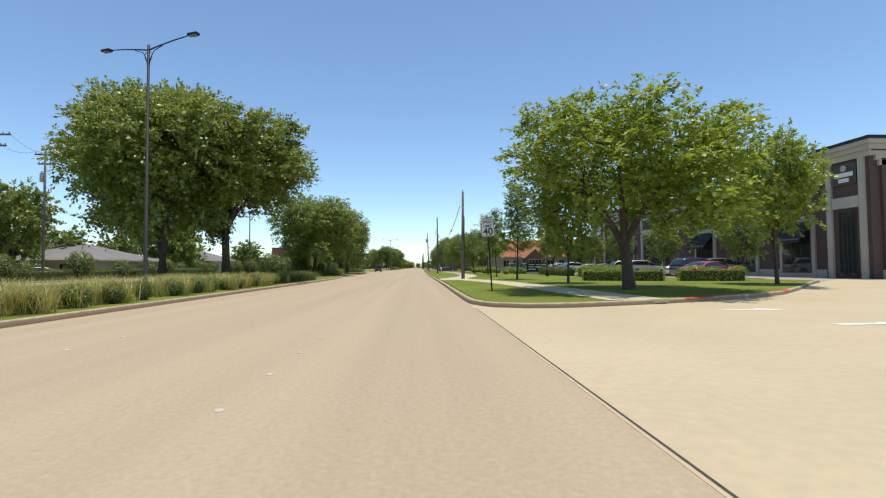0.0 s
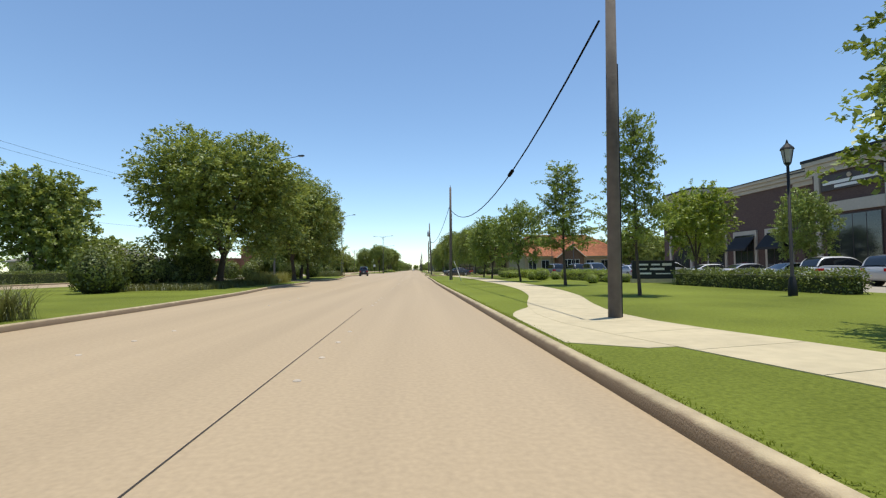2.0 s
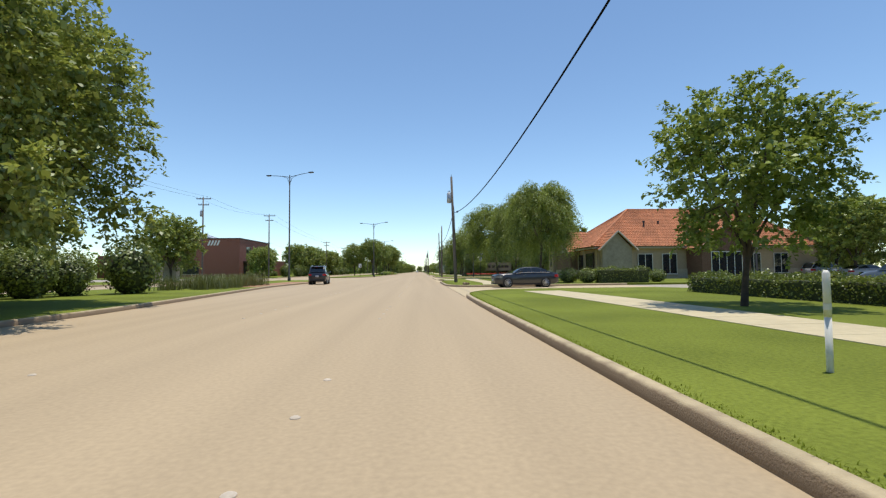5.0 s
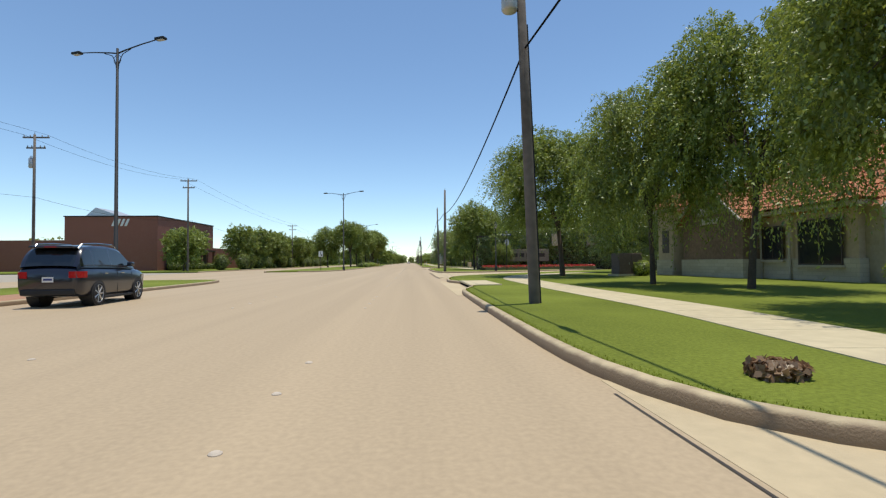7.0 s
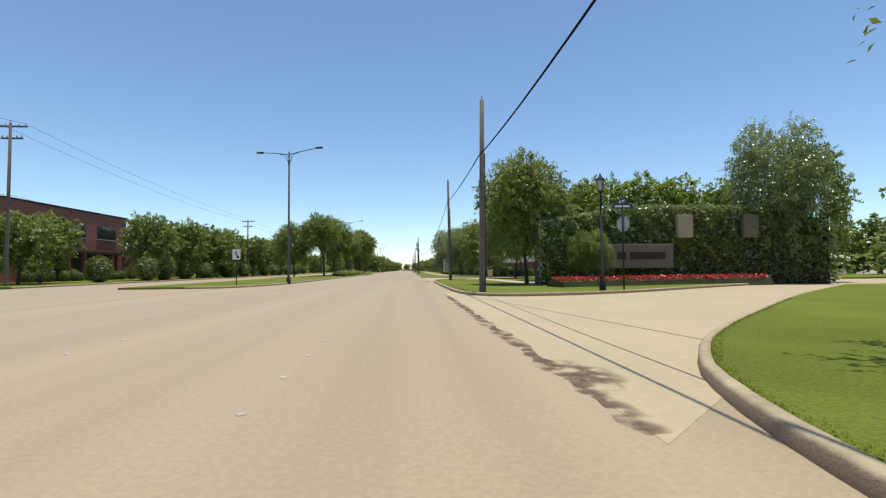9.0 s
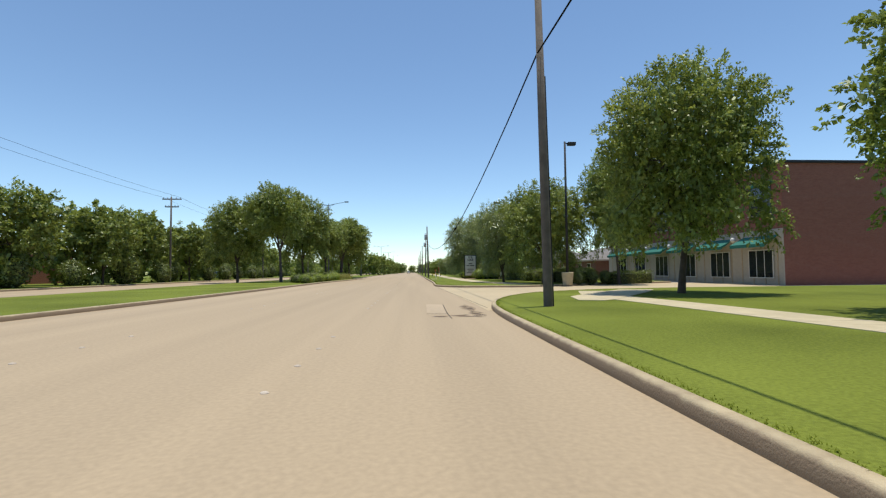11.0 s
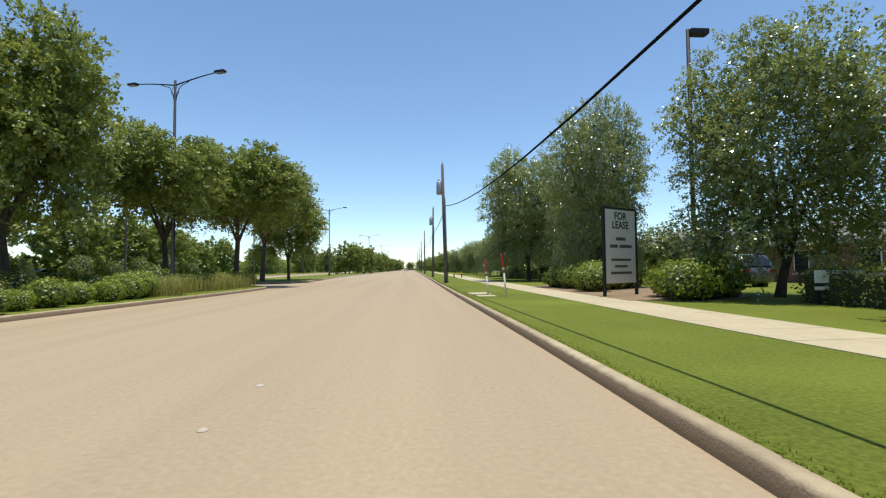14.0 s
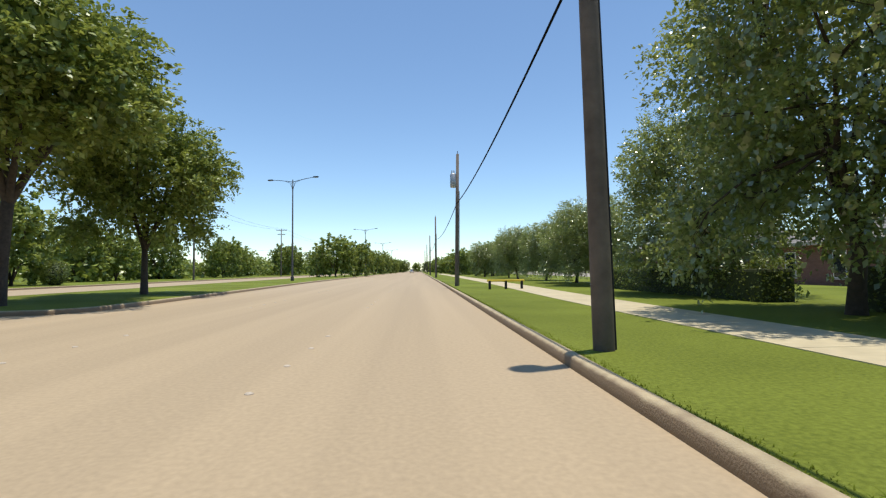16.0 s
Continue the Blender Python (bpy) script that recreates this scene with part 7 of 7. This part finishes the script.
for k, (x, y0, y1, w, h, lf) in enumerate(((17.0, 49, 60, 1.0, .95, M_BRIGHT), (16.6, 62, 74, 1.0, .85, M_SHRUB), (15.0, 80.5, 92, 1.1, .8, M_BRIGHT), (13.3, 94, 104, 1.0, .8, M_BRIGHT), (13.0, 106, 117, 1.0, .8, M_SHRUB))):
    make_hedge("hedge", HEDGE_LABEL, 20 + k, y1 - y0, w, h, int(2600 * (y1 - y0) / 4), lf, (x, (y0 + y1) / 2, 0.12), 90)
for k, (x0, y0, x1, y1, w, h) in enumerate(((12.6, 46.8, 17.4, 44.2, 1.1, .8), (18.2, 43.8, 22.0, 42.6, 1.1, .85), (12.5, 243, 12.2, 256, 1.2, 1.0), (14.2, 231.6, 13.2, 242.4, 1.4, 1.15), (11.2, 283.5, 17.5, 282.4, 1.4, 1.25), (11.6, 287, 11.6, 299, 1.3, 1.2), (16.6, 233.0, 21.5, 235.6, 1.4, 0.9), (9.6, 270.5, 12.6, 276.0, 1.2, 1.1), (14.2, 133.4, 18.6, 133.6, 1.1, 1.2), (-40.5, 40, -40.5, 78, 1.2, 1.1), (-40.5, 82, -40.5, 108, 1.3, 1.2))):
    L = math.dist((x0, y0), (x1, y1))
    make_hedge("hedge", "clipped yellow-green hedge on the corner lawn" if k < 2 else "clipped dark green hedge beside the lawn", 40 + k, L, w, h, int(2200 * L / 4), M_BRIGHT if k < 2 else M_SHRUB, ((x0 + x1) / 2, (y0 + y1) / 2, 0.12), math.degrees(math.atan2(y1 - y0, x1 - x0)))
# ivy-grown entrance wall with a stone name panel
iv = thing("ivy_wall", "curved entrance wall grown over with dark ivy", "garden wall")
wl = smooth_line([(8.4, 190.2), (10.5, 191.4), (13.5, 192.2), (18, 192.6), (23, 192.6), (27.5, 191.6), (29, 190.6)], 0.5)
bm = bmesh.new()
sweep(bm, wl, [(0.3, -0.2), (0.3, 4.6), (-0.3, 4.6), (-0.3, -0.2)])
part("wall", bm, M_DBRICK, iv)
rng = np.random.default_rng(5)
wp = np.array(wl); k = rng.integers(0, len(wp) - 1, 26000); s = rng.uniform(0, 1, (26000, 1))
p = wp[k] * (1 - s) + wp[k + 1] * s
u = (p[:, 0] - 8.4) / 20.6
topz = 4.4 + 1.3 * np.clip(u * 3, 0, 1) - 1.6 * np.clip((u - 0.85) * 6, 0, 1)
z = topz * rng.uniform(0.0, 1.0, 26000) ** 0.7
y = p[:, 1] - 0.42 - 0.3 * rng.uniform(0, 1, 26000) * (0.5 + np.sin(p[:, 0] * 2.1 + z * 1.7) ** 2)
hole = ((p[:, 0] > 12.4) & (p[:, 0] < 18.3) & (z > 1.2) & (z < 2.9)) | ((p[:, 0] > 18.7) & (p[:, 0] < 19.9) & (z > 3.4) & (z < 4.9))
pts = np.column_stack([p[:, 0] + rng.normal(scale=.1, size=26000), np.where(z > topz * .97, p[:, 1] + rng.uniform(-.5, .5, 26000), y), z])[~hole]
v, q = leaf_quads(pts, 0.2, rng, droop=.3, flat=.8, aspect=.8)
part_me("ivy", mesh_np("ivy", v, q, M_LIVE), iv)
bm = bmesh.new()
box(bm, 12.5, 18.2, 191.2, 191.5, 1.2, 2.85, 0.04)
M_AGED = mat("aged_stone", (0.24, 0.19, 0.14), 0.9, vary=0.3, scale=6)
pn = part("name_panel", bm, M_AGED, iv, "tan stone name panel")
for x0, x1 in ((12.9, 13.9), (14.2, 14.8), (15.1, 17.6)):
    bm = bmesh.new()
    box(bm, x0, x1, 191.17, 191.2, 1.8, 2.3)
    part("text_bar", bm, M_DKFRAME, pn)
for x0 in (18.75, 23.6):
    bm = bmesh.new()
    box(bm, x0, x0 + 1.1, 191.5, 191.85, 3.3, 4.9, 0.03)
    part("niche_panel", bm, M_TAN if x0 < 20 else M_AGED, iv)
# raised bed of red flowers
bed = thing("flower_bed", "raised bed of red flowers before the ivy wall", "flower bed")
bm = bmesh.new()
sweep(bm, smooth_line([(8.6, 187.2), (12, 188.2), (16, 189.2), (21.0, 190.2), (24.0, 190.4)], 0.8), [(0.9, 0.0), (0.75, 0.45), (0.0, 0.62), (-0.8, 0.45), (-0.95, 0.0)])
part("soil", bm, M_INNER, bed)
n = 5200
s = rng.uniform(0, 1, n)
fx = 8.6 + 15.4 * s
fy = np.interp(fx, (8.6, 12, 16, 21, 24), (187.2, 188.2, 189.2, 190.2, 190.4)) + rng.uniform(-.75, .75, n)
v, q = leaf_quads(np.column_stack([fx, fy, 0.45 + 0.25 * rng.uniform(0, 1, n)]), 0.12, rng, flat=1.0, aspect=.9)
part_me("blossom", mesh_np("blossom", v, q, M_RED), bed, "red blossoms")
v, q = leaf_quads(np.column_stack([fx, fy + .1, 0.35 + 0.25 * rng.uniform(0, 1, n)]), 0.14, rng, flat=1.0, aspect=.7)
part_me("foliage", mesh_np("flower_foliage", v, q, M_SHRUB), bed)
# brown withered clump at the driveway corner
M_DEAD = leaf_mat("withered_leaves", (0.16, 0.095, 0.05), (0.30, 0.19, 0.10), 0.3)
dead = make_shrub("withered_plant", "brown withered plant clump at the kerb corner", 15, 0.27, 0.22, 0.085, 700, 0.085, M_DEAD, "plant")
dead.matrix_basis = pose(3.2, 132.4, 0.13)
# grass fringe growing over the back of the kerbs
parts = []
for nm, (front, back) in BLOCKS.items():
    line = smooth_line(front)
    no = np.array(offsets(line)); L = np.array(line)
    for k in range(len(L) - 1):
        if 0 < L[k, 1] < 320 and L[k, 0] < 12:
            n = int(np.linalg.norm(L[k + 1] - L[k]) * 100)
            u = rg.uniform(0, 1, (n, 1))
            q = L[k] + (L[k + 1] - L[k]) * u + no[k] * (0.16 + np.abs(rg.normal(scale=0.07, size=(n, 1))))
            parts.append(np.column_stack([q, np.full(n, 0.138)]))
P = np.vstack(parts)
blades("lawn_grass", P, 0.03, 0.010, 1.3, 9, M_BLADE, "short grass fringe along the kerb", "grass")
